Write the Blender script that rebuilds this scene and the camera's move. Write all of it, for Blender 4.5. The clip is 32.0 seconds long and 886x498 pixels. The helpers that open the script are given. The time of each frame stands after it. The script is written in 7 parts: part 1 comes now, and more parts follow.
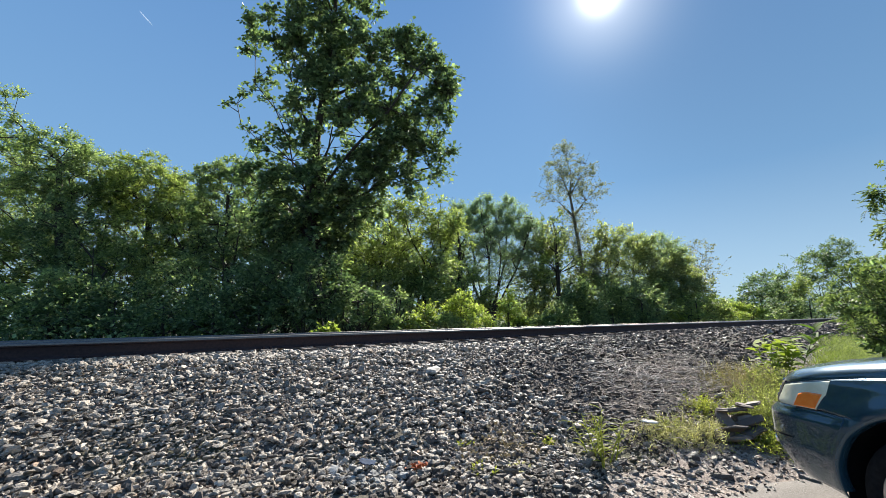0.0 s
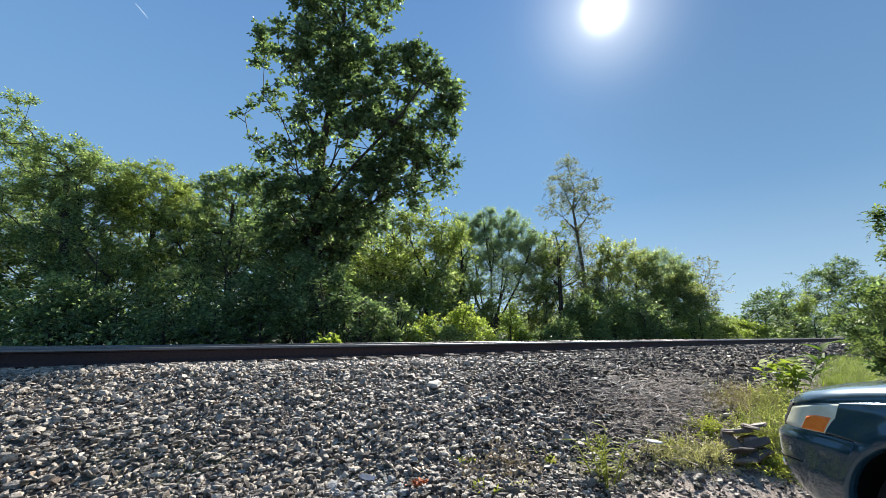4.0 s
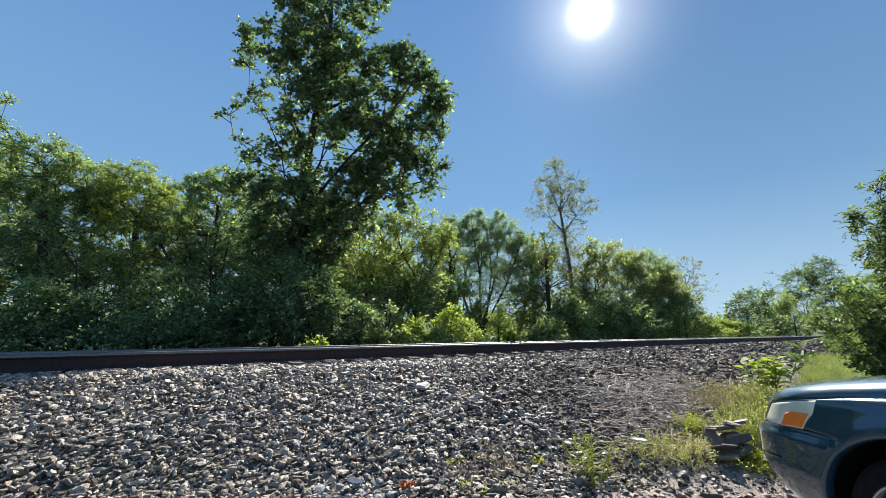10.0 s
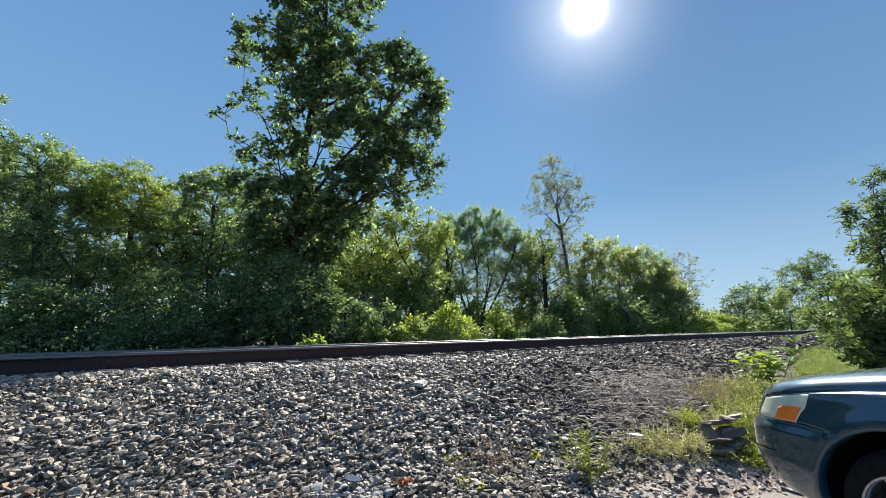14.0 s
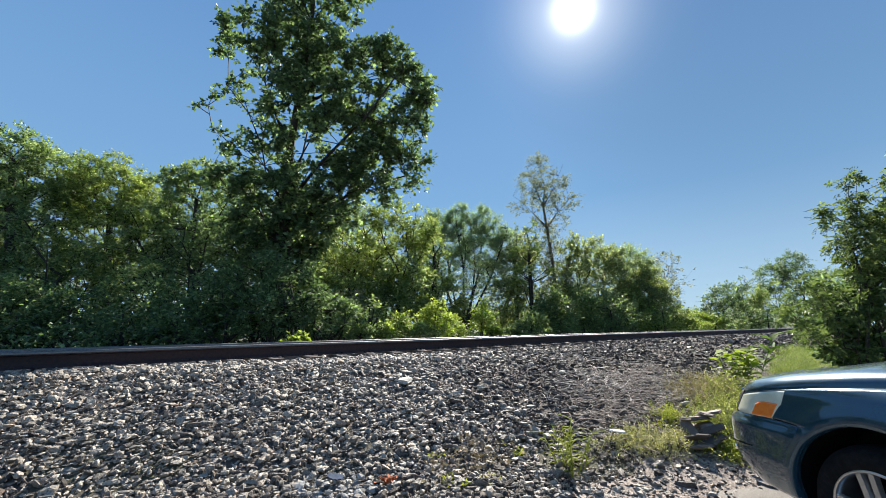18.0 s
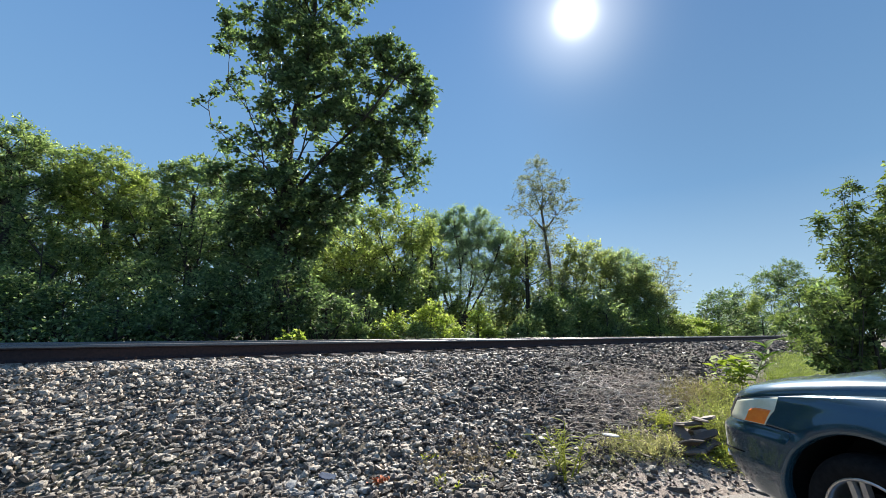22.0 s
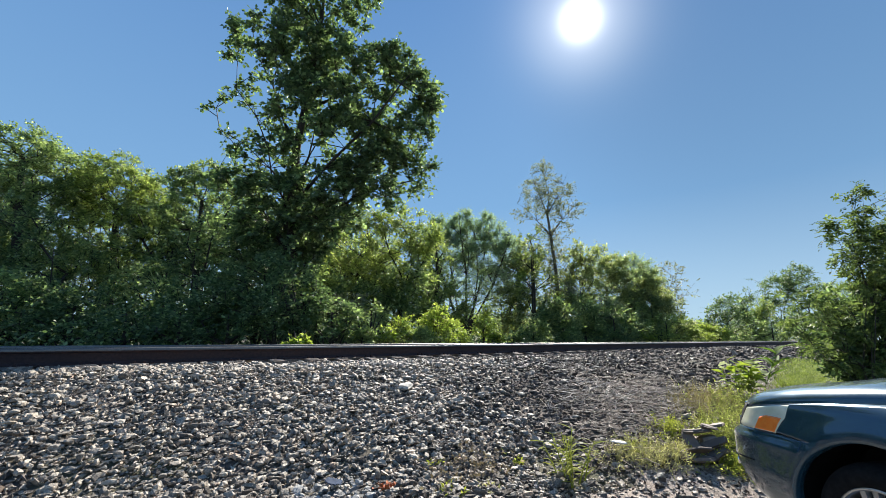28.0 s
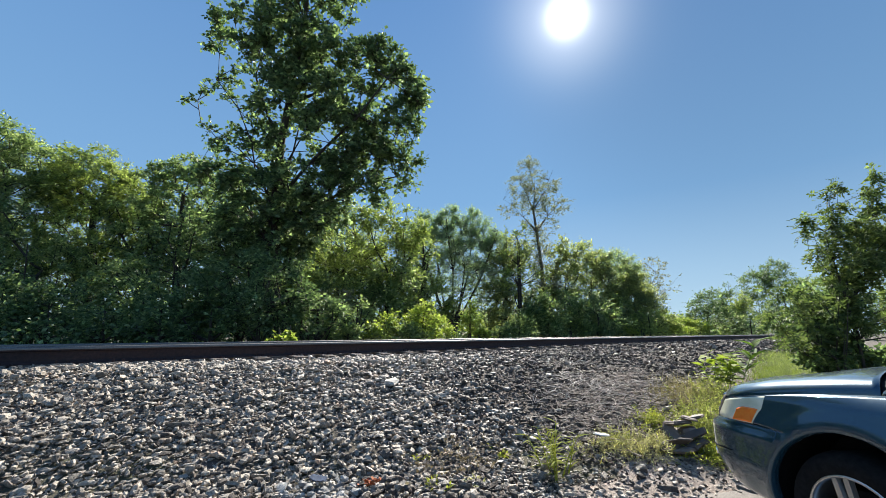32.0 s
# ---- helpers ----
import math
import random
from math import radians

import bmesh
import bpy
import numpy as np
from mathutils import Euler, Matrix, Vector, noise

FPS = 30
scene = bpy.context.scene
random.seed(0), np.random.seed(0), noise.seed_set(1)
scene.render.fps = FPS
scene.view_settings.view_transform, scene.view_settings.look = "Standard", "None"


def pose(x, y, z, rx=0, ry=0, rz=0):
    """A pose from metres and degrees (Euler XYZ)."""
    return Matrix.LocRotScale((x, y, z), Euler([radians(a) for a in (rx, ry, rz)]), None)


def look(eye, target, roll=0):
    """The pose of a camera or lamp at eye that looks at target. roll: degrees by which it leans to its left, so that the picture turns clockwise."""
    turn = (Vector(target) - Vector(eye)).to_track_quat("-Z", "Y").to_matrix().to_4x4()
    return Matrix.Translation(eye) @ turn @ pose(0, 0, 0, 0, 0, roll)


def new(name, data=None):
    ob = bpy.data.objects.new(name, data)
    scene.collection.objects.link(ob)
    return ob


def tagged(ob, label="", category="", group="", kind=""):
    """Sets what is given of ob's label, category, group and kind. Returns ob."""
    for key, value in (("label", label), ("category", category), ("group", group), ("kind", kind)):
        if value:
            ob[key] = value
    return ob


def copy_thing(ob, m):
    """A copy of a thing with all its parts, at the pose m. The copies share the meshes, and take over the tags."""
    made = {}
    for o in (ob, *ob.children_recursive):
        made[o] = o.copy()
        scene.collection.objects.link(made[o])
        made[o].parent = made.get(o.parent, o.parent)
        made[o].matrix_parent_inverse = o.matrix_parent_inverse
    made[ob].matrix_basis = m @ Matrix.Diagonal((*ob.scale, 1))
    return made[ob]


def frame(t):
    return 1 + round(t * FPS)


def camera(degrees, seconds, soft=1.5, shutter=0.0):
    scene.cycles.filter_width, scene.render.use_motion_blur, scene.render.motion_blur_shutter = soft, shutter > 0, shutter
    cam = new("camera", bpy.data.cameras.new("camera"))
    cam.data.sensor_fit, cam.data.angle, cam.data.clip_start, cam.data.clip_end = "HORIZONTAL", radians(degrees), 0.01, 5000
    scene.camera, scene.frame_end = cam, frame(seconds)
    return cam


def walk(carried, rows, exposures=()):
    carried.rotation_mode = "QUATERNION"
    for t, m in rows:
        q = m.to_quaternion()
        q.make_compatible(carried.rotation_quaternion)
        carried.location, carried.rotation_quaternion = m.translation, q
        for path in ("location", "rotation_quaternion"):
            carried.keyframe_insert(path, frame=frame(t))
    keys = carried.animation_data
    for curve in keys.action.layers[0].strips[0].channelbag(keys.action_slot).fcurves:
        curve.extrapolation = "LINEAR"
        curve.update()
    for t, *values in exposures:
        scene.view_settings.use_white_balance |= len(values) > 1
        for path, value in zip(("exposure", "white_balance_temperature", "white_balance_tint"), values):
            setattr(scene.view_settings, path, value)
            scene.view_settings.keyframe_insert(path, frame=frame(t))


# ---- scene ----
cam = camera(93.99, 32.0, soft=0.8)
PATH = (
    (0, -0.0209, 0.0092, 1.2253, 100.128, 0.947, -36.764),
    (0.5, -0.0181, 0.0053, 1.2269, 100.17, 1.019, -36.944),
    (1, -0.018, 0.002, 1.2243, 100.388, 0.883, -37.003),
    (1.5, -0.0301, -0.0001, 1.2315, 100.717, 0.526, -36.939),
    (2, -0.0324, -0, 1.2351, 101.024, 0.147, -36.816),
    (2.5, -0.0333, 0.004, 1.2303, 101.308, -0.1, -36.723),
    (3, -0.0355, 0.0149, 1.2301, 101.476, -0.182, -36.649),
    (3.5, -0.0354, 0.0186, 1.2337, 101.611, -0.106, -36.577),
    (5.5, -0.0406, 0.0099, 1.245, 102.272, -0.03, -37.47),
    (6, -0.0318, 0.0111, 1.2409, 102.256, 0.06, -37.857),
    (6.5, -0.0269, 0.0113, 1.2387, 102.182, 0.197, -38.112),
    (7, -0.0232, 0.009, 1.2364, 102.116, 0.299, -38.241),
    (7.5, -0.0255, 0.0073, 1.2396, 102.142, 0.376, -38.23),
    (8, -0.0261, 0.0055, 1.2414, 102.215, 0.461, -38.105),
    (8.5, -0.0329, -0.0005, 1.2484, 102.281, 0.521, -37.948),
    (9, -0.0341, 0.0021, 1.2435, 102.234, 0.517, -37.891),
    (9.5, -0.0349, 0.0023, 1.2437, 102.123, 0.514, -37.934),
    (10, -0.0331, 0.0077, 1.2395, 101.971, 0.45, -38.163),
    (10.5, -0.0312, 0.0068, 1.2394, 101.775, 0.408, -38.428),
    (11, -0.0249, 0.0034, 1.2367, 101.637, 0.41, -38.709),
    (11.5, -0.0226, 0.0018, 1.2397, 101.456, 0.455, -38.965),
    (12, -0.0208, 0.0037, 1.2371, 101.382, 0.598, -39.077),
    (12.5, -0.0211, 0.0055, 1.2389, 101.346, 0.764, -39.021),
    (13, -0.0224, -0.0024, 1.2425, 101.396, 0.955, -38.766),
    (13.5, -0.025, -0.0035, 1.2404, 101.549, 0.979, -38.53),
    (14, -0.0286, -0.0038, 1.2397, 101.66, 0.965, -38.439),
    (14.5, -0.0278, -0.001, 1.2405, 101.776, 1.02, -38.567),
    (16.5, -0.0081, 0.0062, 1.2375, 101.42, 1.013, -40.241),
    (17, -0.0116, 0.0075, 1.2371, 101.329, 0.922, -40.506),
    (17.5, -0.0076, 0.0043, 1.2402, 101.229, 0.876, -40.507),
    (18, -0.0096, 0.0033, 1.2399, 101.232, 0.807, -40.321),
    (18.5, -0.0094, -0.0027, 1.2406, 101.31, 0.682, -39.992),
    (19, -0.0123, -0.0015, 1.2414, 101.415, 0.396, -39.716),
    (19.5, -0.0144, 0.0019, 1.2393, 101.498, 0.093, -39.643),
    (20, -0.0129, 0.002, 1.2383, 101.505, -0.104, -39.775),
    (20.5, -0.012, 0.0044, 1.2384, 101.474, -0.139, -40.091),
    (21, -0.0073, 0.0064, 1.2383, 101.433, -0.137, -40.438),
    (21.5, -0.0055, 0.0076, 1.2379, 101.424, -0.131, -40.75),
    (22, -0.0027, 0.0038, 1.2361, 101.417, -0.187, -40.855),
    (22.5, -0.0061, 0.0035, 1.2375, 101.397, -0.24, -40.76),
    (23, -0.0099, 0.0056, 1.238, 101.414, -0.359, -40.584),
    (23.5, -0.01, 0.006, 1.2385, 101.445, -0.445, -40.466),
    (24, -0.0097, 0.0037, 1.2403, 101.491, -0.478, -40.436),
    (24.5, -0.0086, 0.0013, 1.2398, 101.531, -0.533, -40.491),
    (25, -0.009, 0.0012, 1.2401, 101.55, -0.579, -40.543),
    (25.5, -0.0091, 0.0021, 1.2381, 101.573, -0.679, -40.574),
    (27.5, -0.007, 0.0004, 1.2409, 101.896, -0.537, -40.349),
    (28, -0.012, 0.0005, 1.2428, 101.992, -0.376, -40.105),
    (28.5, -0.013, 0.0022, 1.2462, 102.011, -0.3, -39.94),
    (29, -0.0123, 0.0029, 1.2452, 101.965, -0.282, -39.888),
    (29.5, -0.0106, 0.0054, 1.2422, 101.86, -0.389, -39.972),
    (30, -0.0132, 0.0078, 1.2407, 101.721, -0.492, -40.185),
    (30.5, -0.0097, 0.0079, 1.2399, 101.599, -0.48, -40.478),
    (31, -0.0046, 0.0041, 1.2416, 101.479, -0.361, -40.847),
    (31.5, -0.0026, 0.0021, 1.2425, 101.41, -0.164, -41.339),
    (32, 0, -0, 1.24, 101.442, -0, -41.9),
)
walk(cam, [(row[0], pose(*row[1:])) for row in PATH])

# world, sun and exposure: clear late-afternoon sky, sun ahead of the camera
SUN = Vector((0.677, 0.377, 0.632)).normalized()
sun_data = bpy.data.lights.new("sun", "SUN")
sun_data.energy, sun_data.angle, sun_data.color = 5.0, radians(0.53), (1.0, 0.94, 0.84)
sun = new("sun", sun_data)
sun.matrix_world = look(SUN * 60, (0, 0, 0))
world = bpy.data.worlds.new("sky")
scene.world = world
world.use_nodes = True
wt = world.node_tree
wt.nodes.clear()


def wnode(kind, **values):
    n = wt.nodes.new(kind)
    for key, value in values.items():
        n.inputs[key].default_value = value
    return n


sky = wt.nodes.new("ShaderNodeTexSky")
sky.sky_type, sky.sun_disc = "NISHITA", False
sky.sun_elevation, sky.sun_rotation = math.asin(SUN.z), math.atan2(SUN.x, SUN.y)
sky.air_density, sky.dust_density, sky.ozone_density = 1.0, 0.02, 3.0
base_sky = wnode("ShaderNodeBackground", Strength=0.003)
wt.links.new(sky.outputs[0], base_sky.inputs["Color"])
# the bright aureole of the air round the sun
coord = wt.nodes.new("ShaderNodeTexCoord")
# even blue of clear dry air, paler towards the horizon
split = wt.nodes.new("ShaderNodeSeparateXYZ")
wt.links.new(coord.outputs["Generated"], split.inputs[0])
blue = wt.nodes.new("ShaderNodeValToRGB")
wt.links.new(split.outputs["Z"], blue.inputs["Fac"])
blue.color_ramp.elements.new(0.5)
blue.color_ramp.elements.new(0.9)
for e, (at, col) in zip(blue.color_ramp.elements, ((0.0, (0.33, 0.47, 0.58)), (0.3, (0.15, 0.3, 0.505)), (0.85, (0.07, 0.172, 0.395)), (1.0, (0.045, 0.12, 0.29)))):
    e.position, e.color = at, (*col, 1)
# darkening put into the blue at the upper right, standing in for lens vignetting
deep_way = wt.nodes.new("ShaderNodeVectorMath")
deep_way.operation = "DOT_PRODUCT"
wt.links.new(coord.outputs["Generated"], deep_way.inputs[0])
deep_way.inputs[1].default_value = Vector((0.83, 0.08, 0.55)).normalized()
deeper = wt.nodes.new("ShaderNodeMapRange")
deeper.interpolation_type = "SMOOTHSTEP"
wt.links.new(deep_way.outputs["Value"], deeper.inputs["Value"])
for key, value in (("From Min", 0.86), ("From Max", 1.0), ("To Min", 1.0), ("To Max", 0.83)):
    deeper.inputs[key].default_value = value
tint = wt.nodes.new("ShaderNodeVectorMath")
tint.operation = "SCALE"
wt.links.new(blue.outputs[0], tint.inputs[0])
wt.links.new(deeper.outputs["Result"], tint.inputs["Scale"])
even_sky = wnode("ShaderNodeBackground", Strength=0.6)
wt.links.new(tint.outputs[0], even_sky.inputs["Color"])
dot = wt.nodes.new("ShaderNodeVectorMath")
dot.operation = "DOT_PRODUCT"
wt.links.new(coord.outputs["Generated"], dot.inputs[0])
dot.inputs[1].default_value = SUN
total = None
for power, gain in ((15000, 10.0), (2100, 0.95), (200, 0.22), (34, 0.016)):
    p = wt.nodes.new("ShaderNodeMath")
    p.operation = "POWER"
    wt.links.new(dot.outputs["Value"], p.inputs[0])
    p.inputs[1].default_value = power
    g = wt.nodes.new("ShaderNodeMath")
    g.operation = "MULTIPLY"
    wt.links.new(p.outputs[0], g.inputs[0])
    g.inputs[1].default_value = gain
    if total is None:
        total = g
    else:
        s = wt.nodes.new("ShaderNodeMath")
        s.operation = "ADD"
        wt.links.new(total.outputs[0], s.inputs[0])
        wt.links.new(g.outputs[0], s.inputs[1])
        total = s
glow = wnode("ShaderNodeBackground", Color=(1.0, 0.96, 0.88, 1))
wt.links.new(total.outputs[0], glow.inputs["Strength"])
both = wt.nodes.new("ShaderNodeAddShader")
wt.links.new(base_sky.outputs[0], both.inputs[0])
wt.links.new(glow.outputs[0], both.inputs[1])
whole = wt.nodes.new("ShaderNodeAddShader")
wt.links.new(both.outputs[0], whole.inputs[0])
wt.links.new(even_sky.outputs[0], whole.inputs[1])
wo = wt.nodes.new("ShaderNodeOutputWorld")
wt.links.new(whole.outputs[0], wo.inputs["Surface"])
scene.view_settings.exposure = 1.2

# ---------------------------------------------------------------- materials


class Mat:
    """A small builder of node materials."""

    def __init__(self, name):
        self.m = bpy.data.materials.new(name)
        self.m.use_nodes = True
        self.t = self.m.node_tree
        self.b = self.t.nodes["Principled BSDF"]
        self.o = self.t.nodes["Material Output"]
        self.c = None

    def n(self, kind, **inputs):
        node = self.t.nodes.new(kind)
        for key, value in inputs.items():
            node.inputs[key].default_value = value
        return node

    def link(self, a, b):
        self.t.links.new(a, b)

    def where(self):
        if self.c is None:
            self.c = self.n("ShaderNodeTexCoord")
        return self.c.outputs["Object"]

    def noise(self, scale, detail=4.0, rough=0.6):
        node = self.n("ShaderNodeTexNoise", Scale=scale, Detail=detail, Roughness=rough)
        self.link(self.where(), node.inputs["Vector"])
        return node.outputs["Fac"]

    def ramp(self, fac, *stops):
        node = self.n("ShaderNodeValToRGB")
        el = node.color_ramp.elements
        while len(el) < len(stops):
            el.new(0.5)
        for e, (at, col) in zip(el, stops):
            e.position, e.color = at, (*col, 1)
        self.link(fac, node.inputs["Fac"])
        return node.outputs["Color"]

    def mix(self, fac, a, b, mode="MIX"):
        node = self.n("ShaderNodeMix")
        node.data_type, node.blend_type = "RGBA", mode
        for sock, v in ((node.inputs[0], fac), (node.inputs[6], a), (node.inputs[7], b)):
            if isinstance(v, (int, float)):
                sock.default_value = v
            elif isinstance(v, tuple):
                sock.default_value = (*v, 1)
            else:
                self.link(v, sock)
        return node.outputs[2]

    def island(self):
        return self.n("ShaderNodeNewGeometry").outputs["Random Per Island"]

    def each(self):
        return self.n("ShaderNodeObjectInfo").outputs["Random"]

    def bump(self, height, strength=0.3, distance=0.01):
        node = self.n("ShaderNodeBump", Strength=strength, Distance=distance)
        self.link(height, node.inputs["Height"])
        self.link(node.outputs[0], self.b.inputs["Normal"])

    def done(self, color=None, rough=0.8, metal=0.0, **more):
        if isinstance(color, tuple):
            self.b.inputs["Base Color"].default_value = (*color, 1)
        elif color is not None:
            self.link(color, self.b.inputs["Base Color"])
        if isinstance(rough, (int, float)):
            self.b.inputs["Roughness"].default_value = rough
        else:
            self.link(rough, self.b.inputs["Roughness"])
        self.b.inputs["Metallic"].default_value = metal
        for key, value in more.items():
            self.b.inputs[key.replace("_", " ")].default_value = value
        return self.m


def leaf_material(name, dark, mid, light, through_gain=1.0, gloss=0.5):
    """Green blades that let light through: the backlit side glows yellower."""
    k = Mat(name)
    bright = tuple(2.0 * c for c in light)
    col = k.ramp(k.island(), (0.0, tuple(0.6 * c for c in dark)), (0.55, mid), (0.86, light), (1.0, bright))
    col = k.mix(0.25, col, k.ramp(k.noise(0.6, 3), (0.3, dark), (0.7, light)))
    k.link(col, k.b.inputs["Base Color"])
    k.b.inputs["Roughness"].default_value = gloss
    k.b.inputs["Specular IOR Level"].default_value = 0.38
    tr = k.n("ShaderNodeBsdfTranslucent")
    k.link(k.mix(1.0, col, (1.22 * through_gain, 1.28 * through_gain, 0.85 * through_gain), "MULTIPLY"), tr.inputs["Color"])
    mx = k.n("ShaderNodeMixShader", Fac=0.44)
    k.link(k.b.outputs[0], mx.inputs[1])
    k.link(tr.outputs[0], mx.inputs[2])
    k.link(mx.outputs[0], k.o.inputs["Surface"])
    return k.m


def bark_material(name, dark, light):
    k = Mat(name)
    f = k.noise(9, 6)
    k.bump(f, 0.6, 0.03)
    return k.done(k.ramp(f, (0.3, dark), (0.75, light)), 0.9)


M_LEAF_DEEP = leaf_material("deep_green_leaves", (0.048, 0.089, 0.04), (0.091, 0.145, 0.065), (0.203, 0.271, 0.132), 1.3, 0.5)
M_LEAF_MID = leaf_material("green_leaves", (0.087, 0.138, 0.055), (0.158, 0.229, 0.087), (0.321, 0.384, 0.171), 1.28, 0.5)
M_LEAF_LIGHT = leaf_material("light_green_leaves", (0.105, 0.155, 0.044), (0.201, 0.264, 0.074), (0.377, 0.432, 0.144), 1.2, 0.5)
M_LEAF_GREY = leaf_material("grey_green_leaves", (0.159, 0.211, 0.113), (0.237, 0.298, 0.158), (0.35, 0.412, 0.226), 1.15)
M_LEAF_WILLOW = leaf_material("willow_leaves", (0.155, 0.225, 0.13), (0.225, 0.305, 0.185), (0.33, 0.42, 0.26), 1.2)
M_LEAF_OLIVE = leaf_material("olive_young_leaves", (0.108, 0.127, 0.075), (0.175, 0.195, 0.122), (0.275, 0.29, 0.195), 1.1)
M_LEAF_SUNNY = leaf_material("sunny_olive_leaves", (0.13, 0.165, 0.06), (0.235, 0.275, 0.105), (0.4, 0.435, 0.2), 1.3)
M_LEAF_LIME = leaf_material("lime_green_leaves", (0.135, 0.19, 0.035), (0.25, 0.32, 0.06), (0.42, 0.48, 0.12), 1.25, 0.5)
M_GRASS = leaf_material("grass_blades", (0.095, 0.14, 0.022), (0.155, 0.21, 0.036), (0.24, 0.285, 0.07), 1.15, 0.75)
M_YELLOW = leaf_material("yellow_green_weeds", (0.2, 0.235, 0.035), (0.31, 0.34, 0.055), (0.43, 0.44, 0.11), 1.15, 0.7)
M_WILLOW = leaf_material("willow_weed_leaves", (0.205, 0.23, 0.041), (0.295, 0.32, 0.061), (0.394, 0.41, 0.107), 1.1, 0.9)
M_VERGE = leaf_material("yellowish_verge_weeds", (0.18, 0.2, 0.055), (0.28, 0.3, 0.09), (0.4, 0.42, 0.16), 1.2, 0.8)
M_OLIVE = leaf_material("dusty_olive_weeds", (0.27, 0.265, 0.13), (0.42, 0.4, 0.215), (0.58, 0.54, 0.34), 1.1, 0.8)
M_LEAF_SAP = leaf_material("sapling_leaves", (0.058, 0.092, 0.03), (0.1, 0.146, 0.047), (0.178, 0.225, 0.08), 1.15, 0.62)
M_WEED = leaf_material("broad_weed_leaves", (0.066, 0.123, 0.025), (0.107, 0.18, 0.033), (0.164, 0.246, 0.049), 1.2, 0.75)
M_WEED_BRIGHT = leaf_material("bright_weed_leaves", (0.2, 0.27, 0.04), (0.3, 0.37, 0.06), (0.42, 0.48, 0.1), 1.2, 0.75)
M_BARK = bark_material("dark_bark", (0.016, 0.013, 0.01), (0.06, 0.05, 0.037))
M_BARK_GREY = bark_material("grey_bark", (0.06, 0.052, 0.042), (0.19, 0.165, 0.13))


def stone_material(name, gain, warm, gloss=0.4, rough=0.62):
    k = Mat(name)
    tones = ((0.0, (0.08, 0.08, 0.079)), (0.38, (0.18, 0.178, 0.174)), (0.7, (0.26, 0.255, 0.246)), (0.95, (0.32, 0.312, 0.294)), (0.975, (0.26, 0.2, 0.16)), (1.0, (0.38, 0.364, 0.335)))
    tone = k.ramp(k.island(), *[(at, tuple(c * gain * w for c, w in zip(col, warm))) for at, col in tones])
    grain = k.noise(85, 6, 0.7)
    col = k.mix(0.75, tone, k.ramp(grain, (0.32, (0.3, 0.3, 0.3)), (0.5, (0.97, 0.97, 0.97)), (0.68, (1.38, 1.38, 1.38))), "MULTIPLY")
    k.bump(grain, 0.7, 0.012)
    return k.done(col, rough, Specular_IOR_Level=gloss)


def each_stone_material(name, *tones, rough=0.75, scale=60):
    k = Mat(name)
    grain = k.noise(scale, 5)
    col = k.mix(0.5, k.ramp(k.each(), *tones), k.ramp(grain, (0.25, (0.25, 0.25, 0.25)), (0.8, (1, 1, 1))), "MULTIPLY")
    k.bump(grain, 0.4, 0.006)
    return k.done(col, rough)


M_STONE = stone_material("crushed_stone", 1.25, (1.13, 1.0, 0.85), 0.4, 0.55)
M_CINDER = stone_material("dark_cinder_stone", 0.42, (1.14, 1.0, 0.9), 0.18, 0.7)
M_STONE_EACH = each_stone_material("loose_crushed_stone", (0.0, (0.11, 0.108, 0.1)), (0.4, (0.25, 0.245, 0.235)), (0.8, (0.39, 0.38, 0.355)), (1.0, (0.52, 0.5, 0.46)))
M_PALE = each_stone_material("pale_limestone", (0.0, (0.52, 0.49, 0.42)), (1.0, (0.6, 0.56, 0.5)))
M_SLAB = each_stone_material("broken_stone_slab", (0.0, (0.1, 0.075, 0.06)), (1.0, (0.33, 0.25, 0.2)), scale=25)


def ground_material():
    k = Mat("bare_ground")
    wide, fine = k.noise(0.35, 4), k.noise(28, 6)
    dirt = k.ramp(fine, (0.25, (0.03, 0.025, 0.021)), (0.55, (0.085, 0.067, 0.055)), (0.8, (0.2, 0.165, 0.135)))
    grass = k.ramp(fine, (0.25, (0.04, 0.045, 0.02)), (0.8, (0.12, 0.125, 0.06)))
    spot = k.ramp(wide, (0.52, (0, 0, 0)), (0.66, (1, 1, 1)))
    k.bump(fine, 0.6, 0.03)
    return k.done(k.mix(spot, dirt, grass), 0.95)


def asphalt_material():
    k = Mat("worn_asphalt")
    fine, mid = k.noise(130, 4, 0.7), k.noise(5, 5)
    col = k.ramp(fine, (0.3, (0.055, 0.049, 0.043)), (0.52, (0.145, 0.13, 0.115)), (0.72, (0.33, 0.305, 0.275)))
    col = k.mix(k.ramp(mid, (0.35, (0, 0, 0)), (0.75, (0.6, 0.6, 0.6))), col, (0.17, 0.15, 0.13))
    k.bump(fine, 0.5, 0.008)
    return k.done(col, 0.85)


def plain_material(name, dark, light, rough=0.6, metal=0.0, scale=12.0, relief=0.15, **more):
    k = Mat(name)
    f = k.noise(scale, 5)
    k.bump(f, relief, 0.004)
    return k.done(k.ramp(f, (0.3, dark), (0.72, light)), rough, metal, **more)


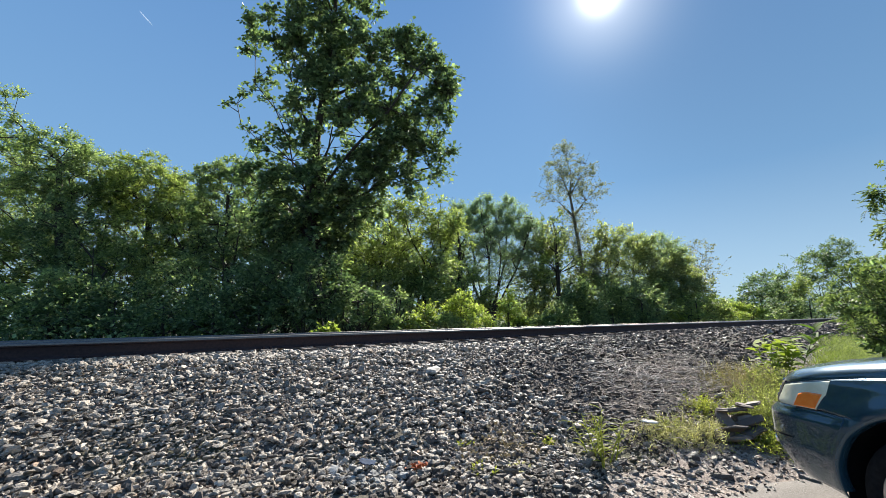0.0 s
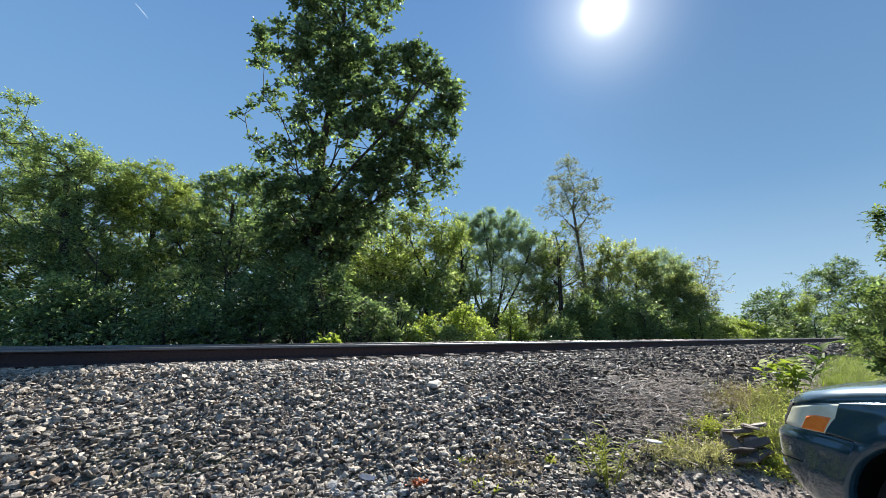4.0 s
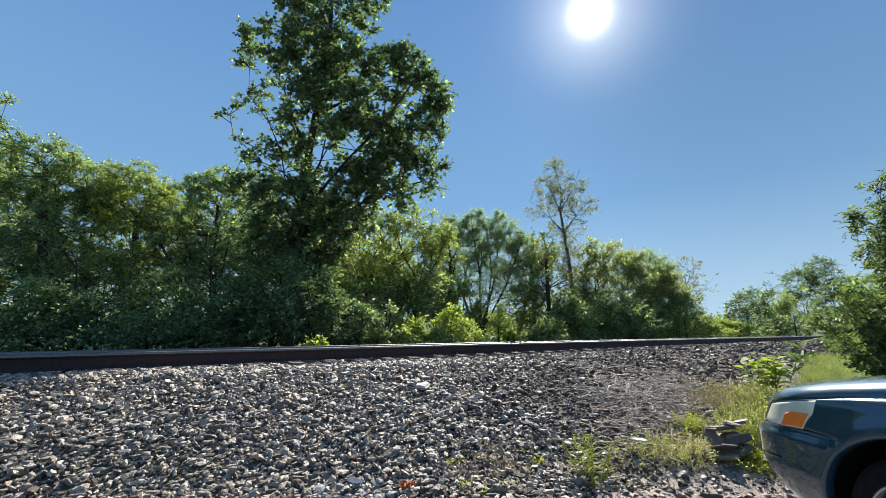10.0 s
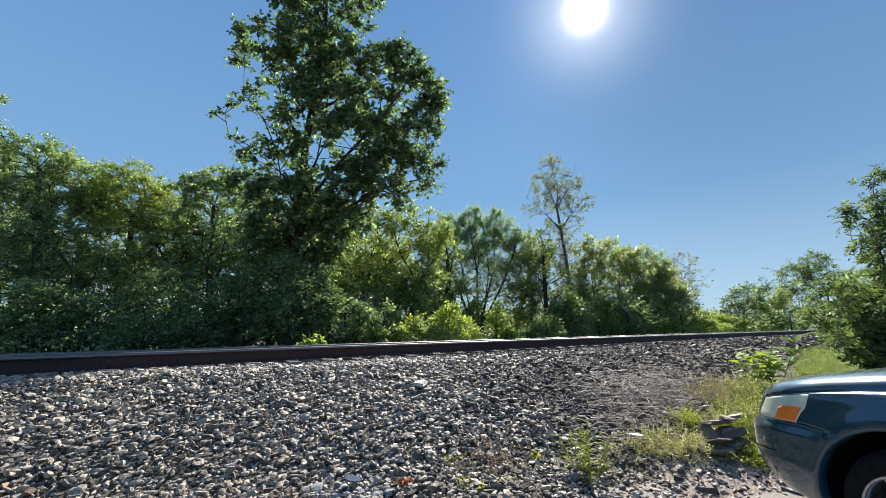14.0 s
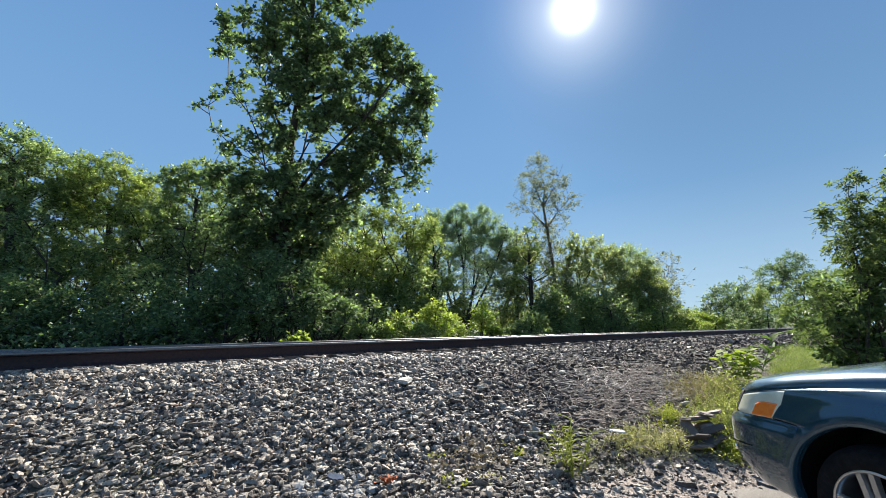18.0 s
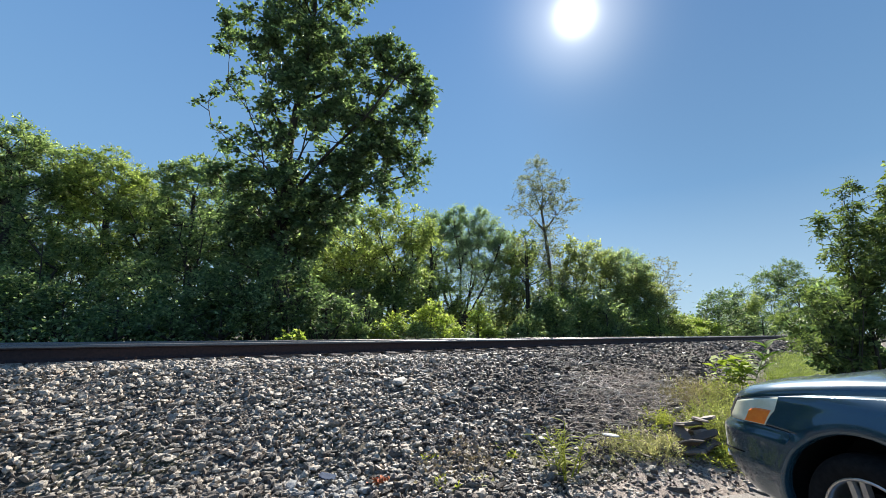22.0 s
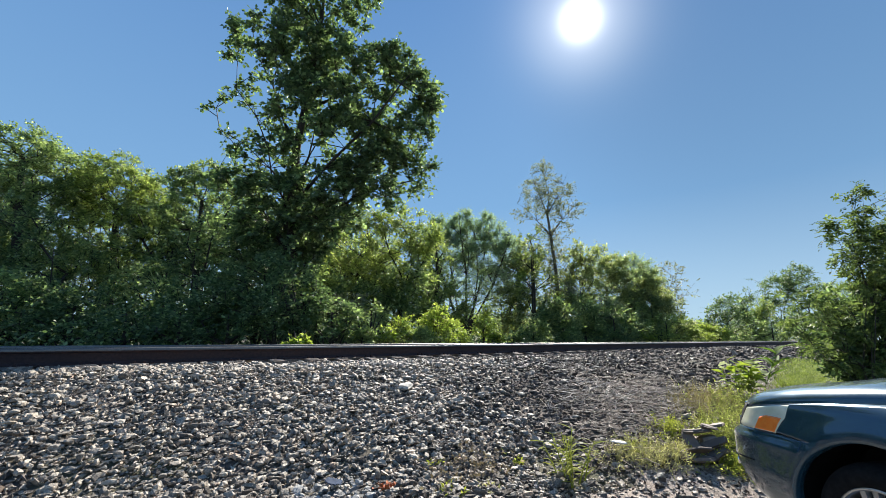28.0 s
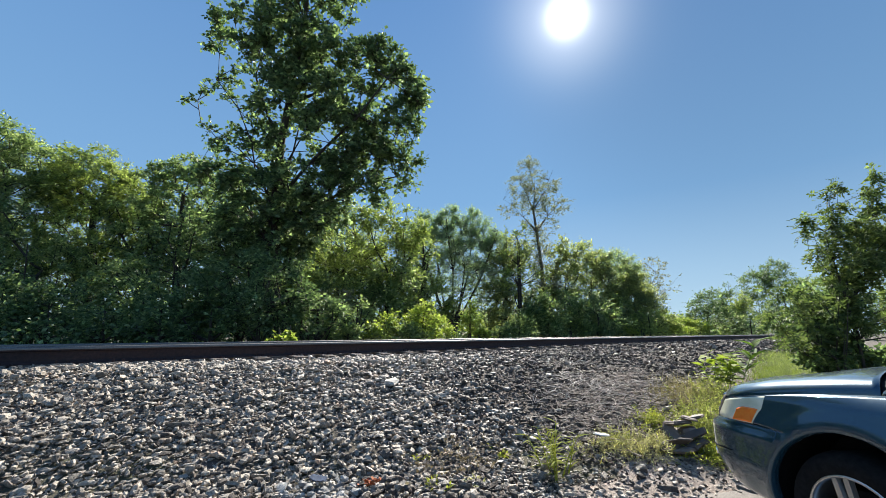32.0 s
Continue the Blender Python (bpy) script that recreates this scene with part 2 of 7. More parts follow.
def dirt_material():
    k = Mat("trodden_dirt")
    fine, mid, wide = k.noise(60, 6, 0.7), k.noise(9, 5), k.noise(2.2, 3)
    col = k.ramp(fine, (0.28, (0.1, 0.076, 0.06)), (0.5, (0.29, 0.235, 0.195)), (0.72, (0.66, 0.57, 0.5)))
    col = k.mix(k.ramp(mid, (0.4, (0, 0, 0)), (0.7, (0.6, 0.6, 0.6))), col, (0.13, 0.095, 0.075))
    col = k.mix(k.ramp(wide, (0.45, (0, 0, 0)), (0.7, (0.5, 0.5, 0.5))), col, (0.24, 0.21, 0.185))
    k.bump(fine, 0.8, 0.015)
    return k.done(col, 0.92)


M_GROUND, M_ASPHALT, M_DIRT = ground_material(), asphalt_material(), dirt_material()
M_RUST = plain_material("rusty_rail_steel", (0.018, 0.009, 0.009), (0.05, 0.025, 0.023), 0.8, 0.0, 25, 0.4)
M_RAILTOP = plain_material("polished_rail_steel", (0.13, 0.128, 0.125), (0.22, 0.215, 0.21), 0.5, 1.0, 60, 0.03)
M_PLATE = plain_material("worn_tie_plate", (0.2, 0.15, 0.12), (0.46, 0.4, 0.34), 0.6, 0.3, 30, 0.3)
M_TIE = plain_material("weathered_timber_tie", (0.09, 0.07, 0.056), (0.22, 0.18, 0.15), 0.9, 0.0, 18, 0.5)
M_STRAW = plain_material("dry_stalks", (0.2, 0.165, 0.135), (0.53, 0.47, 0.41), 0.5, 0.0, 7, 0.05)
M_HAY = leaf_material("tan_dry_grass", (0.18, 0.148, 0.074), (0.279, 0.23, 0.123), (0.377, 0.328, 0.197), 0.9, 0.8)
M_RUBBER = plain_material("tyre_rubber", (0.006, 0.006, 0.007), (0.016, 0.016, 0.016), 0.9, 0.0, 40, 0.3, Specular_IOR_Level=0.15)
M_ALLOY = plain_material("brushed_alloy", (0.5, 0.5, 0.5), (0.62, 0.62, 0.62), 0.3, 0.9, 30, 0.02)
M_BLACK = plain_material("black_plastic", (0.006, 0.006, 0.007), (0.014, 0.014, 0.015), 0.7, 0.0, 60, 0.2, Specular_IOR_Level=0.15)
M_CHROME = plain_material("bright_chrome", (0.75, 0.75, 0.75), (0.8, 0.8, 0.8), 0.1, 1.0, 20, 0.0)
M_LITTER = plain_material("white_litter", (0.6, 0.6, 0.6), (0.8, 0.8, 0.8), 0.6)
M_FEATHER = plain_material("dark_feathers", (0.1, 0.092, 0.085), (0.2, 0.185, 0.17), 0.7)
M_BROWN = leaf_material("brown_dead_leaves", (0.13, 0.1, 0.08), (0.22, 0.175, 0.145), (0.36, 0.3, 0.25), 0.6, 0.85)
M_BARKY = plain_material("dark_bark_scraps", (0.035, 0.025, 0.02), (0.13, 0.095, 0.075), 0.9)
M_BLUE = plain_material("dark_blue_cloth", (0.01, 0.022, 0.05), (0.025, 0.045, 0.09), 0.95)
M_TWIG = plain_material("dead_twig", (0.13, 0.1, 0.08), (0.42, 0.35, 0.295), 0.65)
M_TERRA = plain_material("red_leaf_litter", (0.35, 0.09, 0.03), (0.5, 0.17, 0.06), 0.8)


def paint_material():
    k = Mat("teal_metallic_paint")
    dust = k.noise(3.0, 5)
    flake = k.noise(900, 1)
    col = k.mix(0.5, k.ramp(flake, (0.35, (0.012, 0.054, 0.092)), (0.7, (0.022, 0.08, 0.128))), k.ramp(dust, (0.3, (0.014, 0.056, 0.094)), (0.75, (0.034, 0.084, 0.11))))
    return k.done(col, k.ramp(dust, (0.3, (0.18, 0.18, 0.18)), (0.8, (0.28, 0.28, 0.28))), 0.45, Coat_Weight=1.0, Coat_Roughness=0.04, Sheen_Weight=0.15, Sheen_Roughness=0.3)


def glass_material(name, tint, rough=0.03):
    k = Mat(name)
    return k.done(tint, rough, 0.0, Transmission_Weight=0.9, IOR=1.45)


M_PAINT = paint_material()
M_GLASS = glass_material("tinted_window_glass", (0.25, 0.3, 0.3))
M_LENS = plain_material("hazy_headlight_lens", (0.64, 0.63, 0.47), (0.84, 0.82, 0.66), 0.14, 0.0, 14, 0.03, Coat_Weight=1.0)
M_AMBER = plain_material("amber_indicator_lens", (0.95, 0.19, 0.022), (1.0, 0.27, 0.04), 0.25, 0.0, 30, 0.03, Coat_Weight=0.6)


def ice_cloud_material():
    k = Mat("thin_ice_cloud")
    a, b = k.n("ShaderNodeBsdfTransparent"), k.n("ShaderNodeBsdfTranslucent", Color=(0.9, 0.9, 0.9, 1))
    mx = k.n("ShaderNodeMixShader", Fac=0.17)
    k.link(a.outputs[0], mx.inputs[1])
    k.link(b.outputs[0], mx.inputs[2])
    k.link(mx.outputs[0], k.o.inputs["Surface"])
    return k.m


M_CONTRAIL = ice_cloud_material()

# ---------------------------------------------------------------- mesh helpers


def mesh_object(name, verts, faces, mat, parent=None, smooth=False, label=""):
    me = bpy.data.meshes.new(name)
    me.from_pydata([tuple(v) for v in verts], [], [tuple(f) for f in faces])
    me.materials.append(mat)
    if smooth:
        me.polygons.foreach_set("use_smooth", [True] * len(me.polygons))
    me.update()
    ob = new(name, me)
    ob.parent = parent
    if label:
        tagged(ob, label)
    return ob


def array_mesh(name, verts, faces, mat, smooth=False):
    """A mesh from numpy arrays whose faces all have the same number of corners."""
    verts, faces = np.asarray(verts, np.float32), np.asarray(faces, np.int32)
    me = bpy.data.meshes.new(name)
    me.vertices.add(len(verts))
    me.vertices.foreach_set("co", verts.ravel())
    n, k = faces.shape
    me.loops.add(n * k)
    me.loops.foreach_set("vertex_index", faces.ravel())
    me.polygons.add(n)
    me.polygons.foreach_set("loop_start", np.arange(0, n * k, k, dtype=np.int32))
    me.polygons.foreach_set("use_smooth", np.full(n, smooth))
    me.materials.append(mat)
    me.update(calc_edges=True)
    return me


def array_object(name, verts, faces, mat, parent=None, smooth=False, label=""):
    ob = new(name, array_mesh(name, verts, faces, mat, smooth))
    ob.parent = parent
    if label:
        tagged(ob, label)
    return ob


def part(name, bm, mat, parent, label="", smooth=False, m=None):
    me = bpy.data.meshes.new(name)
    if m is not None:
        bm.transform(m)
    bmesh.ops.recalc_face_normals(bm, faces=bm.faces)
    bm.to_mesh(me)
    bm.free()
    me.materials.append(mat)
    if smooth:
        me.polygons.foreach_set("use_smooth", [True] * len(me.polygons))
    ob = new(name, me)
    ob.parent = parent
    if label:
        tagged(ob, label)
    return ob


def box_bm(x0, x1, y0, y1, z0, z1, bevel=0.0):
    bm = bmesh.new()
    bmesh.ops.create_cube(bm, size=1.0)
    for v in bm.verts:
        v.co = Vector(((x0, x1)[v.co.x > 0], (y0, y1)[v.co.y > 0], (z0, z1)[v.co.z > 0]))
    if bevel:
        bmesh.ops.bevel(bm, geom=bm.edges[:], offset=bevel, segments=2, affect="EDGES")
    return bm


def tubes(rows, sides=5):
    """Tapered tubes: rows of start, end, radius at start, radius at end."""
    rows = np.asarray(rows, float)
    a, b, r0, r1 = rows[:, 0:3], rows[:, 3:6], rows[:, 6], rows[:, 7]
    d = b - a
    d /= np.linalg.norm(d, axis=1, keepdims=True) + 1e-9
    ref = np.where(np.abs(d[:, 2:3]) > 0.9, [[1.0, 0, 0]], [[0, 0, 1.0]])
    u = np.cross(d, ref)
    u /= np.linalg.norm(u, axis=1, keepdims=True) + 1e-9
    w = np.cross(d, u)
    n = len(rows)
    ang = np.arange(sides) * 2 * np.pi / sides
    ring = u[:, None] * np.cos(ang)[None, :, None] + w[:, None] * np.sin(ang)[None, :, None]
    verts = np.concatenate([a[:, None] + ring * r0[:, None, None], b[:, None] + ring * r1[:, None, None]], 1).reshape(-1, 3)
    k = np.arange(sides)
    quad = np.stack([k, (k + 1) % sides, sides + (k + 1) % sides, sides + k], 1)
    return verts, (quad[None] + (np.arange(n) * 2 * sides)[:, None, None]).reshape(-1, 4)


def leaves(rng, centres, size, droop=0.3, narrow=0.72):
    """One folded, pointed blade of four corners at each centre."""
    n = len(centres)
    size = size * rng.uniform(0.6, 1.35, n)[:, None]
    out = rng.normal(size=(n, 3))
    out[:, 2] = out[:, 2] * 0.6 - droop
    out /= np.linalg.norm(out, axis=1, keepdims=True)
    side = np.cross(out, rng.normal(size=(n, 3)) * 0.6 + [0, 0, 1.0])
    side /= np.linalg.norm(side, axis=1, keepdims=True) + 1e-9
    nrm = np.cross(side, out)
    c = np.asarray(centres)
    verts = np.stack([c - out * size * 0.5, c + side * size * narrow * 0.5 + nrm * size * 0.12, c + out * size * 0.5, c - side * size * narrow * 0.5 + nrm * size * 0.12], 1)
    return verts.reshape(-1, 3), np.arange(4 * n).reshape(-1, 4)


def sprays(rng, tips, ways, count, reach, size, narrow=0.62, sag=0.35, rise=0.15, per=7):
    """Leafy shoots: from each tip several bent shoots reach on, with leaves set alternately along them.
    Gives the leaves, and the shoots as rows for tubes()."""
    shoots = np.maximum(1, np.round(count / per)).astype(int)
    base, d = np.repeat(tips, shoots, 0), np.repeat(ways, shoots, 0)
    n = len(base)
    base = base + rng.normal(0, 0.16 * reach, (n, 3))
    d = 0.75 * d / (np.linalg.norm(d, axis=1, keepdims=True) + 1e-9) + rng.normal(0, 0.62, (n, 3)) + [0, 0, rise]
    d /= np.linalg.norm(d, axis=1, keepdims=True) + 1e-9
    ln = reach * rng.uniform(0.55, 1.35, n)[:, None]
    side = np.cross(d, [0, 0, 1.0])
    side /= np.linalg.norm(side, axis=1, keepdims=True) + 1e-9
    bow = rng.uniform(0.2, 1.3, n)[:, None] * sag
    s = ((np.arange(per) + rng.uniform(0.3, 0.9, (n, per))) / per)[:, :, None]
    at = base[:, None] + d[:, None] * ln[:, None] * s - np.array([0, 0, 1.0]) * (bow * ln)[:, None] * s * s
    hand = np.where(np.arange(per) % 2, 1.0, -1.0)[None, :, None]
    out = 0.65 * d[:, None] + 0.8 * hand * side[:, None] + rng.normal(0, 0.35, (n, per, 3)) - [0, 0, 0.3]
    out[:, -1] = d + rng.normal(0, 0.25, (n, 3)) - [0, 0, 0.3]
    out /= np.linalg.norm(out, axis=2, keepdims=True)
    sz = size * rng.uniform(0.6, 1.3, (n, per, 1))
    wide = np.cross(out, rng.normal(0, 0.55, (n, per, 3)) + [0, 0, 1.0])
    wide /= np.linalg.norm(wide, axis=2, keepdims=True) + 1e-9
    nrm = np.cross(wide, out)
    root = at + out * sz * 0.1
    verts = np.stack([root, root + out * sz * 0.45 + wide * sz * narrow * 0.5 + nrm * sz * 0.1, root + out * sz, root + out * sz * 0.45 - wide * sz * narrow * 0.5 + nrm * sz * 0.1], 2)
    end = base + d * ln * 0.9 - np.array([0, 0, 1.0]) * bow * ln * 0.81
    rows = np.c_[base, end, np.full(n, 0.006), np.full(n, 0.002)]
    return verts.reshape(-1, 3), np.arange(4 * n * per).reshape(-1, 4), rows


# ---------------------------------------------------------------- the ground and the track bed
RAIL_Y, RAIL_TOP, BED = 6.81, 1.075, 0.855  # the rail on this side, its top, the top of the ballast
GAUGE = 1.52
TIE_STEP = 0.56


def smooth_step(v, a, b):
    t = np.clip((v - a) / (b - a), 0, 1)
    return t * t * (3 - 2 * t)


def bed_height(x, y):
    """The ballast bed: a flat crown with its shoulder, sloping to a toe that swings nearer along the track."""
    x, y = np.asarray(x, float), np.asarray(y, float)
    shoulder = np.clip(5.75 - 0.33 * x, 3.6, 6.0)
    slope = np.clip(0.36 - 0.03 * x, 0.2, 0.37)
    near = BED - np.maximum(shoulder - y, 0) * slope - 0.03 * smooth_step(shoulder - y, -0.6, 0.4)
    far = BED - np.maximum(y - 10.2, 0) * 0.4
    return np.minimum(near, far) - (0.02 + 0.03 * smooth_step(x, 0.0, 3.0)) * smooth_step(y, 5.0, 5.9)


def soil_height(x, y):
    """The ground beside the track: a level yard, rising to a grassy verge further along."""
    x, y = np.asarray(x, float), np.asarray(y, float)
    verge = 0.52 * smooth_step(x, 4.2, 8.0) * smooth_step(y, -1.6, 1.7)
    rise = 0.16 * smooth_step(y, 1.1, 2.3) * (1 - smooth_step(y, 8.5, 11))
    beyond = 0.22 * smooth_step(y, 9.5, 14)
    return np.maximum(verge, rise) + beyond


def ground_height(x, y):
    a, b = bed_height(x, y), soil_height(x, y)
    k = 0.06
    h = np.clip(0.5 + 0.5 * (a - b) / k, 0, 1)
    return b * (1 - h) + a * h + k * h * (1 - h)


def spread(near0, near1, step, far):
    mid = np.arange(near0, near1 + step / 2, step)
    out = step * 1.35 ** np.arange(1, 40)
    right = near1 + np.cumsum(out)
    left = near0 - np.cumsum(out)
    return np.concatenate([left[left > -far][::-1], mid, right[right < far]])


def build_ground():
    xs, ys = spread(-6.0, 16.0, 0.12, 3500.0), spread(-2.0, 14.0, 0.1, 3500.0)
    gx, gy = np.meshgrid(xs, ys)
    z = ground_height(gx, gy)
    near = (np.abs(gx - 5) < 15) & (np.abs(gy - 5) < 12) & (gy > 2.0 - 0.5 * np.maximum(0, 2.9 - gx))
    wob = np.array([noise.noise((a * 2.3, b * 2.3, 0.0)) if ok else 0.0 for a, b, ok in zip(gx.ravel(), gy.ravel(), near.ravel())]).reshape(gx.shape)
    z = z + 0.018 * wob
    n, k = len(xs), len(ys)
    idx = np.arange(n * k).reshape(k, n)
    quads = np.stack([idx[:-1, :-1], idx[:-1, 1:], idx[1:, 1:], idx[1:, :-1]], -1).reshape(-1, 4)
    ob = array_object("ground", np.stack([gx, gy, z], -1).reshape(-1, 3), quads, M_GROUND, smooth=True)
    tagged(ob, "dark earth and grit with grass patches", "ground", kind="structure")


def build_pavement():
    """The worn asphalt yard on which the car stands, with a ragged crumbling edge."""
    rng = np.random.default_rng(4)
    pts = []
    n = 90
    for k in range(n):
        x = -7 + 18 * k / (n - 1)
        edge = 1.5 - 0.5 * max(0.0, 2.9 - x) - 0.9 * max(0.0, min(1.0, (x - 3.7) / 0.6)) * 0.5 - 0.3 * max(0.0, x - 4.6) - 0.1 + 0.2 * noise.noise((x * 2.6, 0.3, 0)) + 0.12 * noise.noise((x * 8, 2, 0))
        pts.append((x, edge))
    rows = 26
    verts, faces = [], []
    for x, edge in pts:
        for j in range(rows):
            y = edge - (edge + 12) * (j / (rows - 1)) ** 1.6
            z = float(ground_height(x, y)) + (0.03 if j else -0.03) + 0.003 * noise.noise((x * 3, y * 3, 1))
            verts.append((x, y, z))
    for i in range(n - 1):
        for j in range(rows - 1):
            a = i * rows + j
            faces.append((a, a + 1, a + rows + 1, a + rows))
    ob = mesh_object("pavement", verts, faces, M_ASPHALT, smooth=True)
    tagged(ob, "worn grey asphalt yard with a crumbling edge", "pavement", kind="structure")


def build_dirt():
    """Trodden dirt between the asphalt's edge and the foot of the bank."""
    verts, faces = [], []
    n, rows = 70, 22
    for k in range(n):
        x = 1.9 + 4.2 * k / (n - 1)
        top = 1.95 - 0.5 * max(0.0, 2.7 - x) - 0.12 * max(0.0, x - 4.2) + 0.2 * noise.noise((x * 2.2, 7.3, 0)) + 0.14 * noise.noise((x * 7, 5, 0))
        for j in range(rows):
            y = top - 1.5 * j / (rows - 1)
            rim = min(1.0, j / 2, k / 2, (n - 1 - k) / 2)
            verts.append((x, y, float(ground_height(x, y)) - 0.02 + 0.042 * rim + 0.005 * noise.noise((x * 5, y * 5, 3))))
    for i in range(n - 1):
        for j in range(rows - 1):
            a = i * rows + j
            faces.append((a, a + 1, a + rows + 1, a + rows))
    ob = mesh_object("ground_dirt", verts, faces, M_DIRT, smooth=True)
    tagged(ob, "bare trodden brown dirt at the foot of the bank", "dirt", kind="structure")


GOLD = (1 + 5 ** 0.5) / 2
KNOB = np.array([(0, s, t * GOLD) for s in (-1, 1) for t in (-1, 1)] + [(s, t * GOLD, 0) for s in (-1, 1) for t in (-1, 1)] + [(s * GOLD, 0, t) for s in (-1, 1) for t in (-1, 1)]) / (2 * (1 + GOLD * GOLD) ** 0.5)


def knob_faces():
    """The twenty triangles between neighbouring corners, wound outwards."""
    d = np.linalg.norm(KNOB[:, None] - KNOB[None], axis=2)
    near = (d > 0) & (d < d[d > 0.01].min() * 1.1)
    out = []
    for a, b, c in [(a, b, c) for a in range(12) for b in range(a + 1, 12) for c in range(b + 1, 12)]:
        if near[a, b] and near[b, c] and near[a, c]:
            flip = np.dot(np.cross(KNOB[b] - KNOB[a], KNOB[c] - KNOB[a]), KNOB[a]) < 0
            out.append((a, c, b) if flip else (a, b, c))
    return np.array(out)


SIDES = knob_faces()
OCTA = np.array([(0.5, 0, 0), (-0.5, 0, 0), (0, 0.5, 0), (0, -0.5, 0), (0, 0, 0.5), (0, 0, -0.5)])
OCTA_SIDES = np.array([(0, 2, 4), (2, 1, 4), (1, 3, 4), (3, 0, 4), (2, 0, 5), (1, 2, 5), (3, 1, 5), (0, 3, 5)])


def stone_shapes(rng, n, coarse=True):
    """Angular broken stones knocked out of true, of size about one: twelve corners, or six for the far and small ones."""
    if coarse:
        # a knob turned at random and split flat along the sides of a box: chips with flat faces and broken corners
        q, _ = np.linalg.qr(rng.normal(size=(n, 3, 3)))
        q[:, :, 0] *= np.sign(np.linalg.det(q))[:, None]
        shapes = np.einsum("kj,nij->nki", KNOB * 1.5, q) * rng.uniform(0.7, 1.25, (n, 12, 1))
        cut = rng.uniform(0.3, 0.75, (n, 1, 3))
        shapes = np.clip(shapes, -cut, cut * rng.uniform(0.8, 1.2, (n, 1, 3))) + rng.normal(0, 0.025, (n, 12, 3))
        sides = SIDES
    else:
        shapes = OCTA[None] * rng.uniform(0.72, 1.22, (n, 6, 1)) + rng.normal(0, 0.12, (n, 6, 3))
        sides = OCTA_SIDES
    scale = np.stack([rng.uniform(1.0, 1.65, n), rng.uniform(0.72, 1.1, n), rng.uniform(0.36, 0.78, n)], 1)
    return shapes * scale[:, None] * (1.0 if coarse else 1.15), sides


def turned(rng, shapes, tilt=0.55):
    n = len(shapes)
    rz, rx = rng.uniform(0, 2 * np.pi, n), rng.normal(0, tilt, n)
    c, s = np.cos(rx), np.sin(rx)
    x, y, z = shapes[..., 0], shapes[..., 1], shapes[..., 2]
    y, z = y * c[:, None] - z * s[:, None], y * s[:, None] + z * c[:, None]
    c, s = np.cos(rz), np.sin(rz)
    return np.stack([x * c[:, None] - y * s[:, None], x * s[:, None] + y * c[:, None], z], -1)


def matted(x, y):
    """How thickly dead stems cover the soil at the foot of the bank."""
    return np.clip(1.35 - np.hypot((x - 5.0) / 1.35, (y - 2.47 - 0.2 * (x - 4.9)) / 0.52), 0, 1)


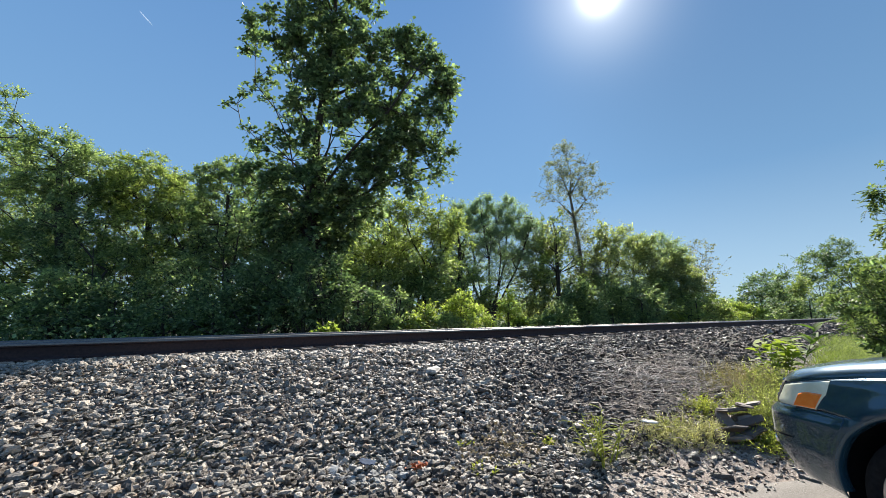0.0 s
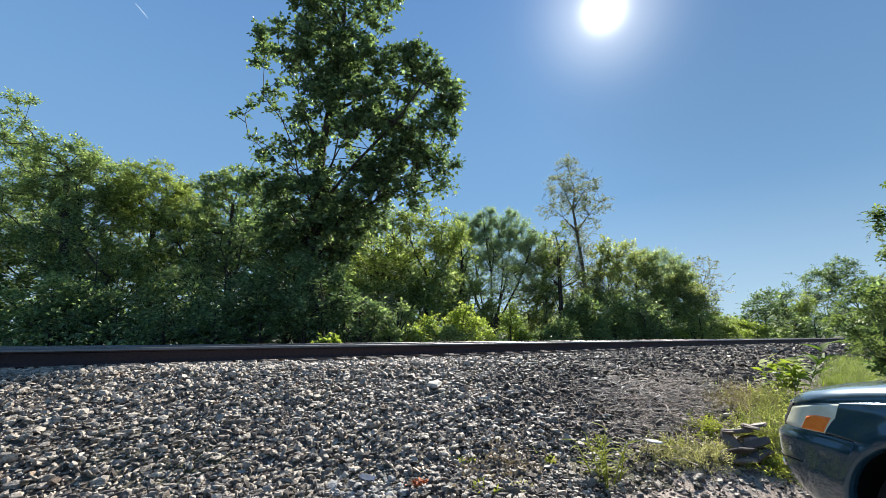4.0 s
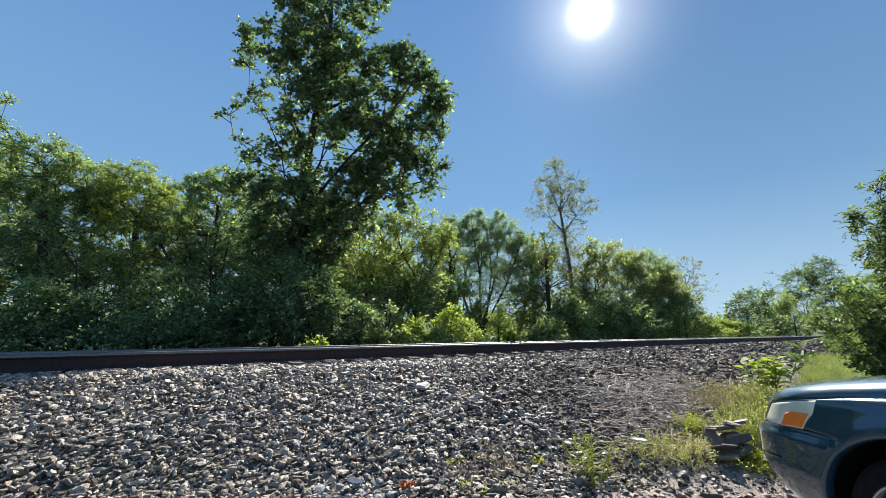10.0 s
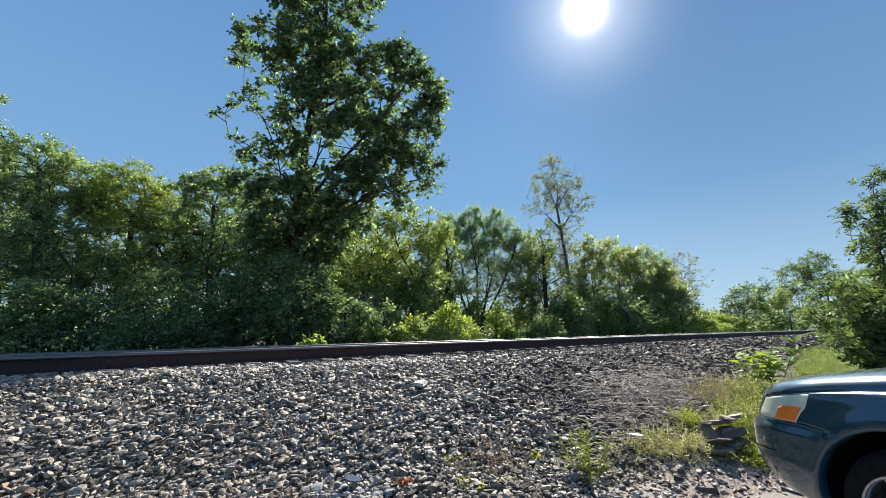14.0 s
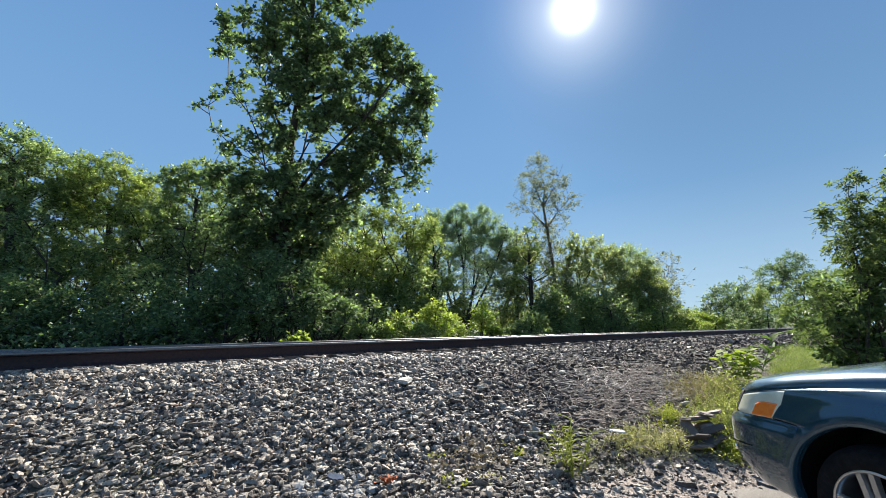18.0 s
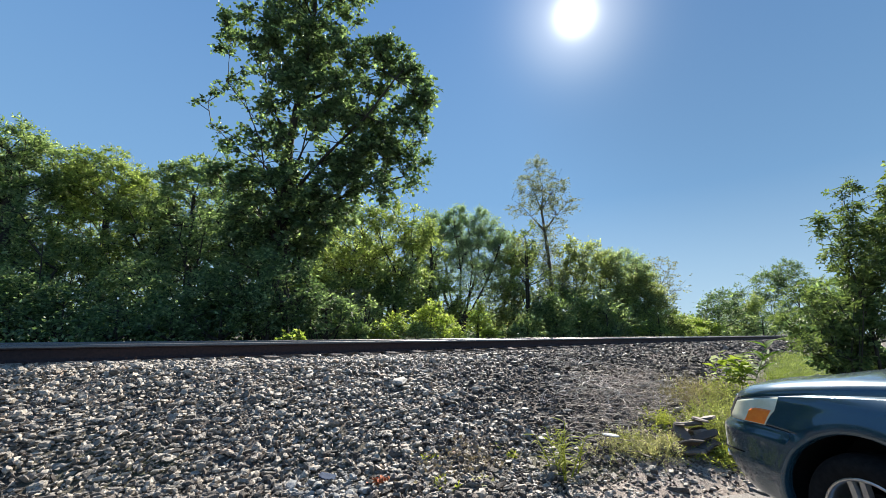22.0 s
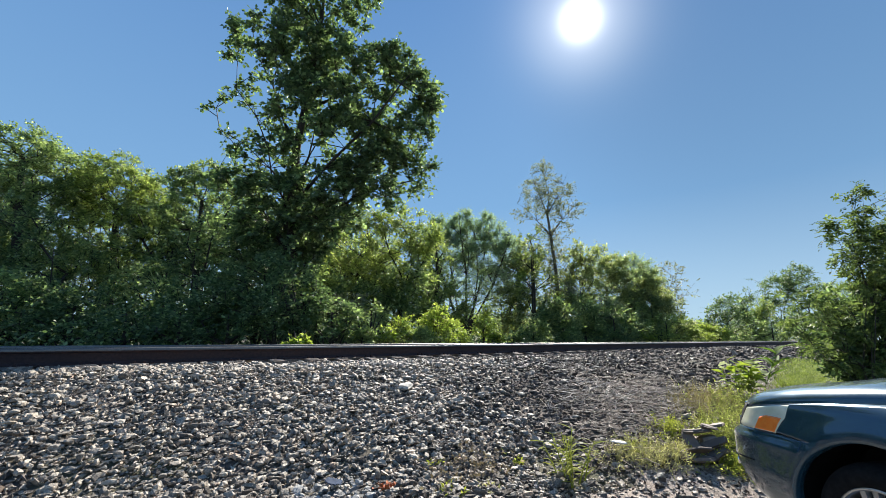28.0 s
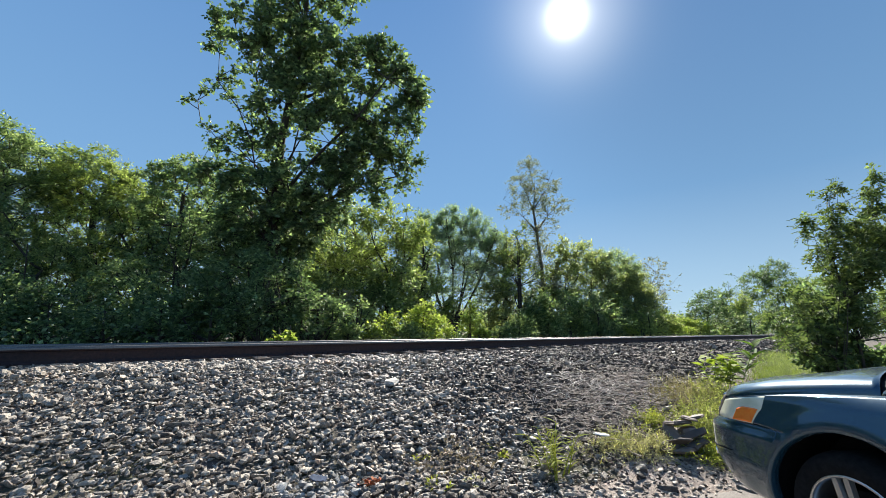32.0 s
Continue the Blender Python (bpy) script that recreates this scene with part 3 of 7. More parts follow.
def build_ballast():
    rng = np.random.default_rng(11)
    pos, size, dark, coarse = [], [], [], []
    beds = ((-1.7, 6.0, 1.0, 6.9, 0.027, -0.017, 1), (-6.5, -1.7, 2.4, 6.9, 0.07, 0.0, 0), (6.0, 11.0, 1.9, 6.9, 0.037, 0.0, 0), (11.0, 18, 2.0, 6.9, 0.054, 0.0, 0),
            (18, 42, 2.6, 6.9, 0.09, 0.0, 0), (-1.7, 7.5, 1.3, 6.7, 0.033, 0.01, 1), (-4, 26, 7.0, 11.4, 0.26, 0.0, 0))
    for x0, x1, y0, y1, step, lift, near in beds:
        gx, gy = np.meshgrid(np.arange(x0, x1, step), np.arange(y0, y1, step))
        p = np.stack([gx.ravel(), gy.ravel()], 1) + rng.uniform(-0.5, 0.5, (gx.size, 2)) * step
        x, y = p.T
        depth = bed_height(x, y) - soil_height(x, y)
        cover = np.maximum(smooth_step(depth, -0.12, 0.06), (1 - smooth_step(x, 2.5, 3.3)) * smooth_step(y + 0.3 * (x - 1), 0.7, 1.3))
        # further along the bank is of fine dark cinders
        fine = np.maximum(smooth_step(x, 2.5, 4.3) * (1 - smooth_step(y, 3.2, 5.0)), smooth_step(x, 2.6, 3.3) * (1 - smooth_step(y, 1.9, 2.6)))
        fine = np.maximum(fine, 0.97 * smooth_step(x, 3.6, 6.2))
        foot = smooth_step(x, 2.7, 3.3) * (1 - smooth_step(y, 1.75, 2.35))
        keep = (rng.uniform(size=len(p)) < cover) & (rng.uniform(size=len(p)) > np.maximum(0.12 * fine, 0.965 * foot)) & (x < 15 + 30 * rng.uniform(size=len(p)))
        keep &= rng.uniform(size=len(p)) > 0.42 * matted(x, y)
        # thinner towards the yard behind the camera, and none on the tops of the ties
        keep &= (y > 3.55 - 0.76 * x) | (rng.uniform(size=len(p)) < 0.25)
        k = np.round((x + 5.6) / TIE_STEP)
        keep &= ~((np.abs(x - (-5.6 + TIE_STEP * k + 0.03 * np.sin(k * 5.1))) < 0.13) & (y > RAIL_Y - 0.2))
        p, fine, foot = p[keep], fine[keep], foot[keep]
        s = 0.82 * step * rng.lognormal(0.14, 0.4, len(p)) * (1 - 0.12 * fine) * (1 - 0.45 * foot)
        s = np.minimum(s, 0.058 if near else 0.12)
        pos.append(np.c_[p, ground_height(p[:, 0], p[:, 1]) + lift + s * rng.uniform(-0.4, 0.5, len(p))])
        size.append(s)
        # dark stones grow more common towards the toe of the slope
        toe_dark = 0.42 * (1 - smooth_step(p[:, 1] + 0.55 * p[:, 0], 3.2, 5.2))
        dark.append(rng.uniform(size=len(p)) < np.maximum(0.95 * fine * (1 - 0.9 * foot) * (1 - 0.5 * smooth_step(2.6 - p[:, 1], 0.0, 0.7)), toe_dark))
        coarse.append((np.hypot(p[:, 0], p[:, 1]) < 3.8) & bool(near) | (s > 0.045) & bool(near))
    # broken chips lying on the trodden dirt
    n = 480
    gx, gy = rng.uniform(2.8, 5.0, n), rng.uniform(0.95, 2.0, n)
    s = np.minimum(0.02 * rng.lognormal(0, 0.55, n) * (0.6 + 0.5 * (gy - 0.95)), 0.04)
    pos.append(np.c_[gx, gy, ground_height(gx, gy) + 0.018 + 0.2 * s])
    size.append(s)
    dark.append(rng.uniform(size=n) < 0.05)
    coarse.append(s > 0)
    # loose grit where the bank runs out on the asphalt
    n = 11000
    gx, gy = rng.uniform(2.3, 5.4, n), rng.uniform(0.6, 2.2, n)
    keep = rng.uniform(size=n) < np.clip(1.1 - np.abs(gy - 1.62 + 0.28 * np.maximum(gx - 3.9, 0)) / 0.75, 0, 1) ** 1.3
    gx, gy = gx[keep], gy[keep]
    s = 0.012 * rng.lognormal(0, 0.6, len(gx))
    pos.append(np.c_[gx, gy, ground_height(gx, gy) + 0.02])
    size.append(s)
    dark.append(rng.uniform(size=len(gx)) < 0.5)
    coarse.append(s > 0.02)
    pos, size, dark, coarse = np.concatenate(pos), np.concatenate(size), np.concatenate(dark), np.concatenate(coarse)
    picked = coarse & (pos[:, 0] > 1.2) & (pos[:, 0] < 1.7) & (pos[:, 1] > 2.65) & (pos[:, 1] < 3.1) & (size > 0.03)
    picked &= np.cumsum(picked) <= 290
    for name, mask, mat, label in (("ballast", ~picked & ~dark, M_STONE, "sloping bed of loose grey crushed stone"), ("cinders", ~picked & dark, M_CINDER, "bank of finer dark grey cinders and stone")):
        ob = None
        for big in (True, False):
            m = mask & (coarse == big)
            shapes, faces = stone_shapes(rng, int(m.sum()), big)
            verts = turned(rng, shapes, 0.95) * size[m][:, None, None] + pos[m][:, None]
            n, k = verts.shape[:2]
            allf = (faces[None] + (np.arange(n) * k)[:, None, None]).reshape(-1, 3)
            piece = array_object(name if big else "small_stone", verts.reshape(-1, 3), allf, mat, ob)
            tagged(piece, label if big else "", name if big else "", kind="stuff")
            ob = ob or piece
        if name == "ballast":
            bed = ob
    variants = []
    for j in range(12):
        shapes, faces = stone_shapes(rng, 1)
        variants.append(array_mesh("stone", shapes[0], faces, M_STONE_EACH))
    for j, i in enumerate(np.nonzero(picked)[0]):
        ob = new("stone", variants[j % 12])
        ob.parent = bed
        s = float(size[i])
        ob.matrix_basis = Matrix.LocRotScale(pos[i], Euler((rng.normal(0, 0.5), rng.normal(0, 0.4), rng.uniform(0, 6.28))), (s, s, s))


def rail_profile():
    head = [(0.036, 0.0), (0.038, -0.012), (0.036, -0.04), (0.012, -0.05), (0.0095, -0.075), (0.0095, -0.135), (0.014, -0.155), (0.074, -0.178), (0.076, -0.19)]
    top = [(0.03, 0.004)]
    right = top + head
    return right + [(-x, z) for x, z in reversed(right)]


def build_rail(name, y, label):
    prof = rail_profile()
    xs = [-70.0, -20.0, -5.0, 10.0, 40.0, 120.0, 320.0]
    verts, faces, n = [], [], len(prof)
    for x in xs:
        verts += [(x, y + dy, RAIL_TOP - 0.004 + dz) for dy, dz in prof]
    for i in range(len(xs) - 1):
        for j in range(n):
            faces.append((i * n + j, i * n + (j + 1) % n, (i + 1) * n + (j + 1) % n, (i + 1) * n + j))
    faces += [tuple(range(n))[::-1], tuple(range((len(xs) - 1) * n, len(xs) * n))]
    ob = mesh_object(name, verts, faces, M_RUST)
    tagged(ob, label, "rail", kind="structure")
    # the worn head: a crowned top and round shoulders, polished down to the gauge face
    half = [(0.0, 0.004), (0.014, 0.0034), (0.026, 0.0015), (0.033, -0.0015), (0.0375, -0.006), (0.0395, -0.012), (0.0395, -0.03)]
    ring = [(-a, b) for a, b in reversed(half[1:])] + half
    verts = [(x, y + dy, RAIL_TOP + dz) for x in xs for dy, dz in ring]
    n = len(ring)
    faces = [(i * n + j, i * n + j + 1, (i + 1) * n + j + 1, (i + 1) * n + j) for i in range(len(xs) - 1) for j in range(n - 1)]
    mesh_object("running_surface", verts, faces, M_RAILTOP, ob, True, "wheel-polished bright steel strip")


def build_ties():
    proto = new("railroad_tie")
    tagged(proto, "weathered timber tie bedded in grey ballast", "railroad tie", group="ties under the rails")
    wood = RAIL_TOP - 0.194 - 0.016
    part("beam", box_bm(-0.115, 0.115, -0.34, 1.86, wood - 0.17, wood, 0.012), M_TIE, proto)
    for y in (0.0, GAUGE):
        part("tie_plate", box_bm(-0.1, 0.1, y - 0.18, y + 0.18, wood, wood + 0.018, 0.004), M_PLATE, proto, "sunlit worn steel plate")
        for sx, sy in ((-0.05, -0.095), (0.05, 0.095), (0.05, -0.095)):
            part("spike", box_bm(sx - 0.016, sx + 0.016, y + sy - 0.02, y + sy + 0.02, wood + 0.005, wood + 0.05, 0.004), M_RUST, proto)
        part("rail_anchor", box_bm(0.118, 0.15, y - 0.1, y + 0.09, wood - 0.03, wood + 0.035, 0.008), M_RUST, proto)
    proto.matrix_basis = pose(-5.6, RAIL_Y, 0)
    for k in range(1, 84):
        copy_thing(proto, pose(-5.6 + TIE_STEP * k + 0.03 * math.sin(k * 5.1), RAIL_Y + 0.02 * math.sin(k * 3.3), 0.004 * math.sin(k * 7.7), 0, 0, 1.2 * math.sin(k * 2.7)))


build_ground()
build_pavement()
build_dirt()
build_rail("rail_1", RAIL_Y, "rusty brown steel rail with a bright worn top")
build_rail("rail_2", RAIL_Y + GAUGE, "rusty brown steel rail beyond the first one")
build_ties()
build_ballast()

# ---------------------------------------------------------------- trees and shrubs
# a crown is given by its lobes: offset across the view, height, half width, half height, fullness
ACROSS = Vector((math.sin(radians(48.1)), -math.cos(radians(48.1)), 0))
AWAY = Vector((math.cos(radians(48.1)), math.sin(radians(48.1)), 0))


def grow(rng, trunk, lobes, per_m3, depth_ratio=0.8, boughs=()):
    """Twigs reach from the trunk to points spread through the lobes. Gives the tubes of trunk and limbs, and the tips."""
    nodes, parents, weight, run = [], [], [], []
    for i, p in enumerate(trunk):
        nodes.append(np.array(p, float))
        parents.append(i - 1)
        weight.append(0.0)
        run.append(0.35 * p[2])
    for at, depth, points in boughs:
        last = at
        for i, (o, z) in enumerate(points):
            nodes.append(np.array((o, depth * (i + 1) / len(points), z)))
            parents.append(last)
            weight.append(1.0)
            run.append(0.35 * z)
            last = len(nodes) - 1
    targets, full = [], []
    for off, h, rx, rz, w in lobes:
        n = max(4, int(per_m3 * rx * rz * w))
        q = rng.normal(size=(n, 3))
        q /= np.linalg.norm(q, axis=1, keepdims=True)
        q *= rng.uniform(0.25, 1.0, (n, 1)) ** 0.45
        q *= [rx, max(rx, rz) * depth_ratio, rz]
        targets.append(q + [off, 0, h])
        full += [w] * n
    targets = np.concatenate(targets)
    order = np.argsort(np.linalg.norm(targets - (nodes[len(nodes) // 2]), axis=1))
    start = len(nodes)
    tips, fullness, ways = [], [], []
    for i in order:
        t = targets[i]
        arr = np.array(nodes[1:])
        d = arr - t
        cost = np.linalg.norm(d, axis=1) + 1.1 * np.maximum(d[:, 2] + 0.15, 0) + 0.5 * np.array(run[1:])
        j = int(np.argmin(cost)) + 1
        a = nodes[j]
        gap = np.linalg.norm(t - a)
        k = max(1, int(gap / 0.7))
        last = j
        bend = rng.normal(0, 0.1 * gap, 3) + [0, 0, 0.12 * gap]
        for s in range(1, k + 1):
            f = s / k
            nodes.append(a + (t - a) * f + bend * 4 * f * (1 - f) * 0.5)
            parents.append(last)
            weight.append(0.0)
            run.append(run[last] + gap / k)
            last = len(nodes) - 1
        weight[last] += 1.0
        tips.append(nodes[last])
        ways.append(nodes[last] - nodes[parents[last]])
        fullness.append(full[i])
    for i in range(len(nodes) - 1, 0, -1):
        weight[parents[i]] += weight[i]
    return np.array(nodes), parents, np.array(weight), start, np.array(tips), np.array(fullness), np.array(ways)


TREE_COUNT = [0]


def tree(name, at, trunk_points, lobes, label, category, leaf_mat, bark, per_area=6.0, leaf=0.13, each=34, trunk_r=0.2, spread_r=0.42, twig=0.012, group="", stems=1, depth_ratio=0.8, boughs=(), narrow=0.62, sag=0.35, rise=0.15, shoots=False):
    TREE_COUNT[0] += 1
    rng = np.random.default_rng(100 + TREE_COUNT[0])
    gz = float(ground_height(at[0], at[1])) - 0.05
    thing = new(name)
    thing.matrix_basis = Matrix(((ACROSS.x, AWAY.x, 0, at[0]), (ACROSS.y, AWAY.y, 0, at[1]), (0, 0, 1, gz), (0, 0, 0, 1)))
    tagged(thing, label, category, group=group)
    lobes = [(o, h - gz, rx, rz, w) for o, h, rx, rz, w in lobes]
    trunk = [(o, 0.0, z) for o, z in trunk_points]
    nodes, parents, weight, start, tips, full, ways = grow(rng, trunk, lobes, per_area, depth_ratio, boughs=boughs)
    total = max(weight[0], 1.0)
    rad = np.maximum(trunk_r * (weight / total) ** 0.55, twig)
    rad[len(trunk):start] *= 0.6
    rows_trunk, rows_limb = [], []
    for i in range(1, len(nodes)):
        j = parents[i]
        r0 = rad[j] if (i < start or rad[j] < rad[i] * 1.5) else rad[i] * 1.3
        (rows_trunk if i < start else rows_limb).append((*nodes[j], *nodes[i], r0, rad[i]))
    v, f = tubes(rows_trunk, 9)
    array_object("trunk", v, f, bark, thing, True)
    if stems > 1:
        for s in range(stems - 1):
            o = rng.uniform(-0.5, 0.5) * lobes[0][2]
            z = lobes[0][1] * rng.uniform(0.7, 1.0)
            y = rng.uniform(-0.4, 0.4)
            a, b, c = np.array((trunk[0][0], 0, 0)), np.array((o * 0.45, y * 0.5, z * 0.5)), np.array((o, y, z))
            v, f = tubes([(*a, *b, trunk_r * 0.7, trunk_r * 0.5), (*b, *c, trunk_r * 0.5, trunk_r * 0.2)], 7)
            array_object("stem", v, f, bark, thing, True)
    v, f = tubes(rows_limb, 4)
    tagged(array_object("branchwork", v, f, bark, thing, True), kind="stuff")
    if each == 0:
        return thing, tips
    count = np.maximum(7, (1.08 * each * np.minimum(1.0, full * 1.15)).astype(int))
    v, f, rows = sprays(rng, tips, ways, count, spread_r, leaf, narrow, sag, rise)
    if shoots:
        rows[:, 6:] *= 2.0
        v2, f2 = tubes(rows, 3)
        tagged(array_object("twig", v2, f2, bark, thing), kind="stuff")
    tagged(array_object("crown", v, f, leaf_mat, thing), kind="stuff")
    return thing


def broken(seed, lobes, n=9):
    """A crown of many small uneven clumps in place of each full lobe."""
    rng = np.random.default_rng(seed)
    out = []
    for o, h, rx, rz, w in lobes:
        for k in range(n):
            a, r = rng.normal(0, 0.35), math.sqrt((k + 0.4) / n)
            q = rng.uniform(0.34, 0.5)
            out.append((o + rx * 0.8 * r * math.cos(a + 2.4 * k), h + rz * 0.8 * r * math.sin(a + 2.4 * k), rx * q, rz * q * 0.9, w))
    return out


TALL_TREE_TOP = [(0.35, 16.04, 2.36, 1.77, 1), (-2.81, 14.19, 0.73, 0.79, 0.9), (-1.82, 13.5, 0.87, 1.0, 0.8), (-3.06, 13.09, 0.48, 0.44, 0.6), (-0.57, 13.5, 1.45, 1.53, 1), (1.15, 12.96, 1.44, 1.37, 1), (2.83, 12.82, 1.15, 0.93, 1), (4.04, 12.42, 0.86, 0.81, 1), (4.72, 11.62, 0.71, 0.69, 1), (5.13, 11.1, 0.42, 0.57, 0.8), (4.67, 10.33, 0.84, 0.77, 1), (4.12, 9.07, 1.05, 1.26, 1)]
TALL_TREE_MIDDLE = [(-2.88, 11.36, 0.8, 0.42, 0.4), (-3.62, 11.1, 0.61, 0.31, 0.3), (-4.08, 10.64, 0.33, 0.21, 0.25), (-2.2, 11.62, 0.94, 0.58, 0.5), (-1.72, 10.33, 0.93, 0.77, 0.55), (-0.58, 10.58, 1.05, 1.43, 0.85), (0.8, 10.84, 1.4, 1.31, 1), (2.45, 10.58, 1.28, 1.25, 1), (1.84, 8.83, 1.71, 1.5, 1), (-2.65, 9.2, 0.83, 0.45, 0.45), (-2.95, 8.83, 0.5, 0.3, 0.4), (-1.55, 8.46, 1.02, 0.74, 0.7)]
TALL_TREE_LOWER = [(-0.17, 8.34, 0.91, 0.98, 0.8), (3.02, 7.85, 1.35, 1.17, 0.9), (4.6, 8.1, 0.68, 0.73, 0.8), (4.73, 7.02, 0.49, 0.57, 0.6), (-2.33, 7.26, 1.12, 0.72, 1), (-1.07, 6.9, 1.34, 0.9, 1), (0.84, 6.79, 1.78, 1.07, 1), (2.84, 6.79, 1.34, 0.8, 0.7), (-1.28, 5.63, 1.43, 0.92, 1), (0.28, 5.29, 1.31, 0.96, 1), (1.35, 5.75, 1.32, 0.78, 1), (-0.54, 4.62, 1.52, 0.9, 1)]
tree("tall_tree", (5.68, 15.73), [(0, 0), (-0.13, 2.88), (-0.21, 4.19), (-0.26, 5.31), (-0.27, 6.46), (-0.26, 8.37), (-0.09, 10.11), (0.13, 11.93), (0.34, 14.11), (0.39, 16.4)], TALL_TREE_TOP + TALL_TREE_MIDDLE + TALL_TREE_LOWER,
     "tall broadleaf tree with dark forked trunk and open crown", "tree", M_LEAF_DEEP, M_BARK, per_area=24, leaf=0.165, each=54, trunk_r=0.27, spread_r=0.42, twig=0.014, narrow=0.85, shoots=True, boughs=[(3, -0.8, [(0.19, 6.34), (0.99, 7.33), (1.87, 8.17), (2.96, 9.23), (4.07, 10.76)]), (3, -0.6, [(-0.58, 6.22), (-1.04, 6.93), (-1.27, 8.25), (-1.86, 9.63), (-2.82, 10.88)]), (4, 0.9, [(0.17, 8.12), (0.31, 9.76), (0.41, 11.72), (1.36, 13.28)]), (3, 0.5, [(0.48, 5.42), (1.76, 6.11), (3.06, 6.81), (4.39, 7.16)]), (2, 0.6, [(-1.03, 5.08), (-1.8, 6.22), (-2.56, 7.16)]), (5, 0.5, [(-0.99, 9.73), (-1.74, 11.67), (-2.69, 13.28)]), (4, -1.0, [(-1.13, 7.4), (-2.12, 8.32), (-2.96, 8.74)]), (6, 1.0, [(1.02, 10.88), (2.4, 11.67), (4.04, 12.07)])])
tree("round_topped_tree", (0.71, 26.24), [(0, 0), (-0.2, 2.5), (-0.4, 5.0), (-0.6, 7.5)], [(-0.92, 9.1, 2.2, 1.49, 1), (-0.77, 8.25, 2.64, 1.68, 1), (-2.41, 8.55, 1.15, 1.38, 1), (0.99, 7.95, 1.0, 1.52, 1), (-0.85, 6.18, 2.81, 1.6, 1), (0.55, 4.47, 2.3, 1.5, 0.9), (-1.61, 4.19, 2.0, 1.5, 0.9)],
     "round-topped dense green tree behind the scrub", "tree", M_LEAF_LIGHT, M_BARK, per_area=40, leaf=0.125, each=62, trunk_r=0.2, spread_r=0.34, rise=0.3)
tree("broadleaf_tree", (-2.6, 26.51), [(0, 0), (-0.3, 3), (-0.8, 6.0), (-1.4, 9.5)], [(-0.7, 9.82, 1.16, 0.98, 1), (0.52, 9.62, 0.79, 0.63, 0.7), (-1.95, 10.05, 1.33, 1.27, 1), (-5.0, 12.99, 0.38, 1.1, 0.8), (-4.72, 11.65, 0.54, 1.19, 1), (-5.38, 9.48, 1.32, 2.31, 1), (-0.42, 7.82, 1.55, 1.24, 1), (-2.62, 7.28, 2.06, 1.93, 1), (-0.26, 5.3, 1.77, 1.44, 0.7), (-2.51, 4.65, 2.25, 1.82, 1)],
     "tall leafy tree at the wood's end", "tree", M_LEAF_MID, M_BARK, per_area=21.6, leaf=0.13, each=101, trunk_r=0.22, spread_r=0.468)
tree("young_tree", (3.74, 22.17), [(0, 0), (-0.2, 3), (-0.4, 6.0), (-0.5, 7.6)], [(-2.17, 8.18, 0.38, 0.93, 0.8), (-1.74, 8.62, 0.27, 0.82, 0.8), (-1.35, 8.76, 0.39, 0.94, 1), (-0.84, 9.05, 0.25, 0.71, 0.7), (-0.24, 9.11, 0.41, 0.83, 0.8), (0.45, 9.41, 0.28, 0.89, 0.6), (0.15, 8.18, 0.66, 0.87, 0.8), (-0.8, 7.04, 1.62, 1.02, 0.7), (-1.53, 6.48, 0.81, 1.13, 0.7), (0.45, 5.66, 1.2, 1.25, 0.6), (-1.5, 4.31, 1.05, 1.35, 0.5)],
     "upright young trees with pointed leafy tops", "tree", M_LEAF_MID, M_BARK, per_area=52, leaf=0.125, each=84, trunk_r=0.13, spread_r=0.3, rise=0.5, stems=3)
tree("maple_tree", (10.62, 15.33), [(0, 0), (-0.1, 1.0), (-0.2, 2.0)], [(-0.13, 6.48, 1.15, 0.6, 0.8), (-1.45, 6.62, 0.95, 0.6, 0.8), (0.8, 5.67, 0.78, 0.97, 0.8), (-2.46, 5.81, 1.04, 0.87, 0.7), (-0.88, 5.28, 1.04, 0.8, 0.7), (0.17, 4.49, 1.03, 0.79, 0.7), (-2.12, 4.23, 1.15, 0.92, 0.75), (-3.57, 4.75, 0.67, 0.79, 0.6), (-1.07, 3.46, 1.27, 0.82, 0.75), (0.71, 3.46, 0.86, 0.77, 0.7), (-0.1, 5.28, 1.29, 0.8, 0.7)],
     "lighter green small tree with drooping boughs", "tree", M_LEAF_LIGHT, M_BARK, per_area=36, leaf=0.12, each=84, trunk_r=0.1, spread_r=0.4)
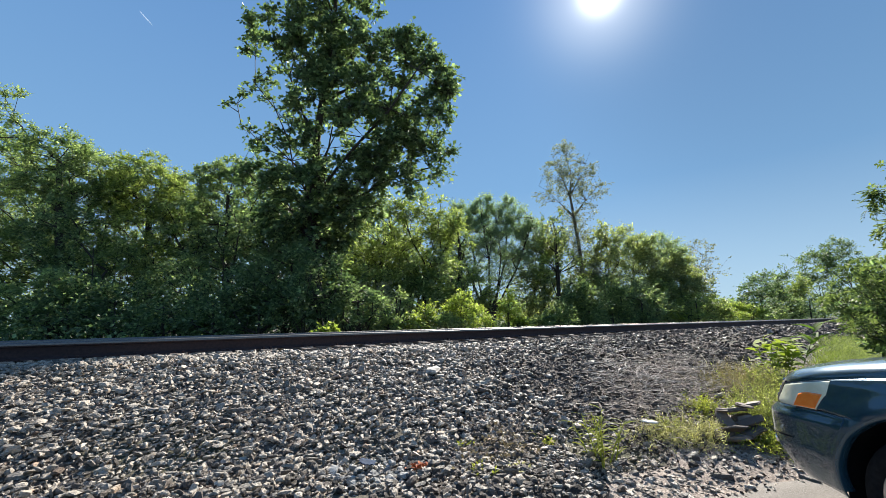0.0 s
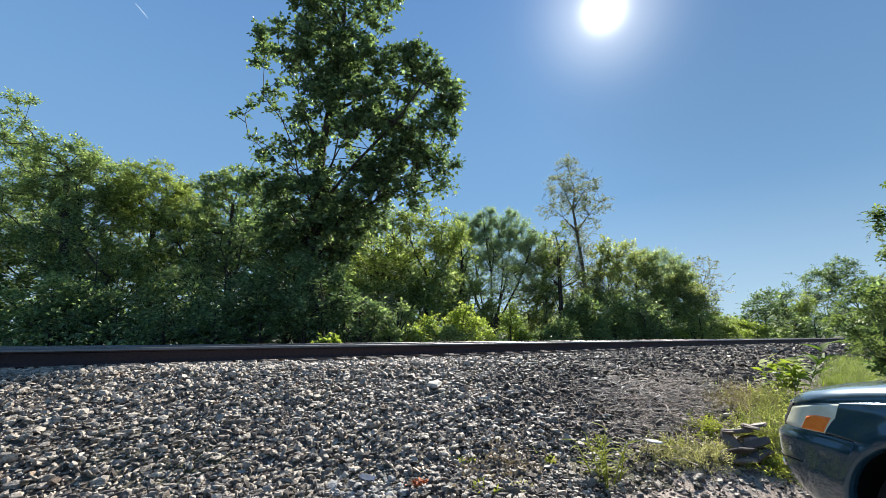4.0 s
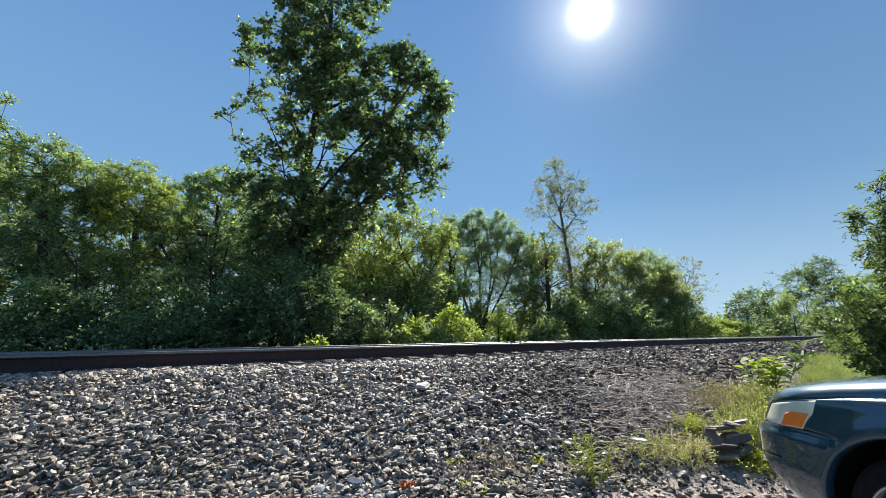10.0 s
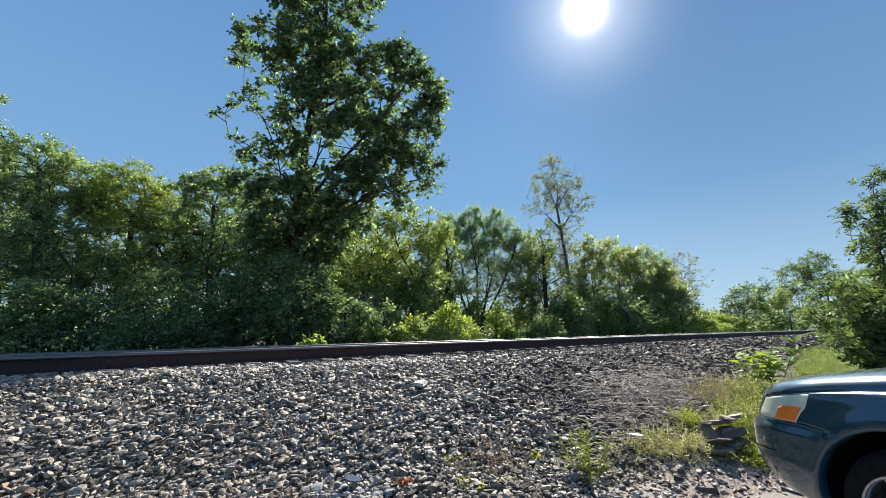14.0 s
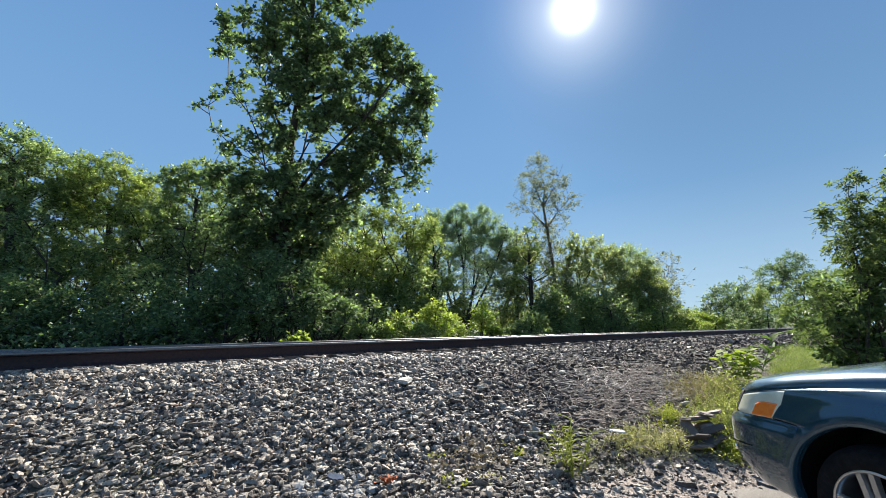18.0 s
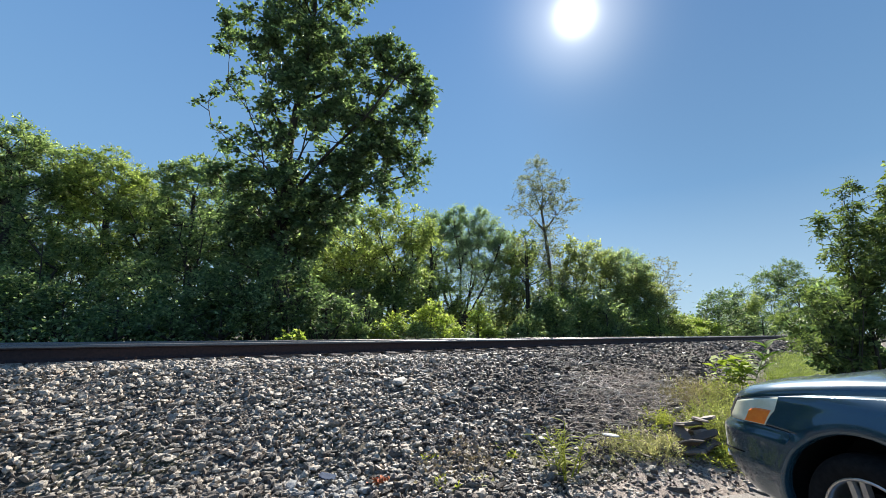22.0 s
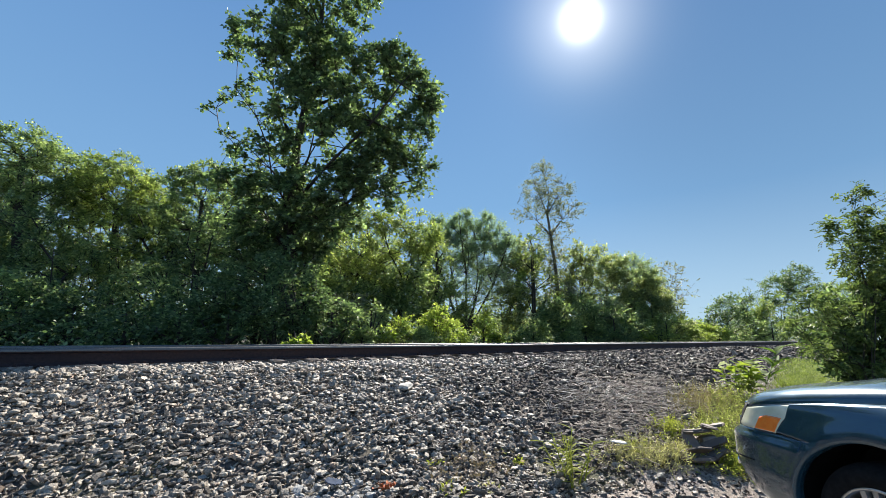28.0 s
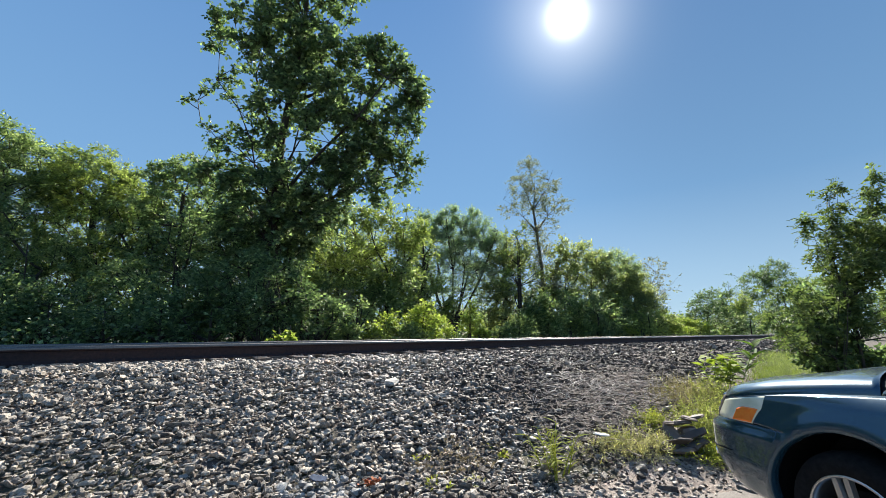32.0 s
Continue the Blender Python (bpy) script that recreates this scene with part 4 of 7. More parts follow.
tree("willow_tree", (18.17, 18.63), [(-0.5, 0), (-0.5, 0.35), (-0.48, 0.7)], [(-3.06, 6.94, 0.88, 1.20, 1), (-2.24, 7.96, 0.72, 1.00, 1), (-1.41, 7.68, 0.79, 0.80, 0.9), (-0.76, 8.42, 0.67, 1.00, 1), (0.06, 7.77, 0.79, 0.80, 0.9), (0.77, 8.14, 0.67, 0.90, 1), (1.66, 7.31, 0.79, 1.10, 1), (2.36, 6.57, 0.79, 1.10, 1), (-1.41, 6.47, 1.65, 1.40, 1), (0.83, 6.10, 1.54, 1.40, 1), (-2.59, 5.00, 0.77, 1.30, 0.8), (-0.23, 4.62, 1.43, 1.30, 0.7), (1.66, 4.44, 0.99, 1.30, 0.8), (-0.82, 3.15, 1.76, 1.00, 0.4)],
     "grey-green many-stemmed willow with V-shaped stems", "tree", M_LEAF_WILLOW, M_BARK, per_area=62, leaf=0.115, each=84, trunk_r=0.26, spread_r=0.36, twig=0.012, narrow=0.36, sag=0.15, rise=0.5,
     boughs=[(2, -0.5, [(-1.04, 1.58), (-1.52, 2.98), (-2.11, 4.65), (-2.81, 6.14), (-3.05, 7.25)]), (2, 0.6, [(-0.98, 2.05), (-1.34, 4.28), (-1.69, 6.32), (-1.87, 8.00)]), (2, -0.3, [(-0.51, 2.23), (-0.45, 4.46), (-0.75, 6.51), (-0.93, 8.37)]), (2, 0.7, [(-0.10, 2.05), (0.49, 4.09), (0.79, 6.14), (0.73, 8.00)]), (2, -0.6, [(0.19, 1.86), (1.20, 3.72), (1.91, 5.58), (2.38, 6.88)]), (2, 0.2, [(0.02, 2.42), (0.31, 4.65), (0.14, 6.70), (0.02, 8.18)])])
tree("leaning_tree", (20.2, 17.9), [(-0.4, 0), (-0.1, 1.2), (0.45, 2.6), (1.0, 4.2), (1.45, 5.6)], [(0.9, 6.0, 0.9, 0.9, 0.8), (1.7, 6.6, 0.8, 0.9, 0.7), (0.2, 5.2, 0.8, 0.8, 0.6), (1.9, 5.4, 0.7, 0.8, 0.7), (1.3, 7.2, 0.5, 0.6, 0.6)],
     "slim leaning tree with a bare forked trunk", "tree", M_LEAF_OLIVE, M_BARK, per_area=36, leaf=0.13, each=50, trunk_r=0.13, spread_r=0.4, twig=0.012)
tree("sparse_tree", (21.8, 15.37), [(0.3, 0), (0.4, 2.4), (0.3, 4.8), (0.1, 7.0), (-0.05, 8.4)], [(-0.2, 11.9, 0.62, 0.8, 0.8), (-0.75, 10.6, 0.85, 0.9, 0.8), (0.85, 10.7, 0.9, 0.8, 0.8), (0.1, 9.6, 1.1, 0.9, 0.8), (-1.45, 9.2, 0.7, 0.6, 0.7), (1.65, 9.3, 0.75, 0.6, 0.7), (0.3, 8.0, 1.3, 0.8, 0.6), (0.22, 5.99, 0.7, 1.6, 1), (0.47, 3.64, 1.0, 1.72, 0.9)],
     "thin tree with sparse young leaves and vine-clad trunk", "tree", M_LEAF_OLIVE, M_BARK_GREY, per_area=60, leaf=0.1, each=42, trunk_r=0.12, spread_r=0.36, twig=0.008, rise=0.4,
     boughs=[(4, -0.3, [(-0.45, 9.4), (-0.85, 10.4), (-1.0, 11.0)]), (4, 0.4, [(0.15, 9.7), (-0.05, 11.1), (-0.2, 12.3)]), (4, -0.4, [(0.55, 9.4), (1.0, 10.4), (1.3, 11.1)]), (3, 0.5, [(-0.7, 8.0), (-1.4, 8.9), (-1.9, 9.3)]), (3, -0.5, [(0.85, 8.0), (1.6, 8.8), (2.3, 9.1)])])
tree("bushy_tree", (23.1, 14.21), [(0, 0), (0.05, 1.5), (0.1, 3.2)], broken(1, [(0.08, 5.62, 1.51, 1.7, 1), (-0.57, 3.64, 1.78, 1.8, 1), (0.1, 1.75, 1.7, 0.8, 1)]),
     "bushy olive-green tree along the track", "tree", M_LEAF_SUNNY, M_BARK, per_area=20.9, leaf=0.14, each=56, trunk_r=0.06, spread_r=0.425, depth_ratio=0.8, stems=3, group='trees along the track')
tree("bushy_tree", (25.99, 14.3), [(0, 0), (0.05, 1.5), (0.1, 3.2)], broken(2, [(0.1, 5.45, 1.78, 1.82, 1), (0.33, 3.26, 1.98, 1.61, 1), (0.1, 1.75, 1.7, 0.8, 1)]),
     "bushy olive-green tree along the track", "tree", M_LEAF_SUNNY, M_BARK, per_area=20.9, leaf=0.14, each=56, trunk_r=0.06, spread_r=0.425, depth_ratio=0.8, stems=3, group='trees along the track')
tree("bushy_tree", (27.39, 13.05), [(0, 0), (0.05, 1.5), (0.1, 3.2)], broken(3, [(0.13, 5.06, 1.54, 1.65, 1), (0.34, 3.07, 1.9, 1.53, 1), (0.1, 1.75, 1.7, 0.8, 1)]),
     "bushy olive-green tree along the track", "tree", M_LEAF_GREY, M_BARK, per_area=20.9, leaf=0.14, each=56, trunk_r=0.06, spread_r=0.425, depth_ratio=0.8, stems=3, group='trees along the track')
tree("bushy_tree", (29.52, 12.47), [(0, 0), (0.05, 1.5), (0.1, 3.2)], broken(4, [(0.13, 3.84, 1.42, 1.6, 1), (-0.48, 2.35, 1.96, 1.09, 1), (0.1, 1.75, 1.7, 0.8, 1)]),
     "bushy olive-green tree along the track", "tree", M_LEAF_SUNNY, M_BARK, per_area=20.9, leaf=0.14, each=56, trunk_r=0.06, spread_r=0.425, depth_ratio=0.8, stems=3, group='trees along the track')
tree("bushy_tree", (19.46, 16.12), [(0, 0), (0.05, 1.5), (0.1, 3.2)], broken(5, [(0.23, 5.45, 1.18, 1.78, 0.7), (-0.11, 3.21, 1.57, 1.37, 1), (0.1, 1.75, 1.7, 0.8, 1)]),
     "bushy olive-green tree along the track", "tree", M_LEAF_SUNNY, M_BARK, per_area=20.9, leaf=0.14, each=56, trunk_r=0.06, spread_r=0.425, depth_ratio=0.8, stems=3, group='trees along the track')
tree("olive_bush", (28.2, 12.1), [(0, 0), (0.03, 0.6), (0.0, 1.4)], broken(6, [(-0.34, 3.87, 1.45, 1.12, 1), (0.74, 3.19, 0.79, 1.11, 1), (-1.59, 3.41, 0.91, 1.42, 1), (-0.64, 2.11, 1.72, 0.95, 1), (0.2, 4.76, 0.66, 0.53, 1), (-2.6, 2.32, 0.87, 1.1, 1)]),
     "dense rounded olive-green bush beside the track", "bush", M_LEAF_SUNNY, M_BARK, per_area=31, leaf=0.1, each=56, trunk_r=0.04, spread_r=0.32, twig=0.006, depth_ratio=0.8, stems=4, rise=0.3)
tree("grey_shrub", (31.5, 15.2), [(0, 0), (0.1, 1.6), (0.2, 3.4), (0.2, 5.0)], [(-0.59, 6.53, 0.77, 1.17, 1), (0.57, 6.51, 0.86, 1.07, 1), (1.6, 6.13, 0.77, 0.98, 1), (-0.2, 5.28, 1.28, 1.1, 1), (-1.24, 6.99, 0.43, 0.72, 0.7), (2.14, 5.24, 0.76, 0.88, 0.8)],
     "spiky grey-green shrub above the track-side bushes", "shrub", M_LEAF_WILLOW, M_BARK_GREY, per_area=60, leaf=0.12, each=54, trunk_r=0.07, spread_r=0.45, twig=0.008, stems=3, narrow=0.4, sag=0.1, rise=0.6)
tree("scrub_bush", (17.6, 11.9), [(0, 0), (0.05, 0.6), (0.0, 1.2)], broken(7, [(-0.08, 2.15, 0.76, 0.93, 1), (-0.66, 1.67, 0.7, 0.54, 1)]),
     "leafy scrub standing close beside the track", "bush", M_LEAF_MID, M_BARK, per_area=26.4, leaf=0.12, each=56, trunk_r=0.04, spread_r=0.36, twig=0.007, depth_ratio=0.8, stems=3, group='scrub along the wood')
tree("scrub_bush", (19.6, 11.9), [(0, 0), (0.05, 0.6), (0.0, 1.2)], broken(8, [(0.12, 2.31, 0.69, 1.05, 1), (-0.28, 1.56, 0.8, 0.46, 1)]),
     "leafy scrub standing close beside the track", "bush", M_LEAF_MID, M_BARK, per_area=26.4, leaf=0.12, each=56, trunk_r=0.04, spread_r=0.36, twig=0.007, depth_ratio=0.8, stems=3, group='scrub along the wood')
tree("scrub_bush", (22.4, 11.9), [(0, 0), (0.05, 0.6), (0.0, 1.2)], broken(9, [(-0.04, 2.48, 0.74, 1.14, 1), (-0.27, 1.57, 0.8, 0.5, 1)]),
     "leafy scrub standing close beside the track", "bush", M_LEAF_GREY, M_BARK, per_area=26.4, leaf=0.12, each=56, trunk_r=0.04, spread_r=0.36, twig=0.007, depth_ratio=0.8, stems=3, group='scrub along the wood')
tree("scrub_bush", (32.6, 11.6), [(0, 0), (0.05, 0.6), (0.0, 1.2)], broken(10, [(-0.5, 2.16, 0.78, 0.71, 0.9), (-0.27, 1.53, 1.08, 0.47, 1)]),
     "leafy scrub standing close beside the track", "bush", M_LEAF_LIGHT, M_BARK, per_area=26.4, leaf=0.12, each=56, trunk_r=0.04, spread_r=0.36, twig=0.007, depth_ratio=0.8, stems=3, group='scrub along the wood')
tree("scrub_bush", (37.4, 11.4), [(0, 0), (0.05, 0.6), (0.0, 1.2)], broken(11, [(-0.94, 1.8, 1.02, 0.56, 0.9), (0.22, 1.61, 1.01, 0.52, 0.9)]),
     "leafy scrub standing close beside the track", "bush", M_LEAF_LIME, M_BARK, per_area=26.4, leaf=0.12, each=56, trunk_r=0.04, spread_r=0.36, twig=0.007, depth_ratio=0.8, stems=3, group='scrub along the wood')
tree("scrub_bush", (46.5, 11.2), [(0, 0), (0.05, 0.6), (0.0, 1.2)], broken(12, [(0.14, 3.12, 1.09, 1.34, 0.9), (0.02, 1.75, 1.48, 0.81, 1), (1.36, 3.87, 0.8, 0.93, 0.7)]),
     "leafy scrub standing close beside the track", "bush", M_LEAF_LIGHT, M_BARK, per_area=26.4, leaf=0.12, each=56, trunk_r=0.04, spread_r=0.36, twig=0.007, depth_ratio=0.8, stems=3, group='scrub along the wood')
tree("woodland_tree", (-1.2, 22.5), [(0, 0), (0.05, 1.6), (0.1, 3.2)], [(-2.2, 5.31, 1.49, 1.49, 1), (-1.34, 3.4, 1.45, 1.18, 1)],
     "leafy tree standing close in the wood's edge", "tree", M_LEAF_DEEP, M_BARK, per_area=20.2, leaf=0.13, each=60, trunk_r=0.08, spread_r=0.425, stems=2, group='trees at the edge of the wood')
tree("woodland_tree", (3.0, 19.0), [(0, 0), (0.05, 1.6), (0.1, 3.2)], [(-0.12, 5.19, 0.87, 1.22, 1), (-0.07, 3.55, 1.18, 0.94, 1)],
     "leafy tree standing close in the wood's edge", "tree", M_LEAF_DEEP, M_BARK, per_area=20.2, leaf=0.13, each=60, trunk_r=0.08, spread_r=0.425, stems=2, group='trees at the edge of the wood')
tree("bare_shrub", (32.02, 12.92), [(0, 0), (0.1, 1.5), (0.3, 3.0)], [(0.69, 6.03, 1.11, 0.96, 0.35), (1.65, 4.95, 0.94, 0.77, 0.18), (2.21, 4.31, 0.51, 0.51, 0.12), (0.26, 3.89, 1.1, 1.27, 0.6)],
     "half-bare shrub with pale twigs reaching out", "shrub", M_LEAF_OLIVE, M_BARK_GREY, per_area=202.5, leaf=0.13, each=7, trunk_r=0.06, spread_r=0.297, twig=0.005)
# trees added behind the tall one, mostly unseen, to cast shade on the scrub
for wx, wy, wh in ((9.6, 22.8, 9.4), (6.4, 25.2, 9.8), (12.6, 24.6, 7.4)):
    tree("woodland_tree", (wx, wy), [(0, 0), (0.05, 1.6), (0.1, 3.6), (0.1, 6.0)], [(0.0, wh - 1.6, 2.0, 1.6, 1), (-0.6, wh - 3.6, 2.4, 1.6, 1), (0.5, wh - 5.6, 2.4, 1.5, 1), (0.0, wh - 7.2, 2.2, 1.2, 0.8)],
         "added tree deeper in the wood to shade the scrub", "tree", M_LEAF_DEEP, M_BARK, per_area=18, leaf=0.16, each=90, trunk_r=0.15, spread_r=0.5, stems=2, group='trees at the edge of the wood')
tree("far_bushy_tree", (39.16, 13.23), [(0, 0), (0.0, 1.0), (0.05, 2.0)], [(-0.15, 2.05, 1.65, 0.67, 1)],
     "distant bushy tree where the track runs out of sight", "tree", M_LEAF_MID, M_BARK, per_area=18, leaf=0.18, each=60, trunk_r=0.06, spread_r=0.595, stems=2, group='trees along the track')
tree("far_bushy_tree", (40.96, 11.62), [(0, 0), (0.0, 1.0), (0.05, 2.0)], [(0.04, 3.49, 1.47, 1.17, 1), (0.15, 2.38, 1.85, 1.06, 1)],
     "distant bushy tree where the track runs out of sight", "tree", M_LEAF_DEEP, M_BARK, per_area=18, leaf=0.18, each=60, trunk_r=0.06, spread_r=0.595, stems=2, group='trees along the track')
tree("far_bushy_tree", (50.85, 12.14), [(0, 0), (0.0, 1.0), (0.05, 2.0)], [(0.59, 6.27, 1.53, 1.07, 0.25), (-0.19, 4.04, 1.99, 1.75, 1)],
     "distant bushy tree where the track runs out of sight", "tree", M_LEAF_DEEP, M_BARK, per_area=18, leaf=0.18, each=60, trunk_r=0.06, spread_r=0.595, stems=2, group='trees along the track')
tree("far_bushy_tree", (61.63, 11.88), [(0, 0), (0.0, 1.0), (0.05, 2.0)], [(0.18, 6.88, 2.06, 1.8, 1), (2.54, 7.92, 2.2, 1.96, 1), (-0.28, 3.83, 2.98, 2.03, 1)],
     "distant bushy tree where the track runs out of sight", "tree", M_LEAF_DEEP, M_BARK, per_area=18, leaf=0.18, each=60, trunk_r=0.06, spread_r=0.595, stems=2, group='trees along the track')
SAPLING_TREE_TOP = [(0.11, 3.32, 0.07, 0.15, 0.7), (0.09, 3.08, 0.1, 0.15, 0.7), (0.1, 2.85, 0.11, 0.15, 0.7), (-0.3, 2.74, 0.1, 0.07, 0.6), (-0.25, 2.58, 0.12, 0.08, 0.6), (0.77, 3.46, 0.11, 0.12, 0.6), (0.65, 3.2, 0.14, 0.14, 0.7), (0.72, 2.95, 0.18, 0.2, 0.8), (0.3, 2.66, 0.27, 0.16, 1), (0.51, 2.5, 0.24, 0.19, 1), (0.1, 2.42, 0.23, 0.16, 1), (-0.15, 2.34, 0.22, 0.1, 0.7)]
SAPLING_TREE_MIDDLE = [(0.13, 2.18, 0.31, 0.17, 1), (0.47, 2.14, 0.28, 0.19, 1), (0.15, 1.91, 0.2, 0.16, 1), (0.45, 1.87, 0.23, 0.11, 0.7), (0.06, 1.64, 0.15, 0.15, 1), (0.05, 1.38, 0.23, 0.18, 1), (0.83, 2.38, 0.23, 0.4, 1), (1.38, 2.54, 0.55, 0.74, 0.8), (1.31, 1.61, 0.61, 0.54, 1)]
sapling, sapling_tips = tree("sapling_tree", (7.77, 0.55), [(0.1, 0), (0.08, 0.8), (0.02, 1.4), (-0.05, 1.9), (-0.1, 2.3)], SAPLING_TREE_TOP + SAPLING_TREE_MIDDLE,
     "young tree with long compound leaves beside the car", "tree", M_LEAF_MID, M_BARK, per_area=400, each=0, trunk_r=0.018, twig=0.003)
for bx, by, bz, wide, tall, tint in (
        (6.26, 11.2, 1.2, 0.37, 0.22, M_LEAF_MID), (7.1, 11.45, 1.19, 0.54, 0.25, M_LEAF_LIME), (7.96, 11.7, 1.44, 0.49, 0.42, M_LEAF_LIME),
        (8.44, 11.2, 1.21, 0.45, 0.26, M_LEAF_MID), (9.31, 11.45, 1.71, 0.72, 0.54, M_LEAF_LIME), (10.31, 11.7, 1.3, 0.63, 0.42, M_LEAF_LIME),
        (11.4, 11.2, 1.77, 0.43, 0.62, M_LEAF_LIME), (12.26, 11.45, 1.22, 0.4, 0.31, M_LEAF_LIME), (13.7, 11.7, 1.16, 0.48, 0.31, M_LEAF_MID),
        (14.44, 11.2, 1.43, 0.77, 0.53, M_LEAF_MID), (17.47, 11.45, 1.31, 0.8, 0.37, M_LEAF_MID), (19.92, 11.7, 1.59, 0.76, 0.5, M_LEAF_MID),
        (21.09, 11.2, 1.26, 0.65, 0.27, M_LEAF_DEEP), (25.93, 11.45, 1.44, 0.48, 0.44, M_LEAF_LIME), (32.44, 11.7, 1.68, 0.88, 0.56, M_LEAF_LIME),
        (34.0, 11.2, 1.32, 1.05, 0.32, M_LEAF_LIME), (3.72, 9.9, 1.04, 0.2, 0.08, M_LEAF_LIME), (3.98, 9.9, 1.1, 0.08, 0.12, M_LEAF_LIME)):
    tree("low_bush", (bx, by), [(0, 0), (0.03, 0.4), (0.0, max(0.5, 0.6 * bz))], [(0.0, bz, 0.62 * wide, 0.6 * tall, 1), (-0.5 * wide, bz - 0.25 * tall, 0.45 * wide, 0.5 * tall, 0.9), (0.48 * wide, bz - 0.15 * tall, 0.45 * wide, 0.55 * tall, 0.9), (0.1 * wide, bz - 0.7 * tall, 0.7 * wide, 0.5 * tall, 0.8), (0.2 * wide, bz + 0.5 * tall, 0.3 * wide, 0.4 * tall, 0.7)],
         "low leafy bush just beyond the rails", "bush", tint, M_BARK, per_area=90, leaf=0.1, each=50, trunk_r=0.03, spread_r=min(0.3, 0.03 + 0.45 * wide), twig=0.006, stems=3, group='bushes beyond the rails')
tree("scrub_bush", (-1.14, 19.16), [(0, 0), (0.05, 0.8), (0.0, 1.7)], [(-0.18, 2.12, 1.47, 0.92, 1)],
     "dense dark green scrub at the edge of the wood", "bush", M_LEAF_DEEP, M_BARK, per_area=32.4, leaf=0.115, each=81, trunk_r=0.06, spread_r=0.383, twig=0.01, stems=4, group='scrub along the wood')
tree("scrub_bush", (0.07, 18.07), [(0, 0), (0.05, 0.8), (0.0, 1.7)], [(-0.14, 2.03, 1.46, 0.88, 1)],
     "dense dark green scrub at the edge of the wood", "bush", M_LEAF_DEEP, M_BARK, per_area=32.4, leaf=0.115, each=81, trunk_r=0.06, spread_r=0.383, twig=0.01, stems=4, group='scrub along the wood')
tree("scrub_bush", (1.47, 17.49), [(0, 0), (0.05, 0.8), (0.0, 1.7)], [(-0.15, 2.25, 1.43, 1.12, 1)],
     "dense dark green scrub at the edge of the wood", "bush", M_LEAF_MID, M_BARK, per_area=32.4, leaf=0.115, each=81, trunk_r=0.06, spread_r=0.383, twig=0.01, stems=4, group='scrub along the wood')
tree("scrub_bush", (2.77, 15.66), [(0, 0), (0.05, 0.8), (0.0, 1.7)], [(-0.1, 2.03, 1.46, 0.96, 1)],
     "dense dark green scrub at the edge of the wood", "bush", M_LEAF_DEEP, M_BARK, per_area=32.4, leaf=0.115, each=81, trunk_r=0.06, spread_r=0.383, twig=0.01, stems=4, group='scrub along the wood')
tree("scrub_bush", (3.96, 13.91), [(0, 0), (0.05, 0.8), (0.0, 1.7)], [(-0.12, 2.44, 1.42, 1.36, 1)],
     "dense dark green scrub at the edge of the wood", "bush", M_LEAF_DEEP, M_BARK, per_area=32.4, leaf=0.115, each=81, trunk_r=0.06, spread_r=0.383, twig=0.01, stems=4, group='scrub along the wood')
tree("scrub_bush", (4.81, 12.48), [(0, 0), (0.05, 0.8), (0.0, 1.7)], [(-0.09, 2.39, 1.02, 1.22, 1)],
     "dense dark green scrub at the edge of the wood", "bush", M_LEAF_DEEP, M_BARK, per_area=32.4, leaf=0.115, each=81, trunk_r=0.06, spread_r=0.383, twig=0.01, stems=4, group='scrub along the wood')
tree("scrub_bush", (8.47, 15.91), [(0, 0), (0.05, 0.8), (0.0, 1.7)], [(-0.07, 2.62, 1.43, 1.01, 1)],
     "dense dark green scrub at the edge of the wood", "bush", M_LEAF_MID, M_BARK, per_area=32.4, leaf=0.115, each=81, trunk_r=0.06, spread_r=0.383, twig=0.01, stems=4, group='scrub along the wood')
tree("scrub_bush", (10.34, 16.25), [(0, 0), (0.05, 0.8), (0.0, 1.7)], [(-0.06, 3.12, 1.43, 1.18, 0.9)],
     "dense dark green scrub at the edge of the wood", "bush", M_LEAF_LIGHT, M_BARK, per_area=32.4, leaf=0.115, each=81, trunk_r=0.06, spread_r=0.383, twig=0.01, stems=4, group='scrub along the wood')
tree("scrub_bush", (12.08, 16.03), [(0, 0), (0.05, 0.8), (0.0, 1.7)], [(-0.03, 3.09, 1.5, 1.24, 0.9)],
     "dense dark green scrub at the edge of the wood", "bush", M_LEAF_MID, M_BARK, per_area=32.4, leaf=0.115, each=81, trunk_r=0.06, spread_r=0.383, twig=0.01, stems=4, group='scrub along the wood')
tree("scrub_bush", (14.39, 16.65), [(0, 0), (0.05, 0.8), (0.0, 1.7)], [(-0.01, 2.82, 1.35, 1.2, 1)],
     "dense dark green scrub at the edge of the wood", "bush", M_LEAF_LIGHT, M_BARK, per_area=32.4, leaf=0.115, each=81, trunk_r=0.06, spread_r=0.383, twig=0.01, stems=4, group='scrub along the wood')
tree("scrub_bush", (-2.26, 19.5), [(0, 0), (0.05, 0.8), (0.0, 1.7)], [(-0.23, 2.26, 1.42, 1.08, 1)],
     "dense dark green scrub at the edge of the wood", "bush", M_LEAF_MID, M_BARK, per_area=32.4, leaf=0.115, each=81, trunk_r=0.06, spread_r=0.383, twig=0.01, stems=4, group='scrub along the wood')
tree("scrub_bush", (7.51, 16.77), [(0, 0), (0.05, 0.8), (0.0, 1.7)], [(-0.1, 2.86, 1.08, 0.96, 0.8)],
     "dense dark green scrub at the edge of the wood", "bush", M_LEAF_DEEP, M_BARK, per_area=32.4, leaf=0.115, each=81, trunk_r=0.06, spread_r=0.383, twig=0.01, stems=4, group='scrub along the wood')
